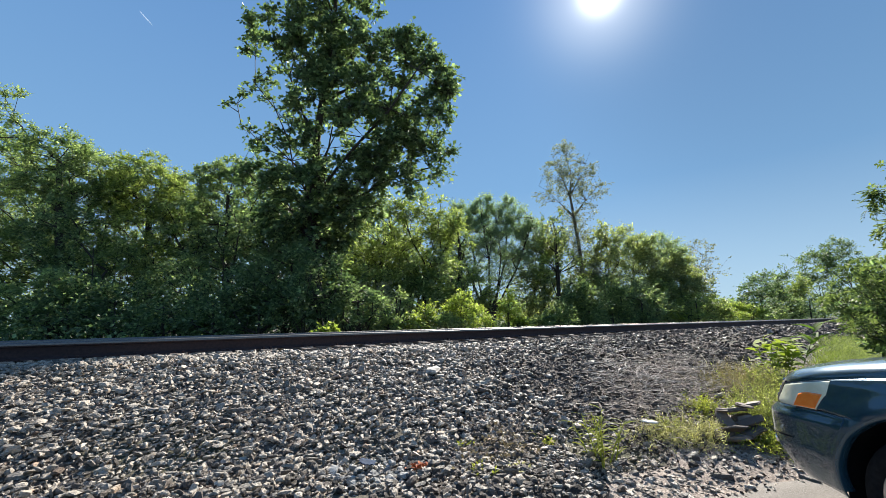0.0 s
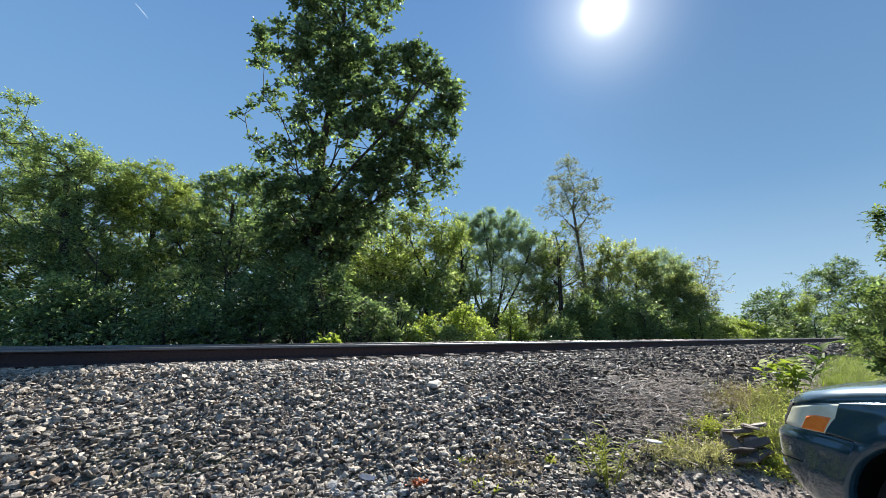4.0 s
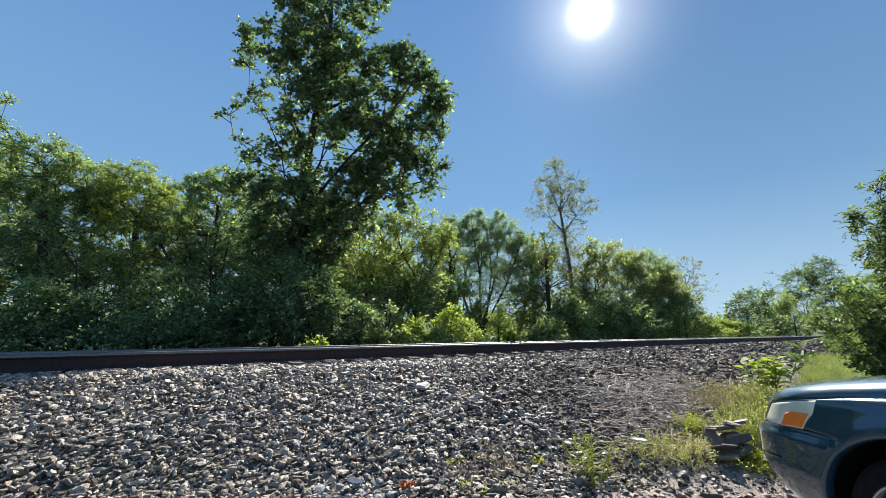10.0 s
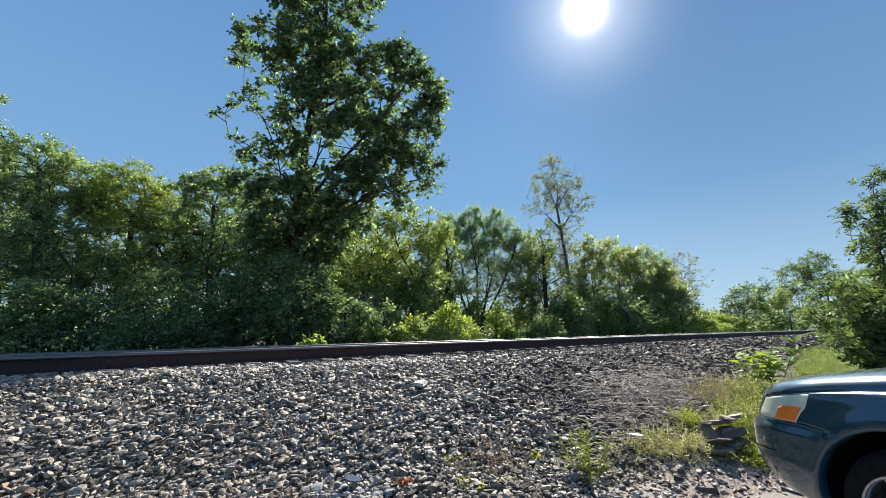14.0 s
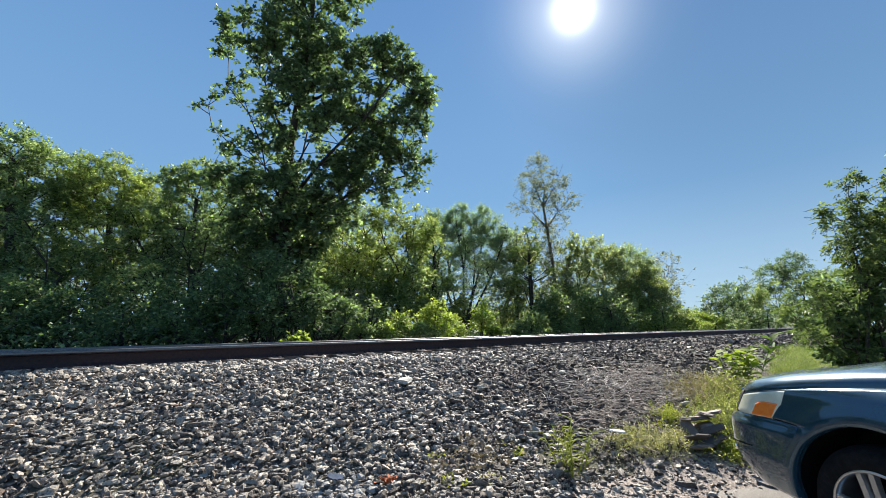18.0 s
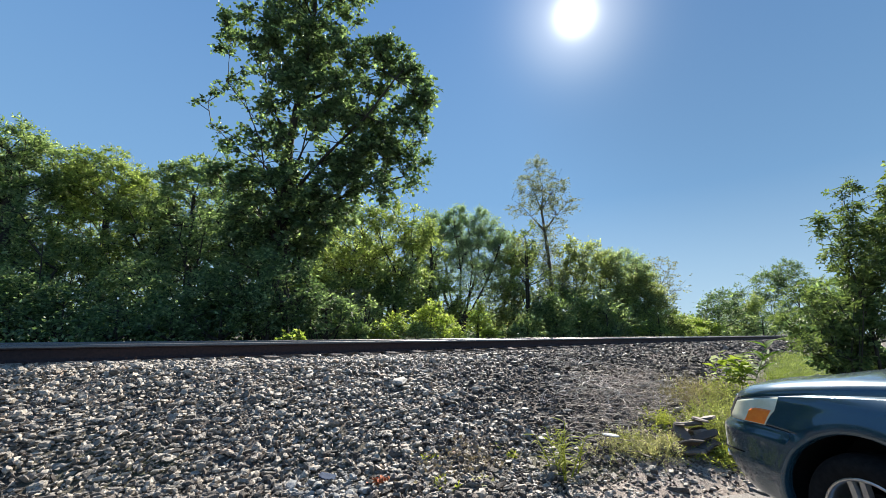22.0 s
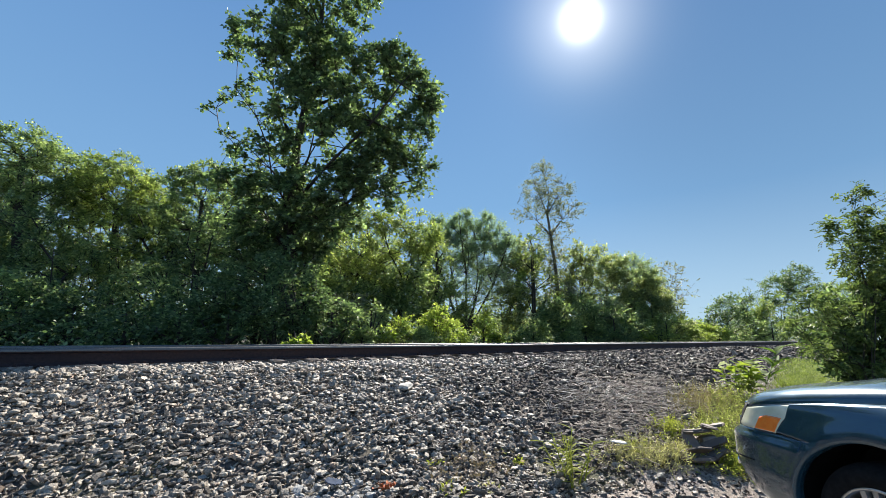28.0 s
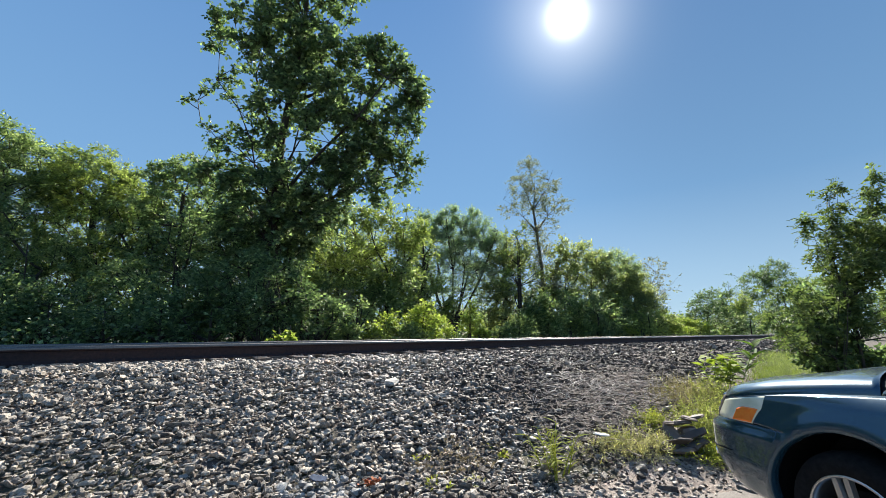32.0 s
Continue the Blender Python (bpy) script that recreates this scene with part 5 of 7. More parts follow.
tree("scrub_bush", (5.19, 16.84), [(0, 0), (0.05, 0.8), (0.0, 1.7)], [(-0.3, 4.5, 1.67, 1.51, 1)],
     "dense dark green scrub at the edge of the wood", "bush", M_LEAF_DEEP, M_BARK, per_area=32.4, leaf=0.115, each=81, trunk_r=0.06, spread_r=0.383, twig=0.01, stems=4, group='scrub along the wood')
tree("scrub_bush", (2.13, 20.93), [(0, 0), (0.05, 0.8), (0.0, 1.7)], [(-0.45, 3.51, 1.17, 1.07, 0.7)],
     "dense dark green scrub at the edge of the wood", "bush", M_LEAF_MID, M_BARK, per_area=32.4, leaf=0.115, each=81, trunk_r=0.06, spread_r=0.383, twig=0.01, stems=4, group='scrub along the wood')
tree("scrub_bush", (-0.76, 23.52), [(0, 0), (0.05, 0.8), (0.0, 1.7)], [(-0.53, 3.98, 1.88, 1.45, 1)],
     "dense dark green scrub at the edge of the wood", "bush", M_LEAF_MID, M_BARK, per_area=32.4, leaf=0.115, each=81, trunk_r=0.06, spread_r=0.383, twig=0.01, stems=4, group='scrub along the wood')
tree("scrub_bush", (5.76, 13.20), [(0, 0), (0.05, 0.8), (0.0, 1.7)], [(0.0, 2.83, 0.50, 0.50, 0.9), (-0.15, 2.38, 0.40, 0.40, 0.8)],
     "sunlit light green scrub at the edge of the wood", "bush", M_LEAF_LIGHT, M_BARK, per_area=45, leaf=0.12, each=70, trunk_r=0.05, spread_r=0.33, twig=0.009, stems=3, group='scrub along the wood')
tree("scrub_bush", (6.95, 13.60), [(0, 0), (0.05, 0.8), (0.0, 1.7)], [(0.0, 2.23, 0.61, 0.69, 0.9), (-0.18, 1.61, 0.49, 0.55, 0.8)],
     "greyish olive scrub at the edge of the wood", "bush", M_LEAF_OLIVE, M_BARK, per_area=45, leaf=0.12, each=70, trunk_r=0.05, spread_r=0.33, twig=0.009, stems=3, group='scrub along the wood')
tree("scrub_bush", (9.93, 14.60), [(0, 0), (0.05, 0.8), (0.0, 1.7)], [(0.0, 3.22, 1.16, 1.06, 0.9), (-0.35, 2.27, 0.93, 0.85, 0.8)],
     "green scrub at the edge of the wood", "bush", M_LEAF_MID, M_BARK, per_area=45, leaf=0.12, each=70, trunk_r=0.05, spread_r=0.33, twig=0.009, stems=3, group='scrub along the wood')
tree("scrub_bush", (17.50, 12.60), [(0, 0), (0.05, 0.8), (0.0, 1.7)], [(0.0, 1.96, 0.96, 0.84, 0.9), (-0.29, 1.20, 0.77, 0.68, 0.8)],
     "dark green scrub at the edge of the wood", "bush", M_LEAF_DEEP, M_BARK, per_area=45, leaf=0.12, each=70, trunk_r=0.05, spread_r=0.33, twig=0.009, stems=3, group='scrub along the wood')
tree("scrub_bush", (10.25, 18.50), [(0, 0), (0.05, 0.8), (0.0, 1.7)], [(0.0, 4.62, 1.33, 1.33, 0.55), (-0.27, 3.56, 1.19, 1.19, 0.55)],
     "grey-green scrub standing deeper in the wood's edge", "bush", M_LEAF_GREY, M_BARK_GREY, per_area=30, leaf=0.15, each=64, trunk_r=0.04, spread_r=0.42, twig=0.008, stems=2, group='scrub along the wood')
tree("scrub_bush", (12.69, 17.60), [(0, 0), (0.05, 0.8), (0.0, 1.7)], [(0.0, 3.38, 1.24, 1.30, 0.55), (-0.25, 2.33, 1.12, 1.17, 0.55)],
     "grey-green scrub standing deeper in the wood's edge", "bush", M_LEAF_GREY, M_BARK_GREY, per_area=30, leaf=0.15, each=64, trunk_r=0.04, spread_r=0.42, twig=0.008, stems=2, group='scrub along the wood')
tree("scrub_bush", (12.41, 19.50), [(0, 0), (0.05, 0.8), (0.0, 1.7)], [(0.0, 5.92, 1.28, 1.09, 0.55), (-0.26, 5.05, 1.15, 0.98, 0.55)],
     "grey-green scrub standing deeper in the wood's edge", "bush", M_LEAF_GREY, M_BARK_GREY, per_area=30, leaf=0.15, each=64, trunk_r=0.04, spread_r=0.42, twig=0.008, stems=2, group='scrub along the wood')
tree("scrub_bush", (14.42, 17.00), [(0, 0), (0.05, 0.8), (0.0, 1.7)], [(0.0, 2.42, 1.21, 0.79, 0.55), (-0.24, 1.79, 1.09, 0.71, 0.55)],
     "grey-green scrub standing deeper in the wood's edge", "bush", M_LEAF_MID, M_BARK_GREY, per_area=30, leaf=0.15, each=64, trunk_r=0.04, spread_r=0.42, twig=0.008, stems=2, group='scrub along the wood')
tree("scrub_bush", (19.15, 17.20), [(0, 0), (0.05, 0.8), (0.0, 1.7)], [(0.0, 3.24, 1.18, 1.32, 0.55), (-0.24, 2.19, 1.06, 1.19, 0.55)],
     "grey-green scrub standing deeper in the wood's edge", "bush", M_LEAF_GREY, M_BARK_GREY, per_area=30, leaf=0.15, each=64, trunk_r=0.04, spread_r=0.42, twig=0.008, stems=2, group='scrub along the wood')
tree("scrub_bush", (19.60, 15.20), [(0, 0), (0.05, 0.8), (0.0, 1.7)], [(0.0, 3.12, 1.19, 1.32, 0.55), (-0.24, 2.07, 1.07, 1.19, 0.55)],
     "grey-green scrub standing deeper in the wood's edge", "bush", M_LEAF_GREY, M_BARK_GREY, per_area=30, leaf=0.15, each=64, trunk_r=0.04, spread_r=0.42, twig=0.008, stems=2, group='scrub along the wood')
tree("scrub_bush", (15.25, 19.50), [(0, 0), (0.05, 0.8), (0.0, 1.7)], [(0.0, 5.21, 1.03, 1.37, 0.55), (-0.21, 4.12, 0.93, 1.23, 0.55)],
     "grey-green scrub standing deeper in the wood's edge", "bush", M_LEAF_GREY, M_BARK_GREY, per_area=30, leaf=0.15, each=64, trunk_r=0.04, spread_r=0.42, twig=0.008, stems=2, group='scrub along the wood')
tree("scrub_bush", (21.92, 13.40), [(0, 0), (0.05, 0.8), (0.0, 1.7)], [(0.0, 2.54, 1.31, 1.12, 0.55), (-0.26, 1.65, 1.18, 1.01, 0.55)],
     "grey-green scrub standing deeper in the wood's edge", "bush", M_LEAF_MID, M_BARK_GREY, per_area=30, leaf=0.15, each=64, trunk_r=0.04, spread_r=0.42, twig=0.008, stems=2, group='scrub along the wood')
tree("scrub_bush", (25.80, 12.80), [(0, 0), (0.05, 0.8), (0.0, 1.7)], [(0.0, 2.79, 1.21, 1.14, 0.55), (-0.24, 1.88, 1.09, 1.03, 0.55)],
     "grey-green scrub standing deeper in the wood's edge", "bush", M_LEAF_LIGHT, M_BARK_GREY, per_area=30, leaf=0.15, each=64, trunk_r=0.04, spread_r=0.42, twig=0.008, stems=2, group='scrub along the wood')
tree("woodland_tree", (-3.66, 31.5), [(0, 0), (0.05, 1.6), (0.1, 3.2), (0.1, 4.4)], [(-1.98, 9.88, 1.83, 1.98, 1), (-1.55, 6.73, 2.37, 1.87, 1)],
     "leafy tree standing close in the wood's edge", "tree", M_LEAF_MID, M_BARK, per_area=20.2, leaf=0.135, each=54, trunk_r=0.12, spread_r=0.425, stems=2, group='trees at the edge of the wood')
tree("woodland_tree", (-1.69, 28.39), [(0, 0), (0.05, 1.6), (0.1, 3.2), (0.1, 4.4)], [(-1.39, 9.47, 1.74, 1.41, 1), (-0.34, 7.05, 2.27, 1.65, 1), (-1.0, 4.75, 2.22, 1.43, 1)],
     "leafy tree standing close in the wood's edge", "tree", M_LEAF_MID, M_BARK, per_area=20.2, leaf=0.135, each=54, trunk_r=0.12, spread_r=0.425, stems=2, group='trees at the edge of the wood')
tree("woodland_tree", (2.19, 23.56), [(0, 0), (0.05, 1.6), (0.1, 3.2), (0.1, 4.4)], [(-0.52, 6.48, 1.34, 1.41, 1), (-0.41, 4.84, 1.85, 1.36, 1)],
     "leafy tree standing close in the wood's edge", "tree", M_LEAF_MID, M_BARK, per_area=20.2, leaf=0.135, each=54, trunk_r=0.12, spread_r=0.425, stems=2, group='trees at the edge of the wood')
tree("woodland_tree", (4.86, 19.83), [(0, 0), (0.05, 1.6), (0.1, 3.2), (0.1, 4.4)], [(-0.65, 7.28, 1.03, 1.09, 1), (-0.33, 5.42, 1.52, 1.45, 1), (-0.41, 3.89, 1.74, 1.27, 1)],
     "leafy tree standing close in the wood's edge", "tree", M_LEAF_DEEP, M_BARK, per_area=20.2, leaf=0.135, each=54, trunk_r=0.12, spread_r=0.425, stems=2, group='trees at the edge of the wood')
tree("woodland_tree", (6.02, 18.78), [(0, 0), (0.05, 1.6), (0.1, 3.2), (0.1, 4.4)], [(-0.45, 6.21, 1.4, 1.07, 1), (-0.04, 4.4, 1.62, 1.42, 1)],
     "leafy tree standing close in the wood's edge", "tree", M_LEAF_DEEP, M_BARK, per_area=20.2, leaf=0.135, each=54, trunk_r=0.12, spread_r=0.425, stems=2, group='trees at the edge of the wood')
tree("woodland_tree", (13.21, 16.36), [(0, 0), (0.05, 1.6), (0.1, 3.2), (0.1, 4.4)], [(-0.04, 5.07, 0.88, 1.2, 0.8), (-0.17, 3.75, 1.15, 1.05, 0.8)],
     "leafy tree standing close in the wood's edge", "tree", M_LEAF_LIGHT, M_BARK, per_area=20.2, leaf=0.135, each=54, trunk_r=0.12, spread_r=0.425, stems=2, group='trees at the edge of the wood')
tree("woodland_tree", (2.8, 24.36), [(0, 0), (0.05, 1.6), (0.1, 3.2), (0.1, 4.4)], [(-0.89, 6.47, 1.27, 1.33, 1), (-0.64, 4.75, 1.67, 1.28, 1)],
     "leafy tree standing close in the wood's edge", "tree", M_LEAF_MID, M_BARK, per_area=20.2, leaf=0.135, each=54, trunk_r=0.12, spread_r=0.425, stems=2, group='trees at the edge of the wood')
tree("woodland_tree", (3.7, 23.55), [(0, 0), (0.05, 1.6), (0.1, 3.2), (0.1, 4.4)], [(-0.74, 6.91, 0.96, 1.07, 1), (-0.5, 5.03, 1.25, 1.29, 1)],
     "leafy tree standing close in the wood's edge", "tree", M_LEAF_MID, M_BARK, per_area=20.2, leaf=0.135, each=54, trunk_r=0.12, spread_r=0.425, stems=2, group='trees at the edge of the wood')
tree("woodland_tree", (9.69, 18.18), [(0, 0), (0.05, 1.6), (0.1, 3.2), (0.1, 4.4)], [(-0.52, 6.03, 1.41, 0.93, 0.75), (0.95, 4.47, 1.8, 1.13, 0.7), (-1.25, 4.19, 1.38, 1.13, 0.8)],
     "leafy tree standing close in the wood's edge", "tree", M_LEAF_LIGHT, M_BARK, per_area=20.2, leaf=0.135, each=54, trunk_r=0.12, spread_r=0.425, stems=2, group='trees at the edge of the wood')
tree("woodland_tree", (6.34, 16.48), [(0, 0), (0.05, 1.6), (0.1, 3.2), (0.1, 4.4)], [(-0.26, 4.6, 1.15, 0.95, 1), (0.41, 3.33, 1.25, 1.04, 1), (-0.76, 2.43, 1.35, 0.9, 1)],
     "leafy tree standing close in the wood's edge", "tree", M_LEAF_DEEP, M_BARK, per_area=20.2, leaf=0.135, each=54, trunk_r=0.12, spread_r=0.425, stems=2, group='trees at the edge of the wood')
tree("woodland_tree", (19.28, 14.94), [(0, 0), (0.05, 1.6), (0.1, 3.2), (0.1, 4.4)], [(0.03, 6.47, 0.87, 1.25, 0.8), (0.44, 4.11, 1.48, 1.51, 1)],
     "leafy tree standing close in the wood's edge", "tree", M_LEAF_LIGHT, M_BARK, per_area=20.2, leaf=0.135, each=54, trunk_r=0.12, spread_r=0.425, stems=2, group='trees at the edge of the wood')
tree("scrub_bush", (-1.69, 18.45), [(0, 0), (0.05, 0.8), (0.0, 1.7)], [(-0.07, 1.56, 1.19, 0.51, 1)],
     "dense dark green scrub at the edge of the wood", "bush", M_LEAF_DEEP, M_BARK, per_area=32.4, leaf=0.115, each=81, trunk_r=0.06, spread_r=0.383, twig=0.01, stems=4, group='scrub along the wood')
tree("scrub_bush", (-0.44, 17.32), [(0, 0), (0.05, 0.8), (0.0, 1.7)], [(-0.04, 1.47, 1.19, 0.44, 1)],
     "dense dark green scrub at the edge of the wood", "bush", M_LEAF_DEEP, M_BARK, per_area=32.4, leaf=0.115, each=81, trunk_r=0.06, spread_r=0.383, twig=0.01, stems=4, group='scrub along the wood')
tree("scrub_bush", (0.81, 15.93), [(0, 0), (0.05, 0.8), (0.0, 1.7)], [(-0.04, 1.47, 1.17, 0.46, 1)],
     "dense dark green scrub at the edge of the wood", "bush", M_LEAF_DEEP, M_BARK, per_area=32.4, leaf=0.115, each=81, trunk_r=0.06, spread_r=0.383, twig=0.01, stems=4, group='scrub along the wood')
tree("scrub_bush", (2.05, 14.82), [(0, 0), (0.05, 0.8), (0.0, 1.7)], [(-0.04, 1.52, 1.17, 0.5, 1)],
     "dense dark green scrub at the edge of the wood", "bush", M_LEAF_DEEP, M_BARK, per_area=32.4, leaf=0.115, each=81, trunk_r=0.06, spread_r=0.383, twig=0.01, stems=4, group='scrub along the wood')
tree("scrub_bush", (3.11, 13.6), [(0, 0), (0.05, 0.8), (0.0, 1.7)], [(-0.03, 1.47, 0.98, 0.46, 1)],
     "dense dark green scrub at the edge of the wood", "bush", M_LEAF_DEEP, M_BARK, per_area=32.4, leaf=0.115, each=81, trunk_r=0.06, spread_r=0.383, twig=0.01, stems=4, group='scrub along the wood')
tree("scrub_bush", (4.08, 12.47), [(0, 0), (0.05, 0.8), (0.0, 1.7)], [(-0.03, 1.54, 0.97, 0.51, 1)],
     "dense dark green scrub at the edge of the wood", "bush", M_LEAF_DEEP, M_BARK, per_area=32.4, leaf=0.115, each=81, trunk_r=0.06, spread_r=0.383, twig=0.01, stems=4, group='scrub along the wood')
tree("scrub_bush", (5.51, 11.72), [(0, 0), (0.05, 0.8), (0.0, 1.7)], [(-0.02, 1.63, 1.0, 0.53, 1)],
     "dense dark green scrub at the edge of the wood", "bush", M_LEAF_DEEP, M_BARK, per_area=32.4, leaf=0.115, each=81, trunk_r=0.06, spread_r=0.383, twig=0.01, stems=4, group='scrub along the wood')
tree("scrub_bush", (6.89, 11.82), [(0, 0), (0.05, 0.8), (0.0, 1.7)], [(-0.01, 1.58, 0.9, 0.5, 1)],
     "dense dark green scrub at the edge of the wood", "bush", M_LEAF_MID, M_BARK, per_area=32.4, leaf=0.115, each=81, trunk_r=0.06, spread_r=0.383, twig=0.01, stems=4, group='scrub along the wood')
tree("scrub_bush", (21.69, 11.44), [(0, 0), (0.05, 0.8), (0.0, 1.7)], [(0.05, 1.97, 1.86, 0.86, 1)],
     "dense dark green scrub at the edge of the wood", "bush", M_LEAF_MID, M_BARK, per_area=32.4, leaf=0.115, each=81, trunk_r=0.06, spread_r=0.383, twig=0.01, stems=4, group='scrub along the wood')
tree("scrub_bush", (26.86, 10.83), [(0, 0), (0.05, 0.8), (0.0, 1.7)], [(0.06, 1.82, 1.58, 0.76, 1)],
     "dense dark green scrub at the edge of the wood", "bush", M_LEAF_LIGHT, M_BARK, per_area=32.4, leaf=0.115, each=81, trunk_r=0.06, spread_r=0.383, twig=0.01, stems=4, group='scrub along the wood')
tree("far_bushy_tree", (46.08, 9.71), [(0, 0), (0.0, 1.0), (0.05, 2.0)], [(-0.17, 1.84, 2.55, 0.71, 1)],
     "distant bushy tree where the track runs out of sight", "tree", M_LEAF_MID, M_BARK, per_area=18, leaf=0.18, each=60, trunk_r=0.06, spread_r=0.595, stems=2, group='trees along the track')
tree("far_bushy_tree", (56.21, 8.68), [(0, 0), (0.0, 1.0), (0.05, 2.0)], [(0.11, 1.88, 2.6, 0.76, 1)],
     "distant bushy tree where the track runs out of sight", "tree", M_LEAF_MID, M_BARK, per_area=18, leaf=0.18, each=60, trunk_r=0.06, spread_r=0.595, stems=2, group='trees along the track')
tree("far_bushy_tree", (70.26, 10.86), [(0, 0), (0.0, 1.0), (0.05, 2.0)], [(-0.45, 2.99, 2.97, 1.77, 1), (2.14, 2.99, 2.23, 1.62, 1)],
     "distant bushy tree where the track runs out of sight", "tree", M_LEAF_MID, M_BARK, per_area=18, leaf=0.18, each=60, trunk_r=0.06, spread_r=0.595, stems=2, group='trees along the track')
tree("far_bushy_tree", (99.17, 11.78), [(0, 0), (0.0, 1.0), (0.05, 2.0)], [(0.72, 8.17, 4.1, 3.09, 1), (0.51, 4.12, 5.07, 2.52, 1)],
     "distant bushy tree where the track runs out of sight", "tree", M_LEAF_MID, M_BARK, per_area=18, leaf=0.18, each=60, trunk_r=0.06, spread_r=0.595, stems=2, group='trees along the track')
tree("far_bushy_tree", (56.48, 3.06), [(0, 0), (0.0, 1.0), (0.05, 2.0)], [(0.47, 3.58, 2.44, 1.52, 1), (0.2, 2.24, 3.23, 1.07, 1)],
     "distant bushy tree where the track runs out of sight", "tree", M_LEAF_DEEP, M_BARK, per_area=18, leaf=0.18, each=60, trunk_r=0.06, spread_r=0.595, stems=2, group='trees along the track')
tree("far_bushy_tree", (57.07, -0.15), [(0, 0), (0.0, 1.0), (0.05, 2.0)], [(0.56, 3.72, 3.1, 1.81, 1), (0.22, 2.19, 3.07, 1.01, 1)],
     "distant bushy tree where the track runs out of sight", "tree", M_LEAF_DEEP, M_BARK, per_area=18, leaf=0.18, each=60, trunk_r=0.06, spread_r=0.595, stems=2, group='trees along the track')
verge_bush, verge_tips = tree("verge_bush", (7.3, 0.7), [(0, 0), (0.02, 0.3), (0.0, 0.6)], [(-0.39, 1.69, 0.18, 0.1, 0.8), (-0.59, 1.72, 0.12, 0.06, 0.6), (-0.17, 1.76, 0.16, 0.11, 0.9), (-0.77, 1.47, 0.15, 0.06, 0.6), (-0.49, 1.49, 0.17, 0.1, 0.9), (-0.22, 1.52, 0.2, 0.14, 1), (0.13, 1.72, 0.16, 0.16, 1), (-0.57, 1.28, 0.15, 0.1, 0.9), (-0.34, 1.24, 0.19, 0.15, 1), (-0.01, 1.38, 0.2, 0.18, 1), (-0.53, 1.11, 0.11, 0.07, 0.8), (-0.32, 1.0, 0.16, 0.09, 1), (-0.02, 1.04, 0.17, 0.16, 1)],
     "bright feathery-leaved bush at the sapling's foot", "bush", M_LEAF_SAP, M_BARK, per_area=190, each=0, trunk_r=0.015, twig=0.003, stems=4)
# extra bush in the deepest green, standing for the foliage's shaded inside
tree("dark_bush", (8.33, 0.45), [(0, 0), (0.02, 0.3), (0.0, 0.6)], [(-0.56, 1.2, 0.22, 0.3, 1), (-0.3, 1.39, 0.26, 0.46, 1), (-0.24, 1.75, 0.22, 0.26, 1), (-0.91, 1.36, 0.19, 0.23, 1), (-0.69, 1.66, 0.18, 0.2, 1), (-0.87, 1.09, 0.19, 0.15, 1), (-0.3, 0.86, 0.4, 0.2, 1), (-0.6, 0.8, 0.33, 0.13, 1), (-0.15, 0.95, 0.45, 0.3, 1)],
     "dense deep green bush added for the shaded inside behind the sapling", "bush", M_LEAF_DEEP, M_BARK, per_area=202.5, leaf=0.09, each=38, trunk_r=0.02, spread_r=0.136, twig=0.003, stems=3)


def build_far_wood():
    """The wood behind: nobody could count its trees."""
    rng = np.random.default_rng(55)
    tips, rows = [], []
    for k in range(84):
        x, y = rng.uniform(-45, 120), rng.uniform(27, 46)
        left = x - 0.45 * (y - 20) < 10
        h = rng.uniform(4.5, 8.0) if left else rng.uniform(3.0, 4.8)
        g = float(ground_height(x, y))
        rows.append((x, y, g, x + rng.normal(0, 0.4), y, g + h * 0.8, 0.1, 0.04))
        n = int((9 if left else 14) * h)
        q = rng.normal(size=(n, 3))
        q *= rng.uniform(0.3, 1, (n, 1)) / np.linalg.norm(q, axis=1, keepdims=True)
        tips.append(q * [2.6, 2.0, h * 0.5] + [x, y, g + h * 0.5])
    n = 2600
    low = np.stack([rng.uniform(-45, 130, n), rng.uniform(24, 30, n), np.zeros(n)], 1)
    low[:, 2] = ground_height(low[:, 0], low[:, 1]) + rng.uniform(0.1, 2.0, n)
    tips.append(low)
    tips = np.repeat(np.concatenate(tips), 10, 0)
    v, f = leaves(rng, tips + rng.normal(0, 0.38, tips.shape), 0.4)
    ob = array_object("far_wood", v, f, M_LEAF_DEEP)
    tagged(ob, "dark green wood behind the front trees", "wood", kind="stuff")
    v, f = tubes(rows, 5)
    tagged(array_object("far_wood_trunks", v, f, M_BARK, ob), kind="stuff")


build_far_wood()


def build_undergrowth():
    rng = np.random.default_rng(58)
    n = 420
    x, y = rng.uniform(6, 42, n), rng.uniform(10.8, 13.4, n)
    tips = np.repeat(np.stack([x, y, ground_height(x, y) + rng.uniform(0.05, 0.6, n)], 1), 22, 0)
    v, f = leaves(rng, tips + rng.normal(0, 0.16, tips.shape), 0.1)
    n = 620
    x, y = rng.uniform(-9, 7, n), rng.uniform(0, 1, n)
    y = 12.4 + 0.6 * np.maximum(0, 4.5 - x) + 5.5 * y
    tips = np.repeat(np.stack([x, y, ground_height(x, y) + rng.uniform(0.05, 1.0, n)], 1), 26, 0)
    v2, f2 = leaves(rng, tips + rng.normal(0, 0.22, tips.shape), 0.13)
    v, f = np.concatenate([v, v2]), np.concatenate([f, f2 + len(v)])
    ob = array_object("undergrowth", v, f, M_LEAF_DEEP)
    tagged(ob, "low leafy undergrowth along the far side of the track", "undergrowth", kind="stuff")


build_undergrowth()

# ---------------------------------------------------------------- verge: grass, weeds, dry stalks, stones


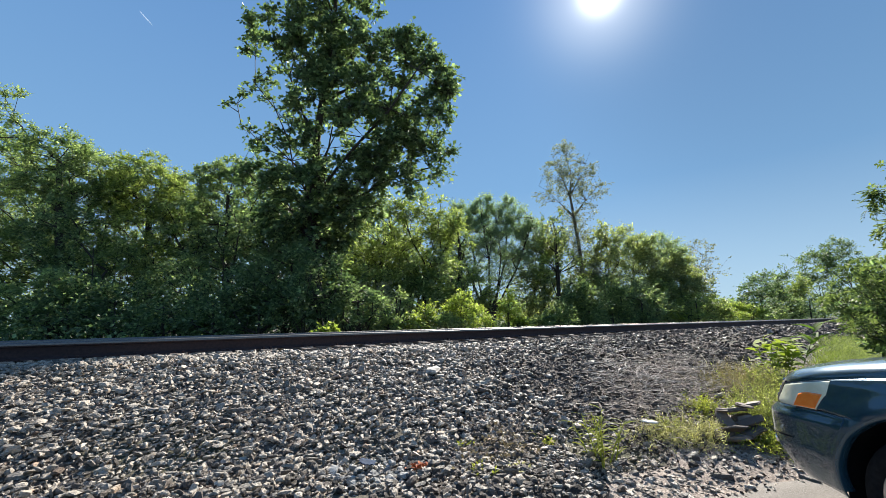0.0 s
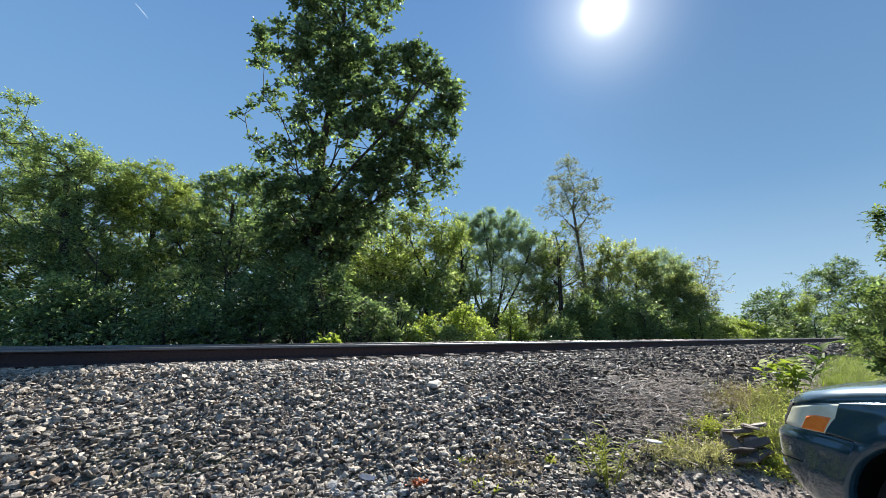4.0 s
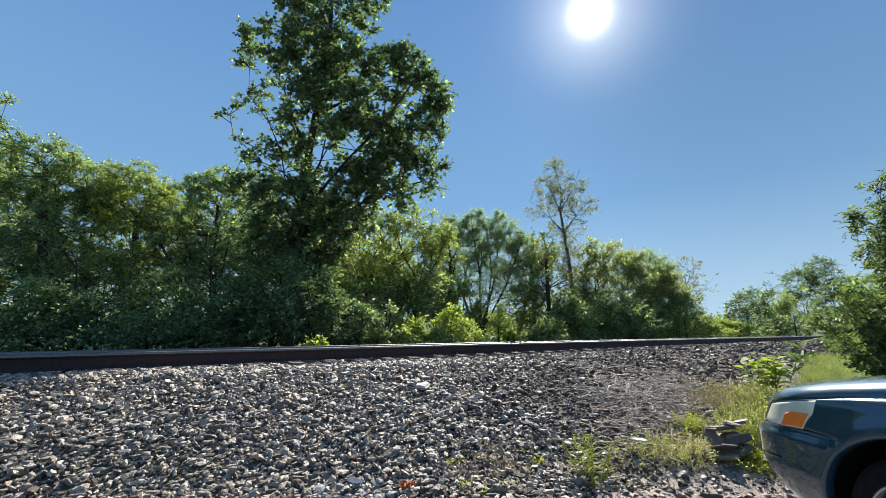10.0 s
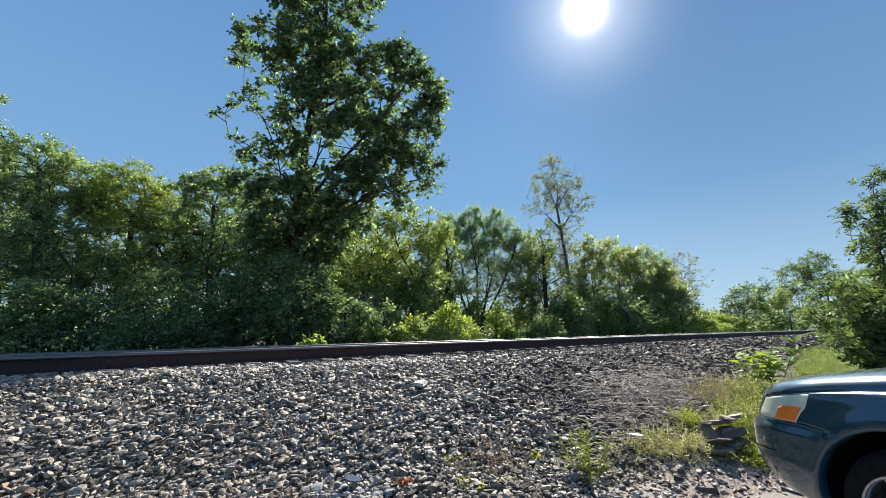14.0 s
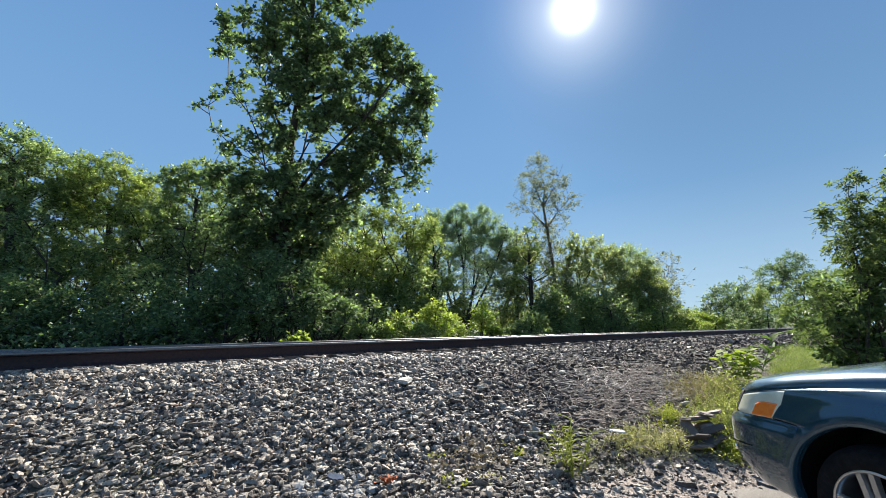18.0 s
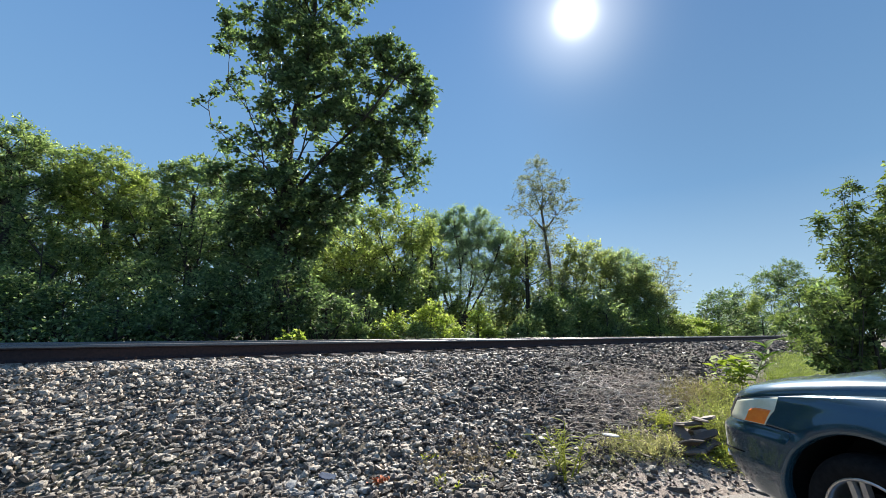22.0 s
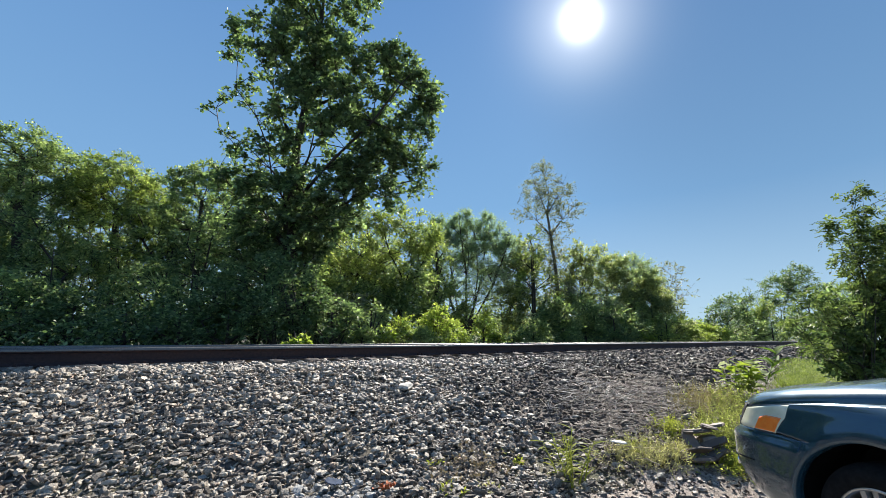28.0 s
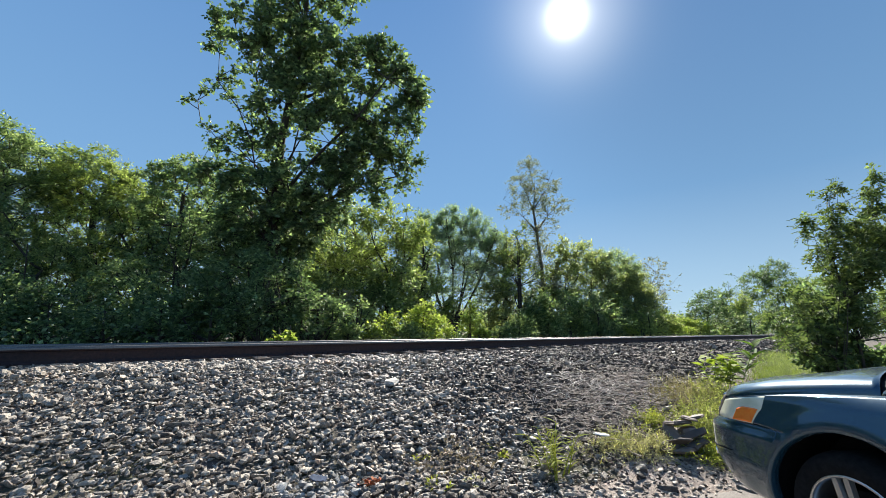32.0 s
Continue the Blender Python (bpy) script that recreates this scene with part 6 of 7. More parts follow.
def blades(rng, x, y, height, width, lean=0.35):
    """Grass blades as thin bent strips of two faces, standing on the ground."""
    n = len(x)
    z = ground_height(x, y)
    root = np.stack([x, y, z - 0.01], 1)
    ang = rng.uniform(0, 2 * np.pi, n)
    side = np.stack([np.cos(ang), np.sin(ang), np.zeros(n)], 1) * (width / 2)[:, None]
    way = np.stack([np.sin(ang), -np.cos(ang), np.zeros(n)], 1) * (rng.uniform(0.2, 1.0, n) * lean)[:, None] * height[:, None]
    mid = root + way * 0.3 + np.stack([np.zeros(n), np.zeros(n), height * 0.6], 1)
    tip = root + way + np.stack([np.zeros(n), np.zeros(n), height], 1)
    verts = np.stack([root - side, root + side, mid + side * 0.8, mid - side * 0.8, tip + side * 0.1, tip - side * 0.1], 1).reshape(-1, 3)
    k = np.arange(n)[:, None] * 6
    return verts, np.concatenate([k + [[0, 1, 2, 3]], k + [[3, 2, 4, 5]]])


def scatter(rng, n, x0, x1, y0, y1, fade=None):
    x, y = rng.uniform(x0, x1, n), rng.uniform(y0, y1, n)
    if fade is not None:
        keep = rng.uniform(size=n) < fade(x, y)
        x, y = x[keep], y[keep]
    return x, y


def build_grass():
    rng = np.random.default_rng(21)

    def verge(x, y):
        edge = np.clip(1.0 + 0.16 * (x - 5.2), 0.9, 2.3)
        return smooth_step(x, 5.2, 6.4) * (1 - smooth_step(y, edge, edge + 0.5))

    x, y = scatter(rng, 76000, 5.0, 15.0, -1.5, 3.2, verge)
    v, f = blades(rng, x, y, rng.uniform(0.05, 0.2, len(x)), rng.uniform(0.003, 0.008, len(x)), 1.7)
    ob = array_object("verge_grass", v, f, M_GRASS)
    tagged(ob, "long sunlit green grass on the verge", "grass", kind="stuff")

    def straw(x, y):
        d = np.hypot((x - 5.0) / 1.15, (y - 2.75) / 1.0)
        return np.clip(1.15 - d, 0, 1)

    # sprays of stalks from shared roots, arching out over the stones
    rx, ry = scatter(rng, 120, 3.6, 6.3, 1.7, 4.1, straw)
    per = rng.integers(3, 10, len(rx))
    x, y = np.repeat(rx, per) + rng.normal(0, 0.03, per.sum()), np.repeat(ry, per) + rng.normal(0, 0.03, per.sum())
    n = len(x)
    ang = np.repeat(rng.uniform(0, 6.28, len(rx)), per) + rng.normal(0, 1.0, n)
    ln, up = rng.uniform(0.03, 0.13, n), rng.uniform(0.0, 1.0, n) ** 1.6 * 0.07
    turn = rng.normal(0, 0.3, n)
    knots = [np.stack([x, y, ground_height(x, y) + rng.uniform(0.02, 0.05, n)], 1)]
    for k, rise in enumerate((1.0, 0.6, 0.1, -0.5, -0.9)):
        a = ang + turn * k + rng.normal(0, 0.3, n)
        knots.append(knots[-1] + np.stack([np.cos(a) * ln, np.sin(a) * ln, up * rise], 1))
        knots[-1][:, 2] = np.maximum(knots[-1][:, 2], ground_height(knots[-1][:, 0], knots[-1][:, 1]) + 0.03)
    r = rng.uniform(0.0016, 0.005, n) * np.where(rng.uniform(size=n) < 0.12, 1.7, 1.0)
    v, f = tubes(np.concatenate([np.c_[p, q, r * (1 - 0.15 * k), r * (0.85 - 0.15 * k)] for k, (p, q) in enumerate(zip(knots, knots[1:]))]), 6)
    ob = array_object("dry_stalks", v, f, M_STRAW, None, True)
    tagged(ob, "tangle of pale dry dead stalks on the dark bank", "dry stalks", kind="stuff")

    # last year's stems matted flat over the soil at the foot of the bank
    x, y = scatter(rng, 2500, 3.6, 6.7, 1.75, 3.7, matted)
    n = len(x)
    ang, ln = rng.normal(-0.5, 1.5, n), rng.uniform(0.025, 0.1, n)
    knots = [np.stack([x, y, ground_height(x, y) + rng.uniform(0.015, 0.06, n)], 1)]
    for rise in (0.5, 0.0, -0.5):
        ang = ang + rng.normal(0, 0.45, n)
        knots.append(knots[-1] + np.stack([np.cos(ang) * ln, np.sin(ang) * ln, rise * rng.uniform(0.0, 0.07, n)], 1))
        knots[-1][:, 2] = np.maximum(knots[-1][:, 2], ground_height(knots[-1][:, 0], knots[-1][:, 1]) + 0.015)
    r = rng.uniform(0.0014, 0.0048, n)
    v, f = tubes(np.concatenate([np.c_[p, q, r, 0.8 * r] for p, q in zip(knots, knots[1:])]), 4)
    ob = array_object("matted_stems", v, f, M_TWIG, None, True)
    tagged(ob, "mat of brown dead stems lying on the soil", "dead stems", kind="stuff")

    def dry(x, y):
        d = np.hypot((x - 5.9) / 0.8, (y - 1.95) / 0.45)
        return np.clip(1.2 - d, 0, 1)

    x, y = scatter(rng, 2400, 4.9, 7.0, 1.3, 2.6, dry)
    v, f = blades(rng, x, y, rng.uniform(0.06, 0.24, len(x)), rng.uniform(0.003, 0.006, len(x)), 1.6)
    ob = array_object("dry_grass", v, f, M_HAY)
    tagged(ob, "straw-coloured dry grass at the edge of the verge", "dry grass", kind="stuff")


build_grass()


def blade_leaf_bm(length, width, fold=0.15, droop=0.3, n=5):
    """One pointed leaf along +x with a fold along its midrib."""
    bm = bmesh.new()
    rows = []
    for i in range(n + 1):
        f = i / n
        w = width * math.sin(math.pi * min(1, f ** 0.8 * 0.97 + 0.03)) * 0.5
        z = -droop * length * f * f
        rows.append([bm.verts.new((length * f, s * w, z + abs(s) * w * fold)) for s in (-1, 0, 1)])
    for a, b in zip(rows, rows[1:]):
        for j in range(2):
            bm.faces.new((a[j], a[j + 1], b[j + 1], b[j]))
    return bm


def mesh_of(name, bm, mat, smooth=True):
    me = bpy.data.meshes.new(name)
    bm.to_mesh(me)
    bm.free()
    me.materials.append(mat)
    me.polygons.foreach_set("use_smooth", [smooth] * len(me.polygons))
    return me


def weed(name, x, y, height, n_leaves, length, width, mat, label, stems=1, seed=1, droop=0.35, spread_r=0.0, low=0.15):
    rng = np.random.default_rng(seed)
    thing = new(name)
    thing.matrix_basis = pose(x, y, float(ground_height(x, y)) - 0.01)
    tagged(thing, label, "weed")
    shapes = [mesh_of("leaf", blade_leaf_bm(length * s, width * s, 0.2, droop), mat) for s in (0.7, 0.85, 1.0)]
    for k in range(stems):
        ox, oy = (rng.normal(0, spread_r, 2) if stems > 1 else (0, 0))
        tip = np.array((ox + rng.normal(0, 0.12) * height, oy + rng.normal(0, 0.12) * height, height * rng.uniform(0.7, 1.0)))
        root = np.array((ox * 0.6, oy * 0.6, 0))
        mid = (root + tip) / 2 + rng.normal(0, 0.03, 3) * height
        v, f = tubes([(*root, *mid, 0.006, 0.005), (*mid, *tip, 0.005, 0.002)], 5)
        array_object("stem", v, f, mat, thing, True)
        for j in range(n_leaves):
            f = low + (1 - low) * (j + 0.5) / n_leaves
            p = root + (mid - root) * 2 * f if f < 0.5 else mid + (tip - mid) * (2 * f - 1)
            ob = new("leaf", shapes[int(rng.integers(3))])
            ob.parent = thing
            ob.matrix_basis = Matrix.LocRotScale(p, Euler((rng.normal(0, 0.3), -rng.uniform(0.1, 0.9), j * 2.4 + rng.normal(0, 0.3))), None)
    return thing


def compound_leaf(length, pairs, leaflet, droop):
    """Verts and quads of one feathery leaf: a bent stalk with paired leaflets and one at its tip."""
    verts, faces = [], []

    def leaflet_at(p, ang, size, dz):
        c, s = math.cos(ang), math.sin(ang)
        k = len(verts)
        w = size * 0.25
        for lx, ly, lz in ((0, 0, 0), (size * 0.4, w, 0.012), (size * 0.4, -w, 0.012), (size * 0.42, 0, -0.004), (size, 0, dz)):
            verts.append((p[0] + lx * c - ly * s, p[1] + lx * s + ly * c, p[2] + lz))
        faces.extend(((k, k + 3, k + 1, k + 1), (k, k + 2, k + 3, k + 3), (k + 1, k + 3, k + 4, k + 4), (k + 3, k + 2, k + 4, k + 4)))

    for i in range(pairs + 1):
        f = (i + 0.8) / (pairs + 0.8)
        p = (length * f, 0, -droop * length * f * f)
        if i == pairs:
            leaflet_at(p, 0, leaflet, -0.02)
        else:
            for sg in (1, -1):
                leaflet_at(p, sg * 1.05, leaflet * (0.8 + 0.3 * math.sin(math.pi * f)), -0.02)
    k = len(verts)
    for x, w in ((0, 0.003), (length * 0.5, 0.002), (length, 0.0012)):
        z = -droop * x * x / length
        verts.extend(((x, w, z), (x, -w, z)))
    faces.extend(((k, k + 2, k + 3, k + 1), (k + 2, k + 4, k + 5, k + 3)))
    return verts, [tuple(dict.fromkeys(f)) for f in faces]


def dress(thing, tips, mat, seed, per_tip, singles):
    """Feathery leaves at the tips of a bush or sapling; the first ones are objects of their own, the rest one crown."""
    rng = np.random.default_rng(seed)
    kinds, meshes = [], []
    for length, pairs, leaflet, droop in ((0.2, 3, 0.1, 0.5), (0.25, 4, 0.1, 0.65), (0.16, 2, 0.1, 0.3)):
        v, f = compound_leaf(length, pairs, leaflet, droop)
        kinds.append((np.array(v), f))
        me = bpy.data.meshes.new("leaf")
        me.from_pydata(v, [], f)
        me.materials.append(mat)
        meshes.append(me)
    all_v, all_f, made, start = [], [], 0, 0
    for i in np.argsort(tips[:, 1]):
        p = tips[i]
        out = math.atan2(p[1], p[0] - 0.2)
        for j in range(per_tip):
            m = Matrix.LocRotScale(p + rng.normal(0, 0.04, 3), Euler((rng.normal(0, 0.6), rng.normal(0.1, 0.5), out + rng.normal(0, 1.3))), Vector((1, 1, 1)) * rng.uniform(0.4, 0.7))
            k = int(rng.integers(3))
            if made < singles and j < 2:
                ob = new("leaf", meshes[k])
                ob.parent = thing
                ob.matrix_basis = m
                made += 1
            else:
                v, f = kinds[k]
                q = v @ np.array(m.to_3x3()).T + np.array(m.translation)
                all_v.append(q)
                all_f += [tuple(a + start for a in face) for face in f]
                start += len(q)
    tagged(mesh_object("crown", np.concatenate(all_v), all_f, mat, thing), kind="stuff")


dress(sapling, sapling_tips, M_LEAF_SAP, 71, 7, 285)
dress(verge_bush, verge_tips, M_LEAF_SAP, 72, 5, 200)
weed("tall_weed", 7.7, 1.83, 0.62, 16, 0.36, 0.12, M_WEED, "tall weed with a thick stalk and broad drooping leaves", seed=3)
weed("leafy_weed", 6.95, 1.92, 0.52, 11, 0.17, 0.1, M_WEED_BRIGHT, "bright green leafy weed clump on the verge", stems=9, seed=5, spread_r=0.13)
weed("willow_weed", 3.02, 2.04, 0.4, 15, 0.115, 0.017, M_WILLOW, "thin yellow-green weed growing out of the ballast", stems=9, seed=8, spread_r=0.1)


def clump(x, y, wide, high, n, leaf, mat, label, seed, narrow=0.4):
    """A low patch of upright sprigs with small leaves."""
    rng = np.random.default_rng(seed)
    thing = new("weed_clump")
    z = float(ground_height(x, y))
    thing.matrix_basis = pose(x, y, z)
    tagged(thing, label, "weed", group="weeds at the foot of the bank")
    per = 9
    k = max(6, n // per)
    q = rng.normal(size=(k, 3)) * [wide * 0.42, wide * 0.36, 0]
    fall = np.exp(-(q[:, 0] ** 2 + q[:, 1] ** 2) / (wide * wide * 0.6))
    q[:, 2] = ground_height(x + q[:, 0], y + q[:, 1]) - z - 0.005
    tall = high * (0.35 + 0.75 * fall) * rng.uniform(0.4, 1.25, k)
    ways = np.c_[q[:, 0] / wide * 0.8, q[:, 1] / wide * 0.8, np.ones(k)]
    vs, fs, stalks, start = [], [], [], 0
    for lo in range(0, k, 8):
        v, f, rows = sprays(rng, q[lo:lo + 8], ways[lo:lo + 8], np.full(len(q[lo:lo + 8]), per), float(tall[lo:lo + 8].mean()) * 1.1, leaf * 1.25, narrow, 0.12, 0.9, per)
        vs.append(v)
        fs.append(f + start)
        stalks.append(rows)
        start += len(v)
    v = np.concatenate(vs)
    v[:, 2] = np.maximum(v[:, 2], ground_height(x + v[:, 0], y + v[:, 1]) - z + 0.004)
    tagged(array_object("foliage", v, np.concatenate(fs), mat, thing), kind="stuff")
    rows = np.concatenate(stalks)
    rows[:, 6:] *= 0.4
    v, f = tubes(rows, 3)
    tagged(array_object("stem", v, f, mat, thing), kind="stuff")


for k, (cx, cy, cw, ch, cn, cl, cm) in enumerate((
        (3.76, 1.98, 0.22, 0.13, 900, 0.015, M_OLIVE), (3.9, 1.84, 0.28, 0.18, 2000, 0.016, M_OLIVE), (4.1, 1.7, 0.22, 0.17, 1500, 0.016, M_OLIVE), (4.02, 1.98, 0.2, 0.12, 600, 0.016, M_YELLOW),
        (4.6, 1.93, 0.17, 0.18, 1000, 0.02, M_YELLOW), (4.28, 1.68, 0.14, 0.14, 600, 0.018, M_OLIVE), (4.36, 1.36, 0.2, 0.13, 900, 0.02, M_YELLOW), (4.5, 1.24, 0.24, 0.15, 1100, 0.02, M_YELLOW),
        (4.8, 1.5, 0.26, 0.24, 1500, 0.018, M_VERGE), (5.15, 1.6, 0.34, 0.24, 1700, 0.02, M_VERGE), (5.6, 1.6, 0.4, 0.22, 1200, 0.024, M_VERGE), (5.5, 2.05, 0.3, 0.13, 700, 0.02, M_HAY),
        (5.95, 2.12, 0.34, 0.17, 800, 0.022, M_HAY), (6.1, 1.75, 0.4, 0.3, 1300, 0.026, M_VERGE), (3.5, 2.1, 0.14, 0.08, 160, 0.016, M_OLIVE),
        (4.22, 1.62, 0.16, 0.13, 500, 0.018, M_YELLOW), (4.46, 1.3, 0.22, 0.16, 900, 0.02, M_YELLOW), (4.72, 1.64, 0.2, 0.2, 900, 0.02, M_VERGE), (2.06, 2.42, 0.16, 0.06, 60, 0.035, M_YELLOW), (2.31, 2.87, 0.1, 0.06, 40, 0.03, M_YELLOW), (2.92, 2.47, 0.14, 0.07, 60, 0.032, M_YELLOW), (2.4, 2.3, 0.14, 0.05, 40, 0.03, M_OLIVE))):
    clump(cx, cy, cw, ch, cn, cl, cm, "low yellow-green weeds with small leaves", 300 + k)


def flat_stone(name, at, size, turn, mat, label, category, seed, tilt=(0, 0)):
    """A broken slab: an uneven many-cornered plate with chipped upper edges."""
    rng = random.Random(seed)
    bm = bmesh.new()
    n = rng.choice((7, 8, 9))
    lx, ly, lz = size
    angles = sorted(2 * math.pi * (i + rng.uniform(-0.32, 0.32)) / n for i in range(n))
    reach = [rng.uniform(0.68, 1.2) for _ in range(n)]
    rims = []
    for z, k in ((-0.5, 0.9), (-0.1, 1.02), (0.15, 0.93), (0.5, 0.88)):
        rims.append([bm.verts.new((math.cos(a) * lx / 2 * r * k, math.sin(a) * ly / 2 * r * k, z * lz + rng.uniform(-0.18, 0.18) * lz)) for a, r in zip(angles, reach)])
    for a, b in zip(rims, rims[1:]):
        for i in range(n):
            bm.faces.new((a[i], a[(i + 1) % n], b[(i + 1) % n], b[i]))
    bm.faces.new(rims[0][::-1])
    bm.faces.new(rims[-1])
    bmesh.ops.triangulate(bm, faces=[f for f in bm.faces if len(f.verts) > 4])
    ob = part(name, bm, mat, None, label)
    ob.matrix_basis = pose(*at, tilt[0], tilt[1], turn)
    return tagged(ob, category=category)


def build_slabs():
    rng = random.Random(9)
    gz = lambda x, y: float(ground_height(x, y))
    spots = ((4.3, 1.46, 0.02, 0.4, 0.28, 0.05, 20, -6, 5), (4.42, 1.42, 0.05, 0.34, 0.22, 0.045, 65, -20, 12), (4.22, 1.54, 0.05, 0.3, 0.18, 0.04, -25, 12, -18),
             (4.5, 1.58, 0.09, 0.34, 0.26, 0.08, -20, 8, -10), (4.54, 1.5, 0.14, 0.28, 0.2, 0.06, 40, -12, 9), (4.36, 1.56, 0.13, 0.3, 0.14, 0.035, 60, -30, -38), (4.44, 1.42, 0.13, 0.32, 0.12, 0.035, 130, -46, 22),
             (4.5, 1.56, 0.205, 0.42, 0.26, 0.04, 12, -7, 6), (4.62, 1.5, 0.235, 0.32, 0.2, 0.035, 30, 9, 4), (4.68, 1.45, 0.25, 0.26, 0.15, 0.03, -25, -10, -9), (4.08, 1.7, 0.03, 0.22, 0.12, 0.04, 80, 16, 8), (4.24, 1.46, 0.1, 0.28, 0.08, 0.03, 105, 46, 14))
    for k, (x, y, dz, lx, ly, lz, turn, rx, ry) in enumerate(spots):
        flat_stone("stone_slab", (x - 0.05, y + 0.06, gz(4.35, 1.58) + dz), (lx * 0.82, ly * 0.86, lz * 0.72), turn, M_SLAB, "broken flat brownish stone slab in a small pile", "stone slab", 40 + k, (rx, ry))["group"] = "slabs in the pile"
    flat_stone("pale_stone", (2.88, 4.1, gz(2.88, 4.1) + 0.05), (0.22, 0.17, 0.045), 70, M_PALE, "pale tan stone lying on the grey ballast", "stone", 77, (-8, -6))
    flat_stone("litter", (3.74, 2.02, gz(3.74, 2.02) + 0.13), (0.17, 0.045, 0.012), -35, M_LITTER, "strip of white litter among the weeds", "litter", 78, (10, 8))


build_slabs()


def build_litter():
    """Dead leaves, red leaf scraps and a blue rag lying on the stones."""
    rng = np.random.default_rng(83)
    gz = lambda x, y: float(ground_height(x, y))
    n = 300
    x, y = rng.normal(2.5, 0.22, n), rng.normal(2.6, 0.15, n)
    v, f = leaves(rng, np.stack([x, y, ground_height(x, y) + rng.uniform(0.045, 0.075, n)], 1), 0.036, droop=0.0)
    ob = array_object("dead_leaves", v, f, M_BROWN)
    tagged(ob, "scatter of brown dead leaves on the ballast", "dead leaves", kind="stuff")
    n = 420
    x, y = rng.uniform(3.2, 4.9, n), rng.uniform(1.15, 2.1, n)
    v, f = leaves(rng, np.stack([x, y, ground_height(x, y) + rng.uniform(0.025, 0.05, n)], 1), 0.034, droop=0.0)
    ob = array_object("bark_scraps", v, f, M_BARKY)
    tagged(ob, "dark brown bark and leaf scraps on the dirt", "bark scraps", kind="stuff")
    n = 16
    q = np.stack([rng.normal(1.72, 0.035, n), rng.normal(2.64, 0.03, n), np.zeros(n)], 1)
    q[:, 2] = ground_height(q[:, 0], q[:, 1]) + rng.uniform(0.055, 0.085, n)
    v, f = leaves(rng, q, 0.05, droop=0.0)
    tagged(array_object("red_leaves", v, f, M_TERRA), "small heap of orange-red dead leaves on the stones", "dead leaves")
    bm = bmesh.new()
    k = 9
    grid = [[bm.verts.new((i * 0.018 - 0.07, j * 0.014 - 0.055, 0.016 * noise.noise((i * 0.6, j * 0.7, 4)) + 0.012 * noise.noise((i * 1.7, j * 1.5, 9)))) for j in range(k)] for i in range(k)]
    for i in range(k - 1):
        for j in range(k - 1):
            if (i - 3.5) ** 2 + (j - 3.5) ** 2 < 17:
                bm.faces.new((grid[i][j], grid[i + 1][j], grid[i + 1][j + 1], grid[i][j + 1]))
    bmesh.ops.delete(bm, geom=[w for w in bm.verts if not w.link_faces], context="VERTS")
    rag = panel_like("rag", bm, M_BLUE)
    rag.matrix_basis = pose(1.46, 2.94, gz(1.46, 2.94) + 0.075, 12, 6, 30)
    tagged(rag, "crumpled dark blue rag lying on the ballast", "rag")


def panel_like(name, bm, mat):
    ob = part(name, bm, mat, None, "", True)
    m = ob.modifiers.new("thickness", "SOLIDIFY")
    m.thickness = 0.004
    return ob


build_litter()

# ---------------------------------------------------------------- the parked car
# its own space: x ahead from the front axle, y to its left, z up from the ground
HALF, NOSE, TAIL, WHEEL_R, ARCH_R = 0.93, 1.128, -3.78, 0.338, 0.436
DEEP, CORNER, CAR_SCALE = 0.684, 1.108, 0.957
BASE = 2.68
ARCH_X = -0.036  # the wheel openings reach a little behind the axles


def plan(u):
    """The outline seen from above: u from 0 (middle of the nose) along the left side; gives x, y."""
    corner = CORNER
    if u < corner:
        a = (u / corner) * math.pi / 2
        e = 2 / 2.9
        return NOSE - DEEP * (1 - math.cos(a) ** e), HALF * math.sin(a) ** e
    return NOSE - DEEP - (u - corner), HALF


def inset(z, u):
    """How far the skin stands in from the outline at a height: bumper proud, then the lamp band, then the shoulder."""
    front = max(0.0, 1 - u / 1.35)
    k = 0.0
    if z < 0.5:
        k += ((0.5 - z) / 0.25) ** 1.7 * (0.035 + 0.24 * front)
    if z > 0.645:
        s = min(1.0, (z - 0.645) / 0.05)
        k += (0.016 + 0.05 * front) * s * s * (3 - 2 * s)
    if z > 0.72:
        k += max(0.0, z - 0.72) * 0.26 + front * max(0.0, z - 0.72) * 0.25
    if z > 0.86:
        k += ((z - 0.86) / 0.14) ** 2.2 * 0.11
    return k


def flare(x, z):
    """The soft swelling of the sides round the wheel openings."""
    d = min(math.hypot(x - ARCH_X, z - WHEEL_R), math.hypot(x - ARCH_X + BASE, z - WHEEL_R)) - ARCH_R
    return 0.02 * math.exp(-(max(0.0, d) / 0.07) ** 2)


def skin(u, z):
    x, y = plan(u)
    x2, y2 = plan(u + 0.01)
    t = Vector((x2 - x, y2 - y, 0)).normalized()
    nrm = Vector((t.y, -t.x, 0))
    if nrm.y < 0 or (u < 0.05 and nrm.x < 0):
        nrm = -nrm
    k = inset(z, u) - flare(x, z)
    return Vector((x, max(0.0, y), z)) - nrm * k


def lamp_low(u):
    """The lower edge of the lamp, and on behind it the top of the bumper."""
    return 0.7 + 0.016 * min(1.0, max(0.0, (u - 0.76) / 0.33)) - 0.08 * max(0.0, u - 1.09)


def fold_z(u):
    """The height of the shoulder line, falling towards the nose."""
    d = plan(u)[0] + 0.3
    return 0.977 - 0.075 * max(d, 0.0) - 0.06 * max(d, 0.0) ** 2


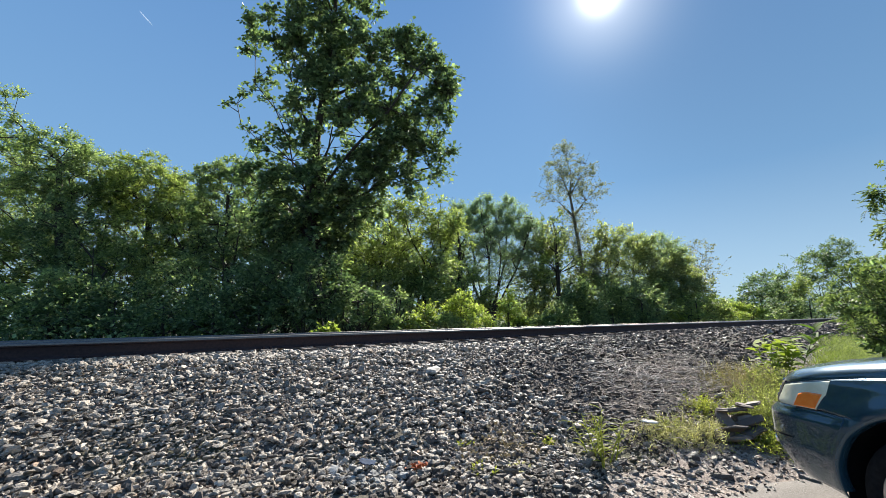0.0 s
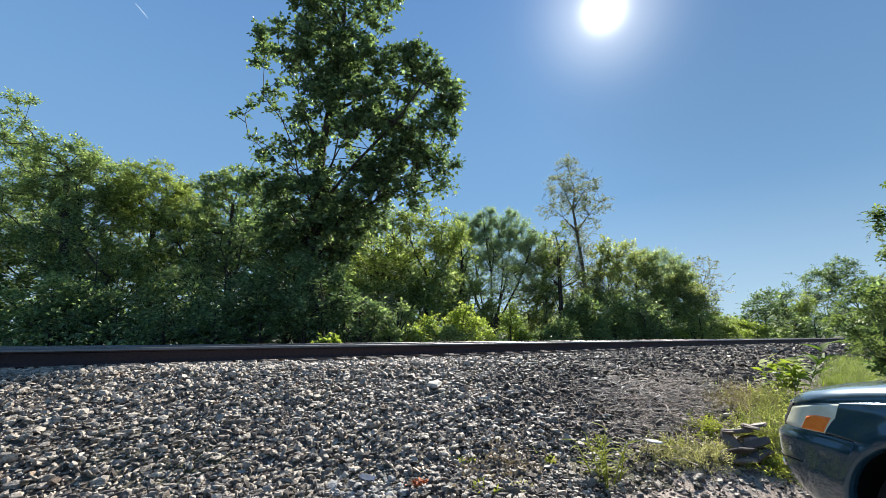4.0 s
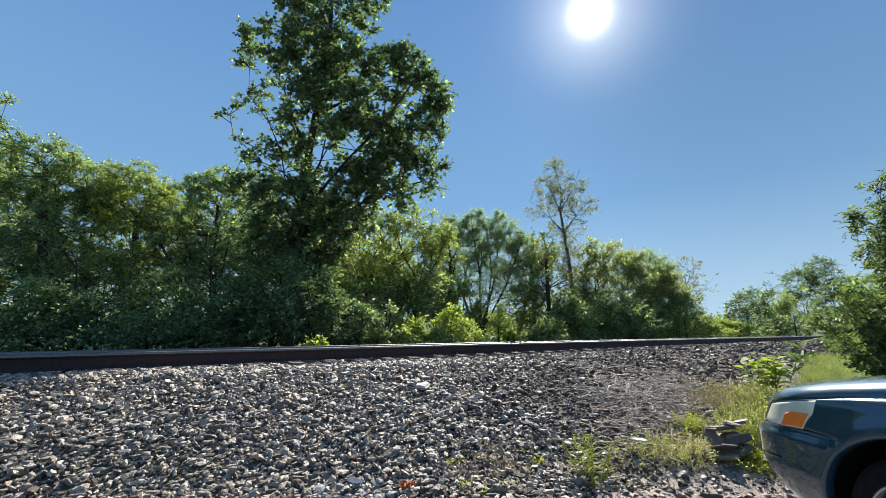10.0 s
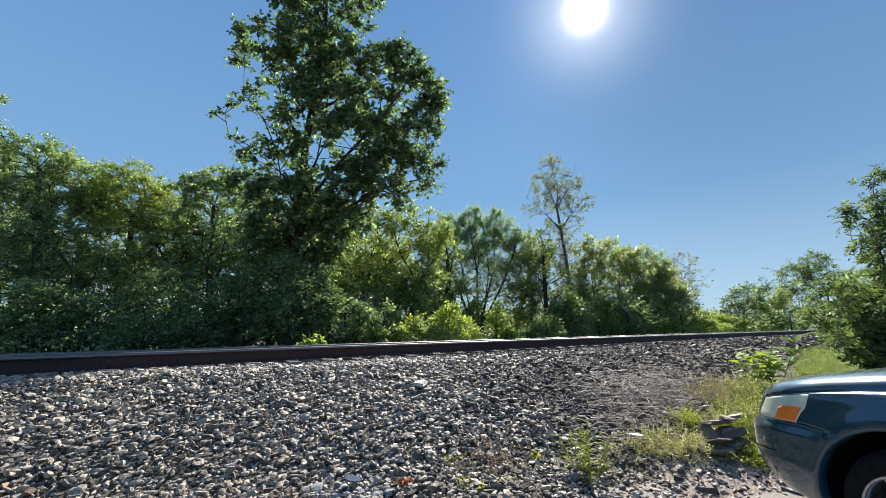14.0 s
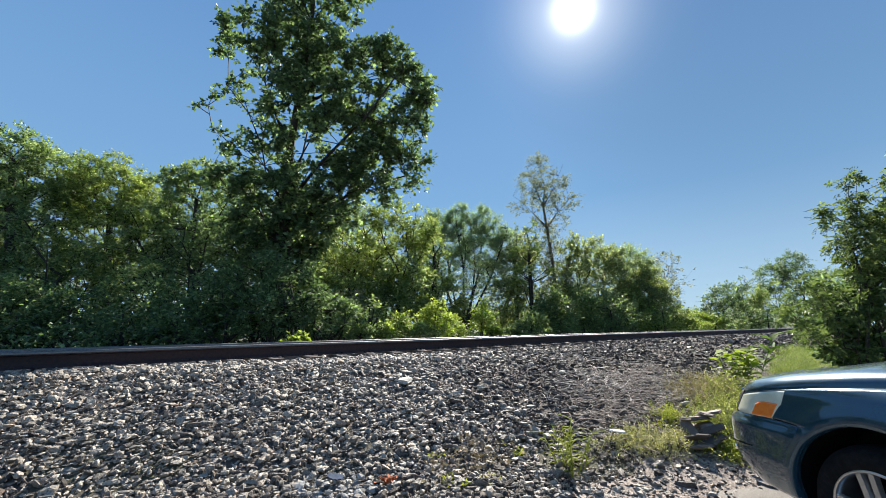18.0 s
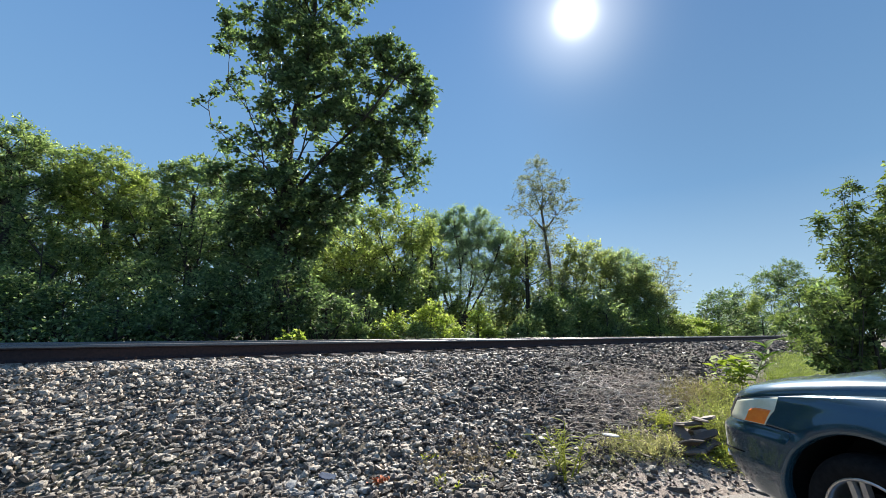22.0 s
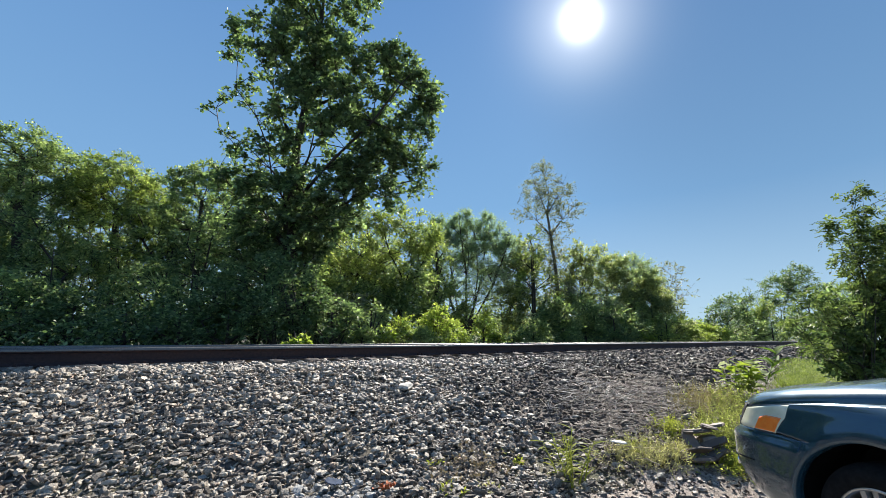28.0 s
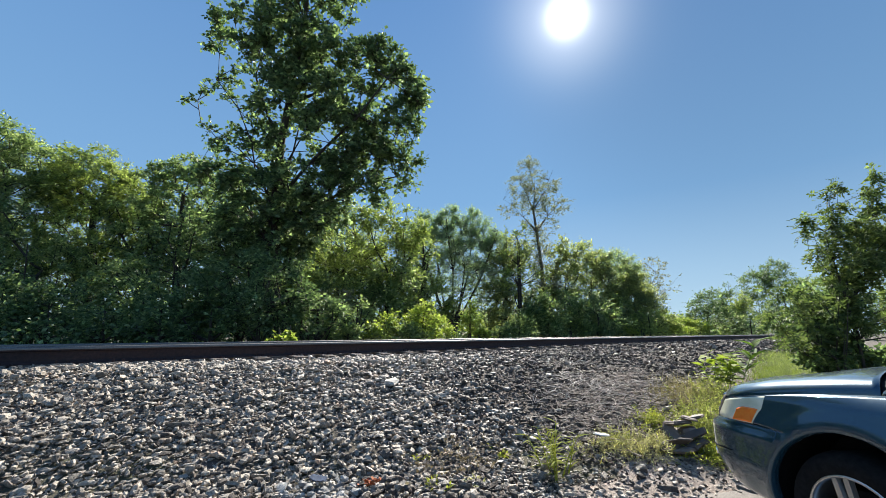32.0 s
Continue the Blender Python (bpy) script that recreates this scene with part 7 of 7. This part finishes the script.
def patch_bm(u0, u1, z0, z1, nu, nz, side=1, arch=(), zf0=None, zf1=None, lean=(0.0, 0.0)):
    """A piece of the skin between two places along the outline and two heights, with round wheel openings.
    Its ends may lean back towards the top."""
    bm = bmesh.new()
    grid = []
    # a narrow column at either end keeps the pressed edges crisp
    steps = sorted([i / nu for i in range(nu + 1)] + ([0.08 / nu, 1 - 0.08 / nu] if nu > 9 else []))
    for fr in steps:
        row = []
        for j in range(nz + 1):
            u = u0 + (u1 - u0) * fr + (lean[0] + (lean[1] - lean[0]) * fr) * j / nz
            lo, hi = (zf0(u) if zf0 else z0), (zf1(u) if zf1 else z1)
            p = skin(u, lo + (hi - lo) * j / nz)
            row.append(bm.verts.new((p.x, p.y * side, p.z)))
        grid.append(row)
    for i in range(len(steps) - 1):
        for j in range(nz):
            c = (grid[i][j].co + grid[i + 1][j + 1].co) / 2
            if any((c.x - ax) ** 2 + (c.z - WHEEL_R) ** 2 < ARCH_R ** 2 for ax in arch):
                continue
            bm.faces.new((grid[i][j], grid[i + 1][j], grid[i + 1][j + 1], grid[i][j + 1]))
    for ax in arch:
        for v in bm.verts:
            d = Vector((v.co.x - ax, 0, v.co.z - WHEEL_R))
            if 0 < d.length < ARCH_R:
                d *= ARCH_R / d.length
                v.co.x, v.co.z = ax + d.x, WHEEL_R + d.z
    bmesh.ops.delete(bm, geom=[v for v in bm.verts if not v.link_faces], context="VERTS")
    return bm


def panel(name, bm, mat, parent, label="", thick=0.006):
    ob = part(name, bm, mat, parent, label, True)
    m = ob.modifiers.new("thickness", "SOLIDIFY")
    m.thickness, m.offset = thick, 0
    return ob


def lathe_bm(profile, n):
    bm = bmesh.new()
    rings = []
    for i in range(n):
        a = 2 * math.pi * i / n
        rings.append([bm.verts.new((math.cos(a) * r, y, math.sin(a) * r)) for r, y in profile])
    for i in range(n):
        a, b = rings[i], rings[(i + 1) % n]
        for j in range(len(profile) - 1):
            bm.faces.new((a[j], a[j + 1], b[j + 1], b[j]))
    return bm


def build_wheel(car, x, side):
    """Wheel on the left (side 1) or the right (-1); its face looks outward."""
    wheel = new("wheel")
    wheel.parent = car
    wheel.matrix_basis = pose(x, side * 0.885, WHEEL_R, 0, 0, 0 if side > 0 else 180)
    R = WHEEL_R
    tyre = [(0.222, 0.0), (0.236, 0.012), (0.268, 0.018), (0.304, 0.01), (0.322, -0.012), (0.332, -0.03), (R, -0.06), (R, -0.16), (0.332, -0.2), (0.318, -0.225), (0.27, -0.24), (0.222, -0.22)]
    part("tyre", lathe_bm(tyre, 56), M_RUBBER, wheel, smooth=True)
    rim = [(0.228, 0.002), (0.222, 0.008), (0.212, 0.004), (0.206, -0.03), (0.198, -0.1), (0.198, -0.2)]
    part("rim", lathe_bm(rim, 56), M_ALLOY, wheel, "machined alloy rim lip", smooth=True)
    for k in range(5):
        for s in (-1, 1):
            bm = bmesh.new()
            w0, w1, off = 0.021, 0.018, 0.03 * s
            rows = [(0.05, 0.0, w0, 0.012), (0.12, -0.008, 0.019, 0.012), (0.21, -0.015, w1, 0.014)]
            rings = []
            for r, y, w, t in rows:
                o = off * (0.75 + 1.1 * r)
                rings.append([bm.verts.new((o + a * w, y + b * t, r)) for a, b in ((-0.7, 1), (0.7, 1), (1, -1), (-1, -1))])
            for a, b in zip(rings, rings[1:]):
                for i in range(4):
                    bm.faces.new((a[i], a[(i + 1) % 4], b[(i + 1) % 4], b[i]))
            part("spoke", bm, M_ALLOY, wheel, m=Matrix.Rotation(2 * math.pi * k / 5 + 0.25, 4, "Y"))
    part("hub_cap", lathe_bm([(0.0, 0.018), (0.03, 0.016), (0.052, 0.006), (0.065, -0.012), (0.065, -0.03)], 24), M_ALLOY, wheel, smooth=True)
    part("brake_disc", lathe_bm([(0.0, -0.09), (0.15, -0.09), (0.15, -0.11), (0.0, -0.11)], 32), M_BLACK, wheel, "dark brake disc behind the spokes")
    return wheel


def build_car():
    car = new("parked_car")
    heading = 58.0
    car.matrix_basis = pose(CAR_AT[0], CAR_AT[1], 0.026 + float(ground_height(CAR_AT[0], CAR_AT[1])), 0, 0, heading) @ Matrix.Scale(CAR_SCALE, 4)
    tagged(car, "teal-blue metallic sport utility vehicle parked nose to the track", "car")
    arches = (ARCH_X, ARCH_X - BASE)
    u_of = lambda x: CORNER + (NOSE - DEEP) - x
    u_lamp, u_fend = 0.76, 1.092
    for s, nm in ((1, "left"), (-1, "right")):
        belt = lambda u: max(lamp_low(u), 0.665) + 0.003
        bm = patch_bm(u_fend, u_of(-0.62), 0.68, 0.9, 70, 18, s, arches, zf0=belt, zf1=fold_z, lean=(0.032, 0.0))
        lower = patch_bm(u_of(0.33), u_of(-0.62), 0.3, 0.67, 60, 24, s, arches, zf1=belt)
        me = bpy.data.meshes.new("half")
        lower.to_mesh(me)
        lower.free()
        bm.from_mesh(me)
        bpy.data.meshes.remove(me)
        bmesh.ops.remove_doubles(bm, verts=bm.verts[:], dist=0.0012)
        panel("fender", bm, M_PAINT, car)
        panel("door", patch_bm(u_of(-0.625), u_of(-1.55), 0.33, 1.0, 12, 14, s, zf1=lambda u: 1.0), M_PAINT, car)
        panel("door", patch_bm(u_of(-1.555), u_of(-2.4), 0.33, 1.0, 12, 14, s, arches, zf1=lambda u: 1.0), M_PAINT, car)
        panel("rear_fender", patch_bm(u_of(-2.405), u_of(TAIL + 0.12), 0.33, 1.0, 54, 30, s, arches, zf1=lambda u: 1.0), M_PAINT, car)
        lens_top = lambda u: fold_z(u) - 0.006
        panel("lamp_brow", patch_bm(u_lamp + 0.06, u_fend + 0.032, 0.85, 0.9, 18, 2, s, zf0=lambda u: lens_top(u) + 0.002, zf1=fold_z), M_PAINT, car)
        lamp = panel("headlight", patch_bm(u_lamp, u_fend - 0.0006, 0.7, 0.885, 30, 12, s, zf0=lamp_low, zf1=lens_top, lean=(0.06, 0.0312)), M_LENS, car, "hazy clear headlight lens with amber corner")
        low_in = lambda u: lamp_low(u) + 0.004
        bm = patch_bm(u_fend - 0.11, u_fend - 0.003, 0.7, 0.8, 18, 8, s, zf0=low_in, zf1=lambda u: lamp_low(u) + 0.05 + 0.04 * min(1.0, max(0.0, (u - u_fend + 0.11) / 0.06)) ** 0.6, lean=(0.02, 0.0145))
        for v in bm.verts:
            v.co += Vector((0.002, 0.004 * s, 0))
        panel("indicator", bm, M_AMBER, lamp, "amber turn signal in the lamp's corner", 0.004)
        for v in arches:
            bm = bmesh.new()
            ring = []
            n = 36
            for i in range(n + 1):
                a = math.pi * (-0.02 + 1.04 * i / n)
                cx, cz = v + math.cos(a) * ARCH_R, WHEEL_R + math.sin(a) * ARCH_R
                p = skin(u_of(min(cx, 0.5)), max(cz, 0.3)).y if cx < 0.15 else skin(u_of(0.15) - (cx - 0.15), max(cz, 0.3)).y
                ring.append([bm.verts.new((v + math.cos(a) * r, y * s, WHEEL_R + math.sin(a) * r)) for r, y in ((ARCH_R + 0.05, p - 0.003), (ARCH_R + 0.02, p + 0.003), (ARCH_R - 0.004, p + 0.002), (ARCH_R - 0.006, p - 0.05), (ARCH_R + 0.02, p - 0.06), (ARCH_R + 0.03, p - 0.45))])
            for a, b in zip(ring, ring[1:]):
                for j in range(3):
                    bm.faces.new((a[j], a[j + 1], b[j + 1], b[j]))
            part("arch_lip", bm, M_PAINT, car, smooth=True)
            bm = lathe_bm([(ARCH_R - 0.004, 0.0), (ARCH_R + 0.02, -0.03), (ARCH_R + 0.02, -0.36), (0.02, -0.38)], 40)
            part("wheel_well", bm, M_BLACK, car, "black wheel housing", m=Matrix.Translation((v, s * 0.9, WHEEL_R)) @ Matrix.Rotation(0 if s > 0 else math.pi, 4, "Z"))
            build_wheel(car, v - ARCH_X, s)
        mirror = bmesh.new()
        bmesh.ops.create_uvsphere(mirror, u_segments=14, v_segments=10, radius=0.5)
        part("mirror", mirror, M_PAINT, car, smooth=True, m=Matrix.Translation((-0.78, s * 1.03, 1.08)) @ Matrix.Diagonal((0.16, 0.22, 0.17, 1)))
        part("mirror_arm", box_bm(-0.82, -0.74, min(s * 0.86, s * 0.98), max(s * 0.86, s * 0.98), 1.02, 1.06, 0.01), M_BLACK, car)
        # side glass and pillars
        for x0, x1 in ((-0.72, -1.52), (-1.6, -2.38), (-2.5, -3.3)):
            bm = bmesh.new()
            quad = [(x0, 0.86, 1.03), (x1, 0.86, 1.03), (x1 + 0.02, 0.7, 1.55), (x0 - (0.6 if x0 > -1 else 0.02), 0.7, 1.55)]
            bm.faces.new([bm.verts.new((a, b * s, c)) for a, b, c in quad])
            panel("side_window", bm, M_GLASS, car, "dark tinted side window")
    # nose: bumper in one piece round both corners
    bm = bmesh.new()
    for s in (1, -1):
        one = patch_bm(0.0, u_of(0.335), 0.2, 0.674, 44, 24, s, (ARCH_X,), zf0=lambda u: 0.27 + 0.1 * max(0.0, 1 - u / 1.2) ** 0.7, zf1=lambda u: lamp_low(u) - 0.003)
        me = bpy.data.meshes.new("half")
        one.to_mesh(me)
        one.free()
        bm.from_mesh(me)
        bpy.data.meshes.remove(me)
    bmesh.ops.remove_doubles(bm, verts=bm.verts[:], dist=0.002)
    bumper = panel("front_bumper", bm, M_PAINT, car, "painted bumper with a dark lower lip")
    for s in (1, -1):
        bm = patch_bm(0.1, 0.98, 0.53, 0.536, 24, 1, s, zf0=lambda u: 0.5 + 0.06 * max(0.0, u - 0.6), zf1=lambda u: 0.507 + 0.06 * max(0.0, u - 0.6))
        for v in bm.verts:
            v.co += Vector((0.003, 0.004 * s, 0))
        panel("bumper_groove", bm, M_BLACK, bumper, "narrow dark groove", 0.004)
        bm = patch_bm(0.02, 0.8, 0.3, 0.4, 20, 4, s, zf0=lambda u: 0.25 + 0.1 * max(0.0, 1 - u / 1.2) ** 0.7, zf1=lambda u: 0.29 + 0.1 * max(0.0, 1 - u / 1.2) ** 0.7)
        for v in bm.verts:
            v.co += Vector((-0.004, -0.002 * s, -0.006))
        panel("lower_lip", bm, M_BLACK, bumper, "black plastic lower lip", 0.006)
        bm = lathe_bm([(0.0, 0.0), (0.027, 0.003), (0.03, 0.006), (0.03, -0.03)], 18)
        p = skin(0.66, 0.46)
        part("fog_lamp", bm, M_CHROME, bumper, "small round fog lamp", m=Matrix.Translation((p.x, p.y * s, p.z)) @ Matrix.Rotation(radians(-90 + 40 * s), 4, "Z"))
    # the black runs on beside the lamps, in place of body paint in shadow
    grille = panel("grille", patch_bm(0.0, u_lamp - 0.006, 0.69, 0.86, 18, 8, 1, zf1=lambda u: min(0.86, fold_z(u) + 0.02), lean=(0.0, 0.06)), M_BLACK, car, "black grille between the lamps, its ends standing for shaded paint")
    panel("grille", patch_bm(0.0, u_lamp - 0.006, 0.69, 0.86, 18, 8, -1, zf1=lambda u: min(0.86, fold_z(u) + 0.02), lean=(0.0, 0.06)), M_BLACK, car, "black grille between the lamps, its ends standing for shaded paint")
    for z in (0.72, 0.77, 0.82):
        for s in (1, -1):
            bm = patch_bm(0.0, 0.58, z, z + 0.016, 10, 1, s)
            for v in bm.verts:
                v.co.x += 0.012
            panel("grille_bar", bm, M_CHROME, grille, "chrome grille bar")
    # bonnet: crowned sheet from the shoulder lines to the middle
    bm = bmesh.new()
    rows = []
    nu, ny = 40, 24
    for i in range(nu + 1):
        u = 0.35 + (u_of(-0.14) - 0.35) * i / nu
        pu = skin(u, fold_z(u))
        row = []
        for j in range(ny + 1):
            f = 1 - 2 * j / ny
            x = pu.x + (1 - abs(f) ** 2.4) * max(0.0, (NOSE - 0.115 - pu.x)) * max(0.0, 1 - i / (nu * 0.42))
            x += 0.26 * (1 - f * f) * max(0.0, i / nu - 0.55) / 0.45
            crown = (0.058 * (1 - abs(f) ** 18) + (0.1 - 0.035 * i / nu) * (1 - f * f)) * min(1.0, 0.5 + i / (nu * 0.2))
            row.append(bm.verts.new((x, pu.y * f, pu.z + crown)))
        rows.append(row)
    for a, b in zip(rows, rows[1:]):
        for j in range(ny):
            bm.faces.new((a[j], a[j + 1], b[j + 1], b[j]))
    # the front edge rolls down over the grille
    lip = [rows[0]] + [[bm.verts.new((v.co.x + dx, v.co.y * 1.01, v.co.z - dz)) for v in rows[0]] for dx, dz in ((0.014, 0.012), (0.022, 0.035), (0.02, 0.075))]
    for a, b in zip(lip, lip[1:]):
        for j in range(ny):
            bm.faces.new((b[j], b[j + 1], a[j + 1], a[j]))
    rear_edge = [v.co.copy() for v in rows[-1]]
    bonnet = panel("bonnet", bm, M_PAINT, car, "sunlit curved bonnet")
    bm = bmesh.new()
    strips = [[bm.verts.new((p.x + dx, p.y * (1 - 0.02 * k), p.z + dz)) for p in rear_edge] for k, (dx, dz) in enumerate(((0.03, -0.03), (-0.004, -0.022), (-0.02, -0.012), (-0.2, -0.004), (-0.44, 0.0)))]
    for a, b in zip(strips, strips[1:]):
        for j in range(len(a) - 1):
            bm.faces.new((a[j], a[j + 1], b[j + 1], b[j]))
    for s in (1, -1):
        side = bmesh.new()
        rows = []
        for i in range(15):
            p = skin(u_of(-0.145 - 0.475 * i / 14), fold_z(u_of(-0.145 - 0.475 * i / 14)))
            rows.append([side.verts.new((p.x, (p.y - dy) * s, p.z + dz)) for dy, dz in ((0.0, 0.0), (0.012, 0.018), (0.04, 0.03), (0.16, 0.038), (0.3, 0.02))])
        for a, b in zip(rows, rows[1:]):
            for j in range(4):
                side.faces.new((a[j], a[j + 1], b[j + 1], b[j]))
        panel("fender_top", side, M_PAINT, car)
    cowl = panel("cowl", bm, M_BLACK, car, "black plastic cowl under the windscreen")
    for j in range(9):
        y = -0.6 + 0.15 * j
        part("cowl_slat", box_bm(-0.3, -0.12, y - 0.04, y + 0.04, 1.03 + 0.07 * (1 - (y / 0.75) ** 2) - 0.045, 1.03 + 0.07 * (1 - (y / 0.75) ** 2) - 0.03, 0.004), M_BLACK, cowl)
    for y in (-0.35, 0.35):
        part("washer_nozzle", box_bm(0.1, 0.13, y - 0.015, y + 0.015, 1.02, 1.05, 0.005), M_BLACK, bonnet)
    for y0, y1 in ((0.66, 0.02), (-0.05, -0.68)):
        v, f = tubes([(-0.18, y0, 1.02, -0.26, (y0 + y1) / 2, 1.07, 0.011, 0.009), (-0.26, (y0 + y1) / 2, 1.07, -0.3, y1, 1.09, 0.009, 0.007)], 6)
        array_object("wiper", v, f, M_BLACK, car)
    # cabin
    bm = bmesh.new()
    bm.faces.new([bm.verts.new(c) for c in ((-0.5, 0.76, 1.0), (-0.5, -0.76, 1.0), (-1.3, -0.64, 1.62), (-1.3, 0.64, 1.62))])
    panel("windscreen", bm, M_GLASS, car, "raked windscreen")
    bm = bmesh.new()
    bm.faces.new([bm.verts.new(c) for c in ((-3.72, 0.72, 1.05), (-3.72, -0.72, 1.05), (-3.5, -0.64, 1.58), (-3.5, 0.64, 1.58))])
    panel("rear_window", bm, M_GLASS, car)
    bm = bmesh.new()
    rows = []
    for i in range(13):
        x = -1.26 - 2.28 * i / 12
        rows.append([bm.verts.new((x, f * 0.72, 1.585 + 0.12 * (1 - abs(f) ** 3) * math.sin(math.pi * (0.2 + 0.7 * i / 12)) + 0.03)) for f in (-1, -0.8, -0.4, 0, 0.4, 0.8, 1)])
    for a, b in zip(rows, rows[1:]):
        for j in range(6):
            bm.faces.new((a[j], a[j + 1], b[j + 1], b[j]))
    panel("roof", bm, M_PAINT, car, thick=0.02)
    for s in (1, -1):
        v, f = tubes([(-0.38, s * 0.79, 0.97, -1.32, s * 0.67, 1.62, 0.035, 0.03), (-1.56, s * 0.86, 1.0, -1.57, s * 0.7, 1.6, 0.035, 0.03), (-2.44, s * 0.86, 1.0, -2.44, s * 0.7, 1.6, 0.04, 0.035), (-3.7, s * 0.8, 1.0, -3.46, s * 0.68, 1.6, 0.07, 0.05)], 6)
        array_object("pillar", v, f, M_PAINT, car)
        part("tail_lamp", box_bm(TAIL + 0.02, TAIL + 0.1, s * 0.8 - 0.09, s * 0.8 + 0.09, 0.75, 1.2, 0.02), M_AMBER, car)
    part("tailgate", box_bm(TAIL + 0.03, TAIL + 0.1, -0.72, 0.72, 0.6, 1.05, 0.03), M_PAINT, car)
    part("rear_bumper", box_bm(TAIL - 0.04, TAIL + 0.2, -0.9, 0.9, 0.32, 0.62, 0.05), M_PAINT, car)
    part("underbody", box_bm(TAIL + 0.3, 0.75, -0.5, 0.5, 0.22, 0.55, 0.05), M_BLACK, car, "dark underside and engine bay")
    part("interior", box_bm(-3.4, -0.5, -0.7, 0.7, 0.5, 0.95, 0.05), M_BLACK, car, "dark seats and floor")
    return car


# the middle of the front axle
CAR_AT = (3.592, -0.146)
build_car()

# ---------------------------------------------------------------- a bird that crosses the sky, and a scrap of contrail


def build_bird():
    bird = new("bird")
    tagged(bird, "dark grackle-like bird in flapping flight", "bird")
    prof = [(0.0, 0.17), (0.012, 0.15), (0.022, 0.12), (0.03, 0.1), (0.045, 0.05), (0.05, 0.0), (0.04, -0.07), (0.02, -0.12), (0.0, -0.14)]
    bm = lathe_bm(prof, 12)
    part("body", bm, M_FEATHER, bird, smooth=True)
    bm = bmesh.new()
    bm.faces.new([bm.verts.new(c) for c in ((-0.015, -0.11, 0), (0.015, -0.11, 0), (0.045, -0.27, -0.01), (0.0, -0.285, 0.005), (-0.045, -0.27, -0.01))])
    panel("tail", bm, M_FEATHER, bird)
    wings = []
    for s in (1, -1):
        bm = bmesh.new()
        lead = [(0.0, 0.06), (0.09, 0.085), (0.17, 0.06), (0.24, 0.0)]
        back = [(0.0, -0.06), (0.09, -0.06), (0.16, -0.055), (0.225, -0.06)]
        a = [bm.verts.new((x * s, y, 0.012 * math.sin(x * 9))) for x, y in lead]
        b = [bm.verts.new((x * s, y, 0.006 * math.sin(x * 9))) for x, y in back]
        for i in range(3):
            bm.faces.new((a[i], a[i + 1], b[i + 1], b[i]))
        wings.append((s, panel("wing", bm, M_FEATHER, bird, "", 0.006)))
    for ob in (*bird.children,):
        ob.data.transform(Matrix.Scale(0.82, 4))
    return bird, wings


bird, wings = build_bird()


def build_contrail():
    c = Vector((0, 0, 0)) + SKY_STREAK * 3000
    along = Vector((0.0221, 0.0102, -0.0145)).normalized() * 42
    side = along.cross(SKY_STREAK).normalized() * 3.0
    rows = []
    for i in range(9):
        f = i / 8 - 0.5
        w = side * (1 - (2 * f) ** 2) ** 0.5
        rows.append((c + along * 2 * f - w, c + along * 2 * f + SKY_STREAK * 2, c + along * 2 * f + w))
    verts = [tuple(p) for r in rows for p in r]
    faces = []
    for i in range(8):
        for j in range(2):
            faces.append((i * 3 + j, i * 3 + j + 1, i * 3 + j + 4, i * 3 + j + 3))
    ob = mesh_object("contrail", verts, faces, M_CONTRAIL)
    tagged(ob, "short faint white contrail in the blue sky", "contrail", kind="structure")
    return ob, along.normalized()


SKY_STREAK = Vector((-0.0268, 0.8376, 0.5457)).normalized()
contrail, streak_way = build_contrail()


def motions():
    """The bird passes from behind the sapling to the tall tree."""
    a, b = BIRD_A, BIRD_B
    v = (b - a) / (30.1 - 29.0)
    turn = math.degrees(math.atan2(v.y, v.x)) - 90
    rows = []
    for t in (0.0, 28.0, 29.0, 29.4, 30.1, 31.0, 32.0):
        p = a + v * (t - 29.0)
        dip = -0.34 if 29.2 < t < 29.6 else 0.0
        rows.append((t, pose(p.x, p.y, p.z + dip, 0, 0, turn)))
    walk(bird, rows)
    beats = ((0, 10), (28.9, 0), (29.0, -5), (29.1, 35), (29.2, -5), (29.3, 55), (29.4, 62), (29.5, 55), (29.6, 0), (29.7, -8), (29.8, 30), (29.9, 20), (30.0, 60), (30.1, 0), (30.3, 50), (30.5, 0), (32, 0))
    # the contrail draws on behind its aircraft
    walk(contrail, [(t, Matrix.Translation(streak_way * (-25.0 * t))) for t in (0.0, 8.0, 16.0, 24.0, 32.0)])
    for s, w in wings:
        walk(w, [(t, pose(0.02 * s, 0.01, 0.02, 0, -deg * s, 0)) for t, deg in beats])


BIRD_A, BIRD_B = Vector((21.3, 2.43, 6.03)), Vector((9.01, 10.08, 5.83))
motions()
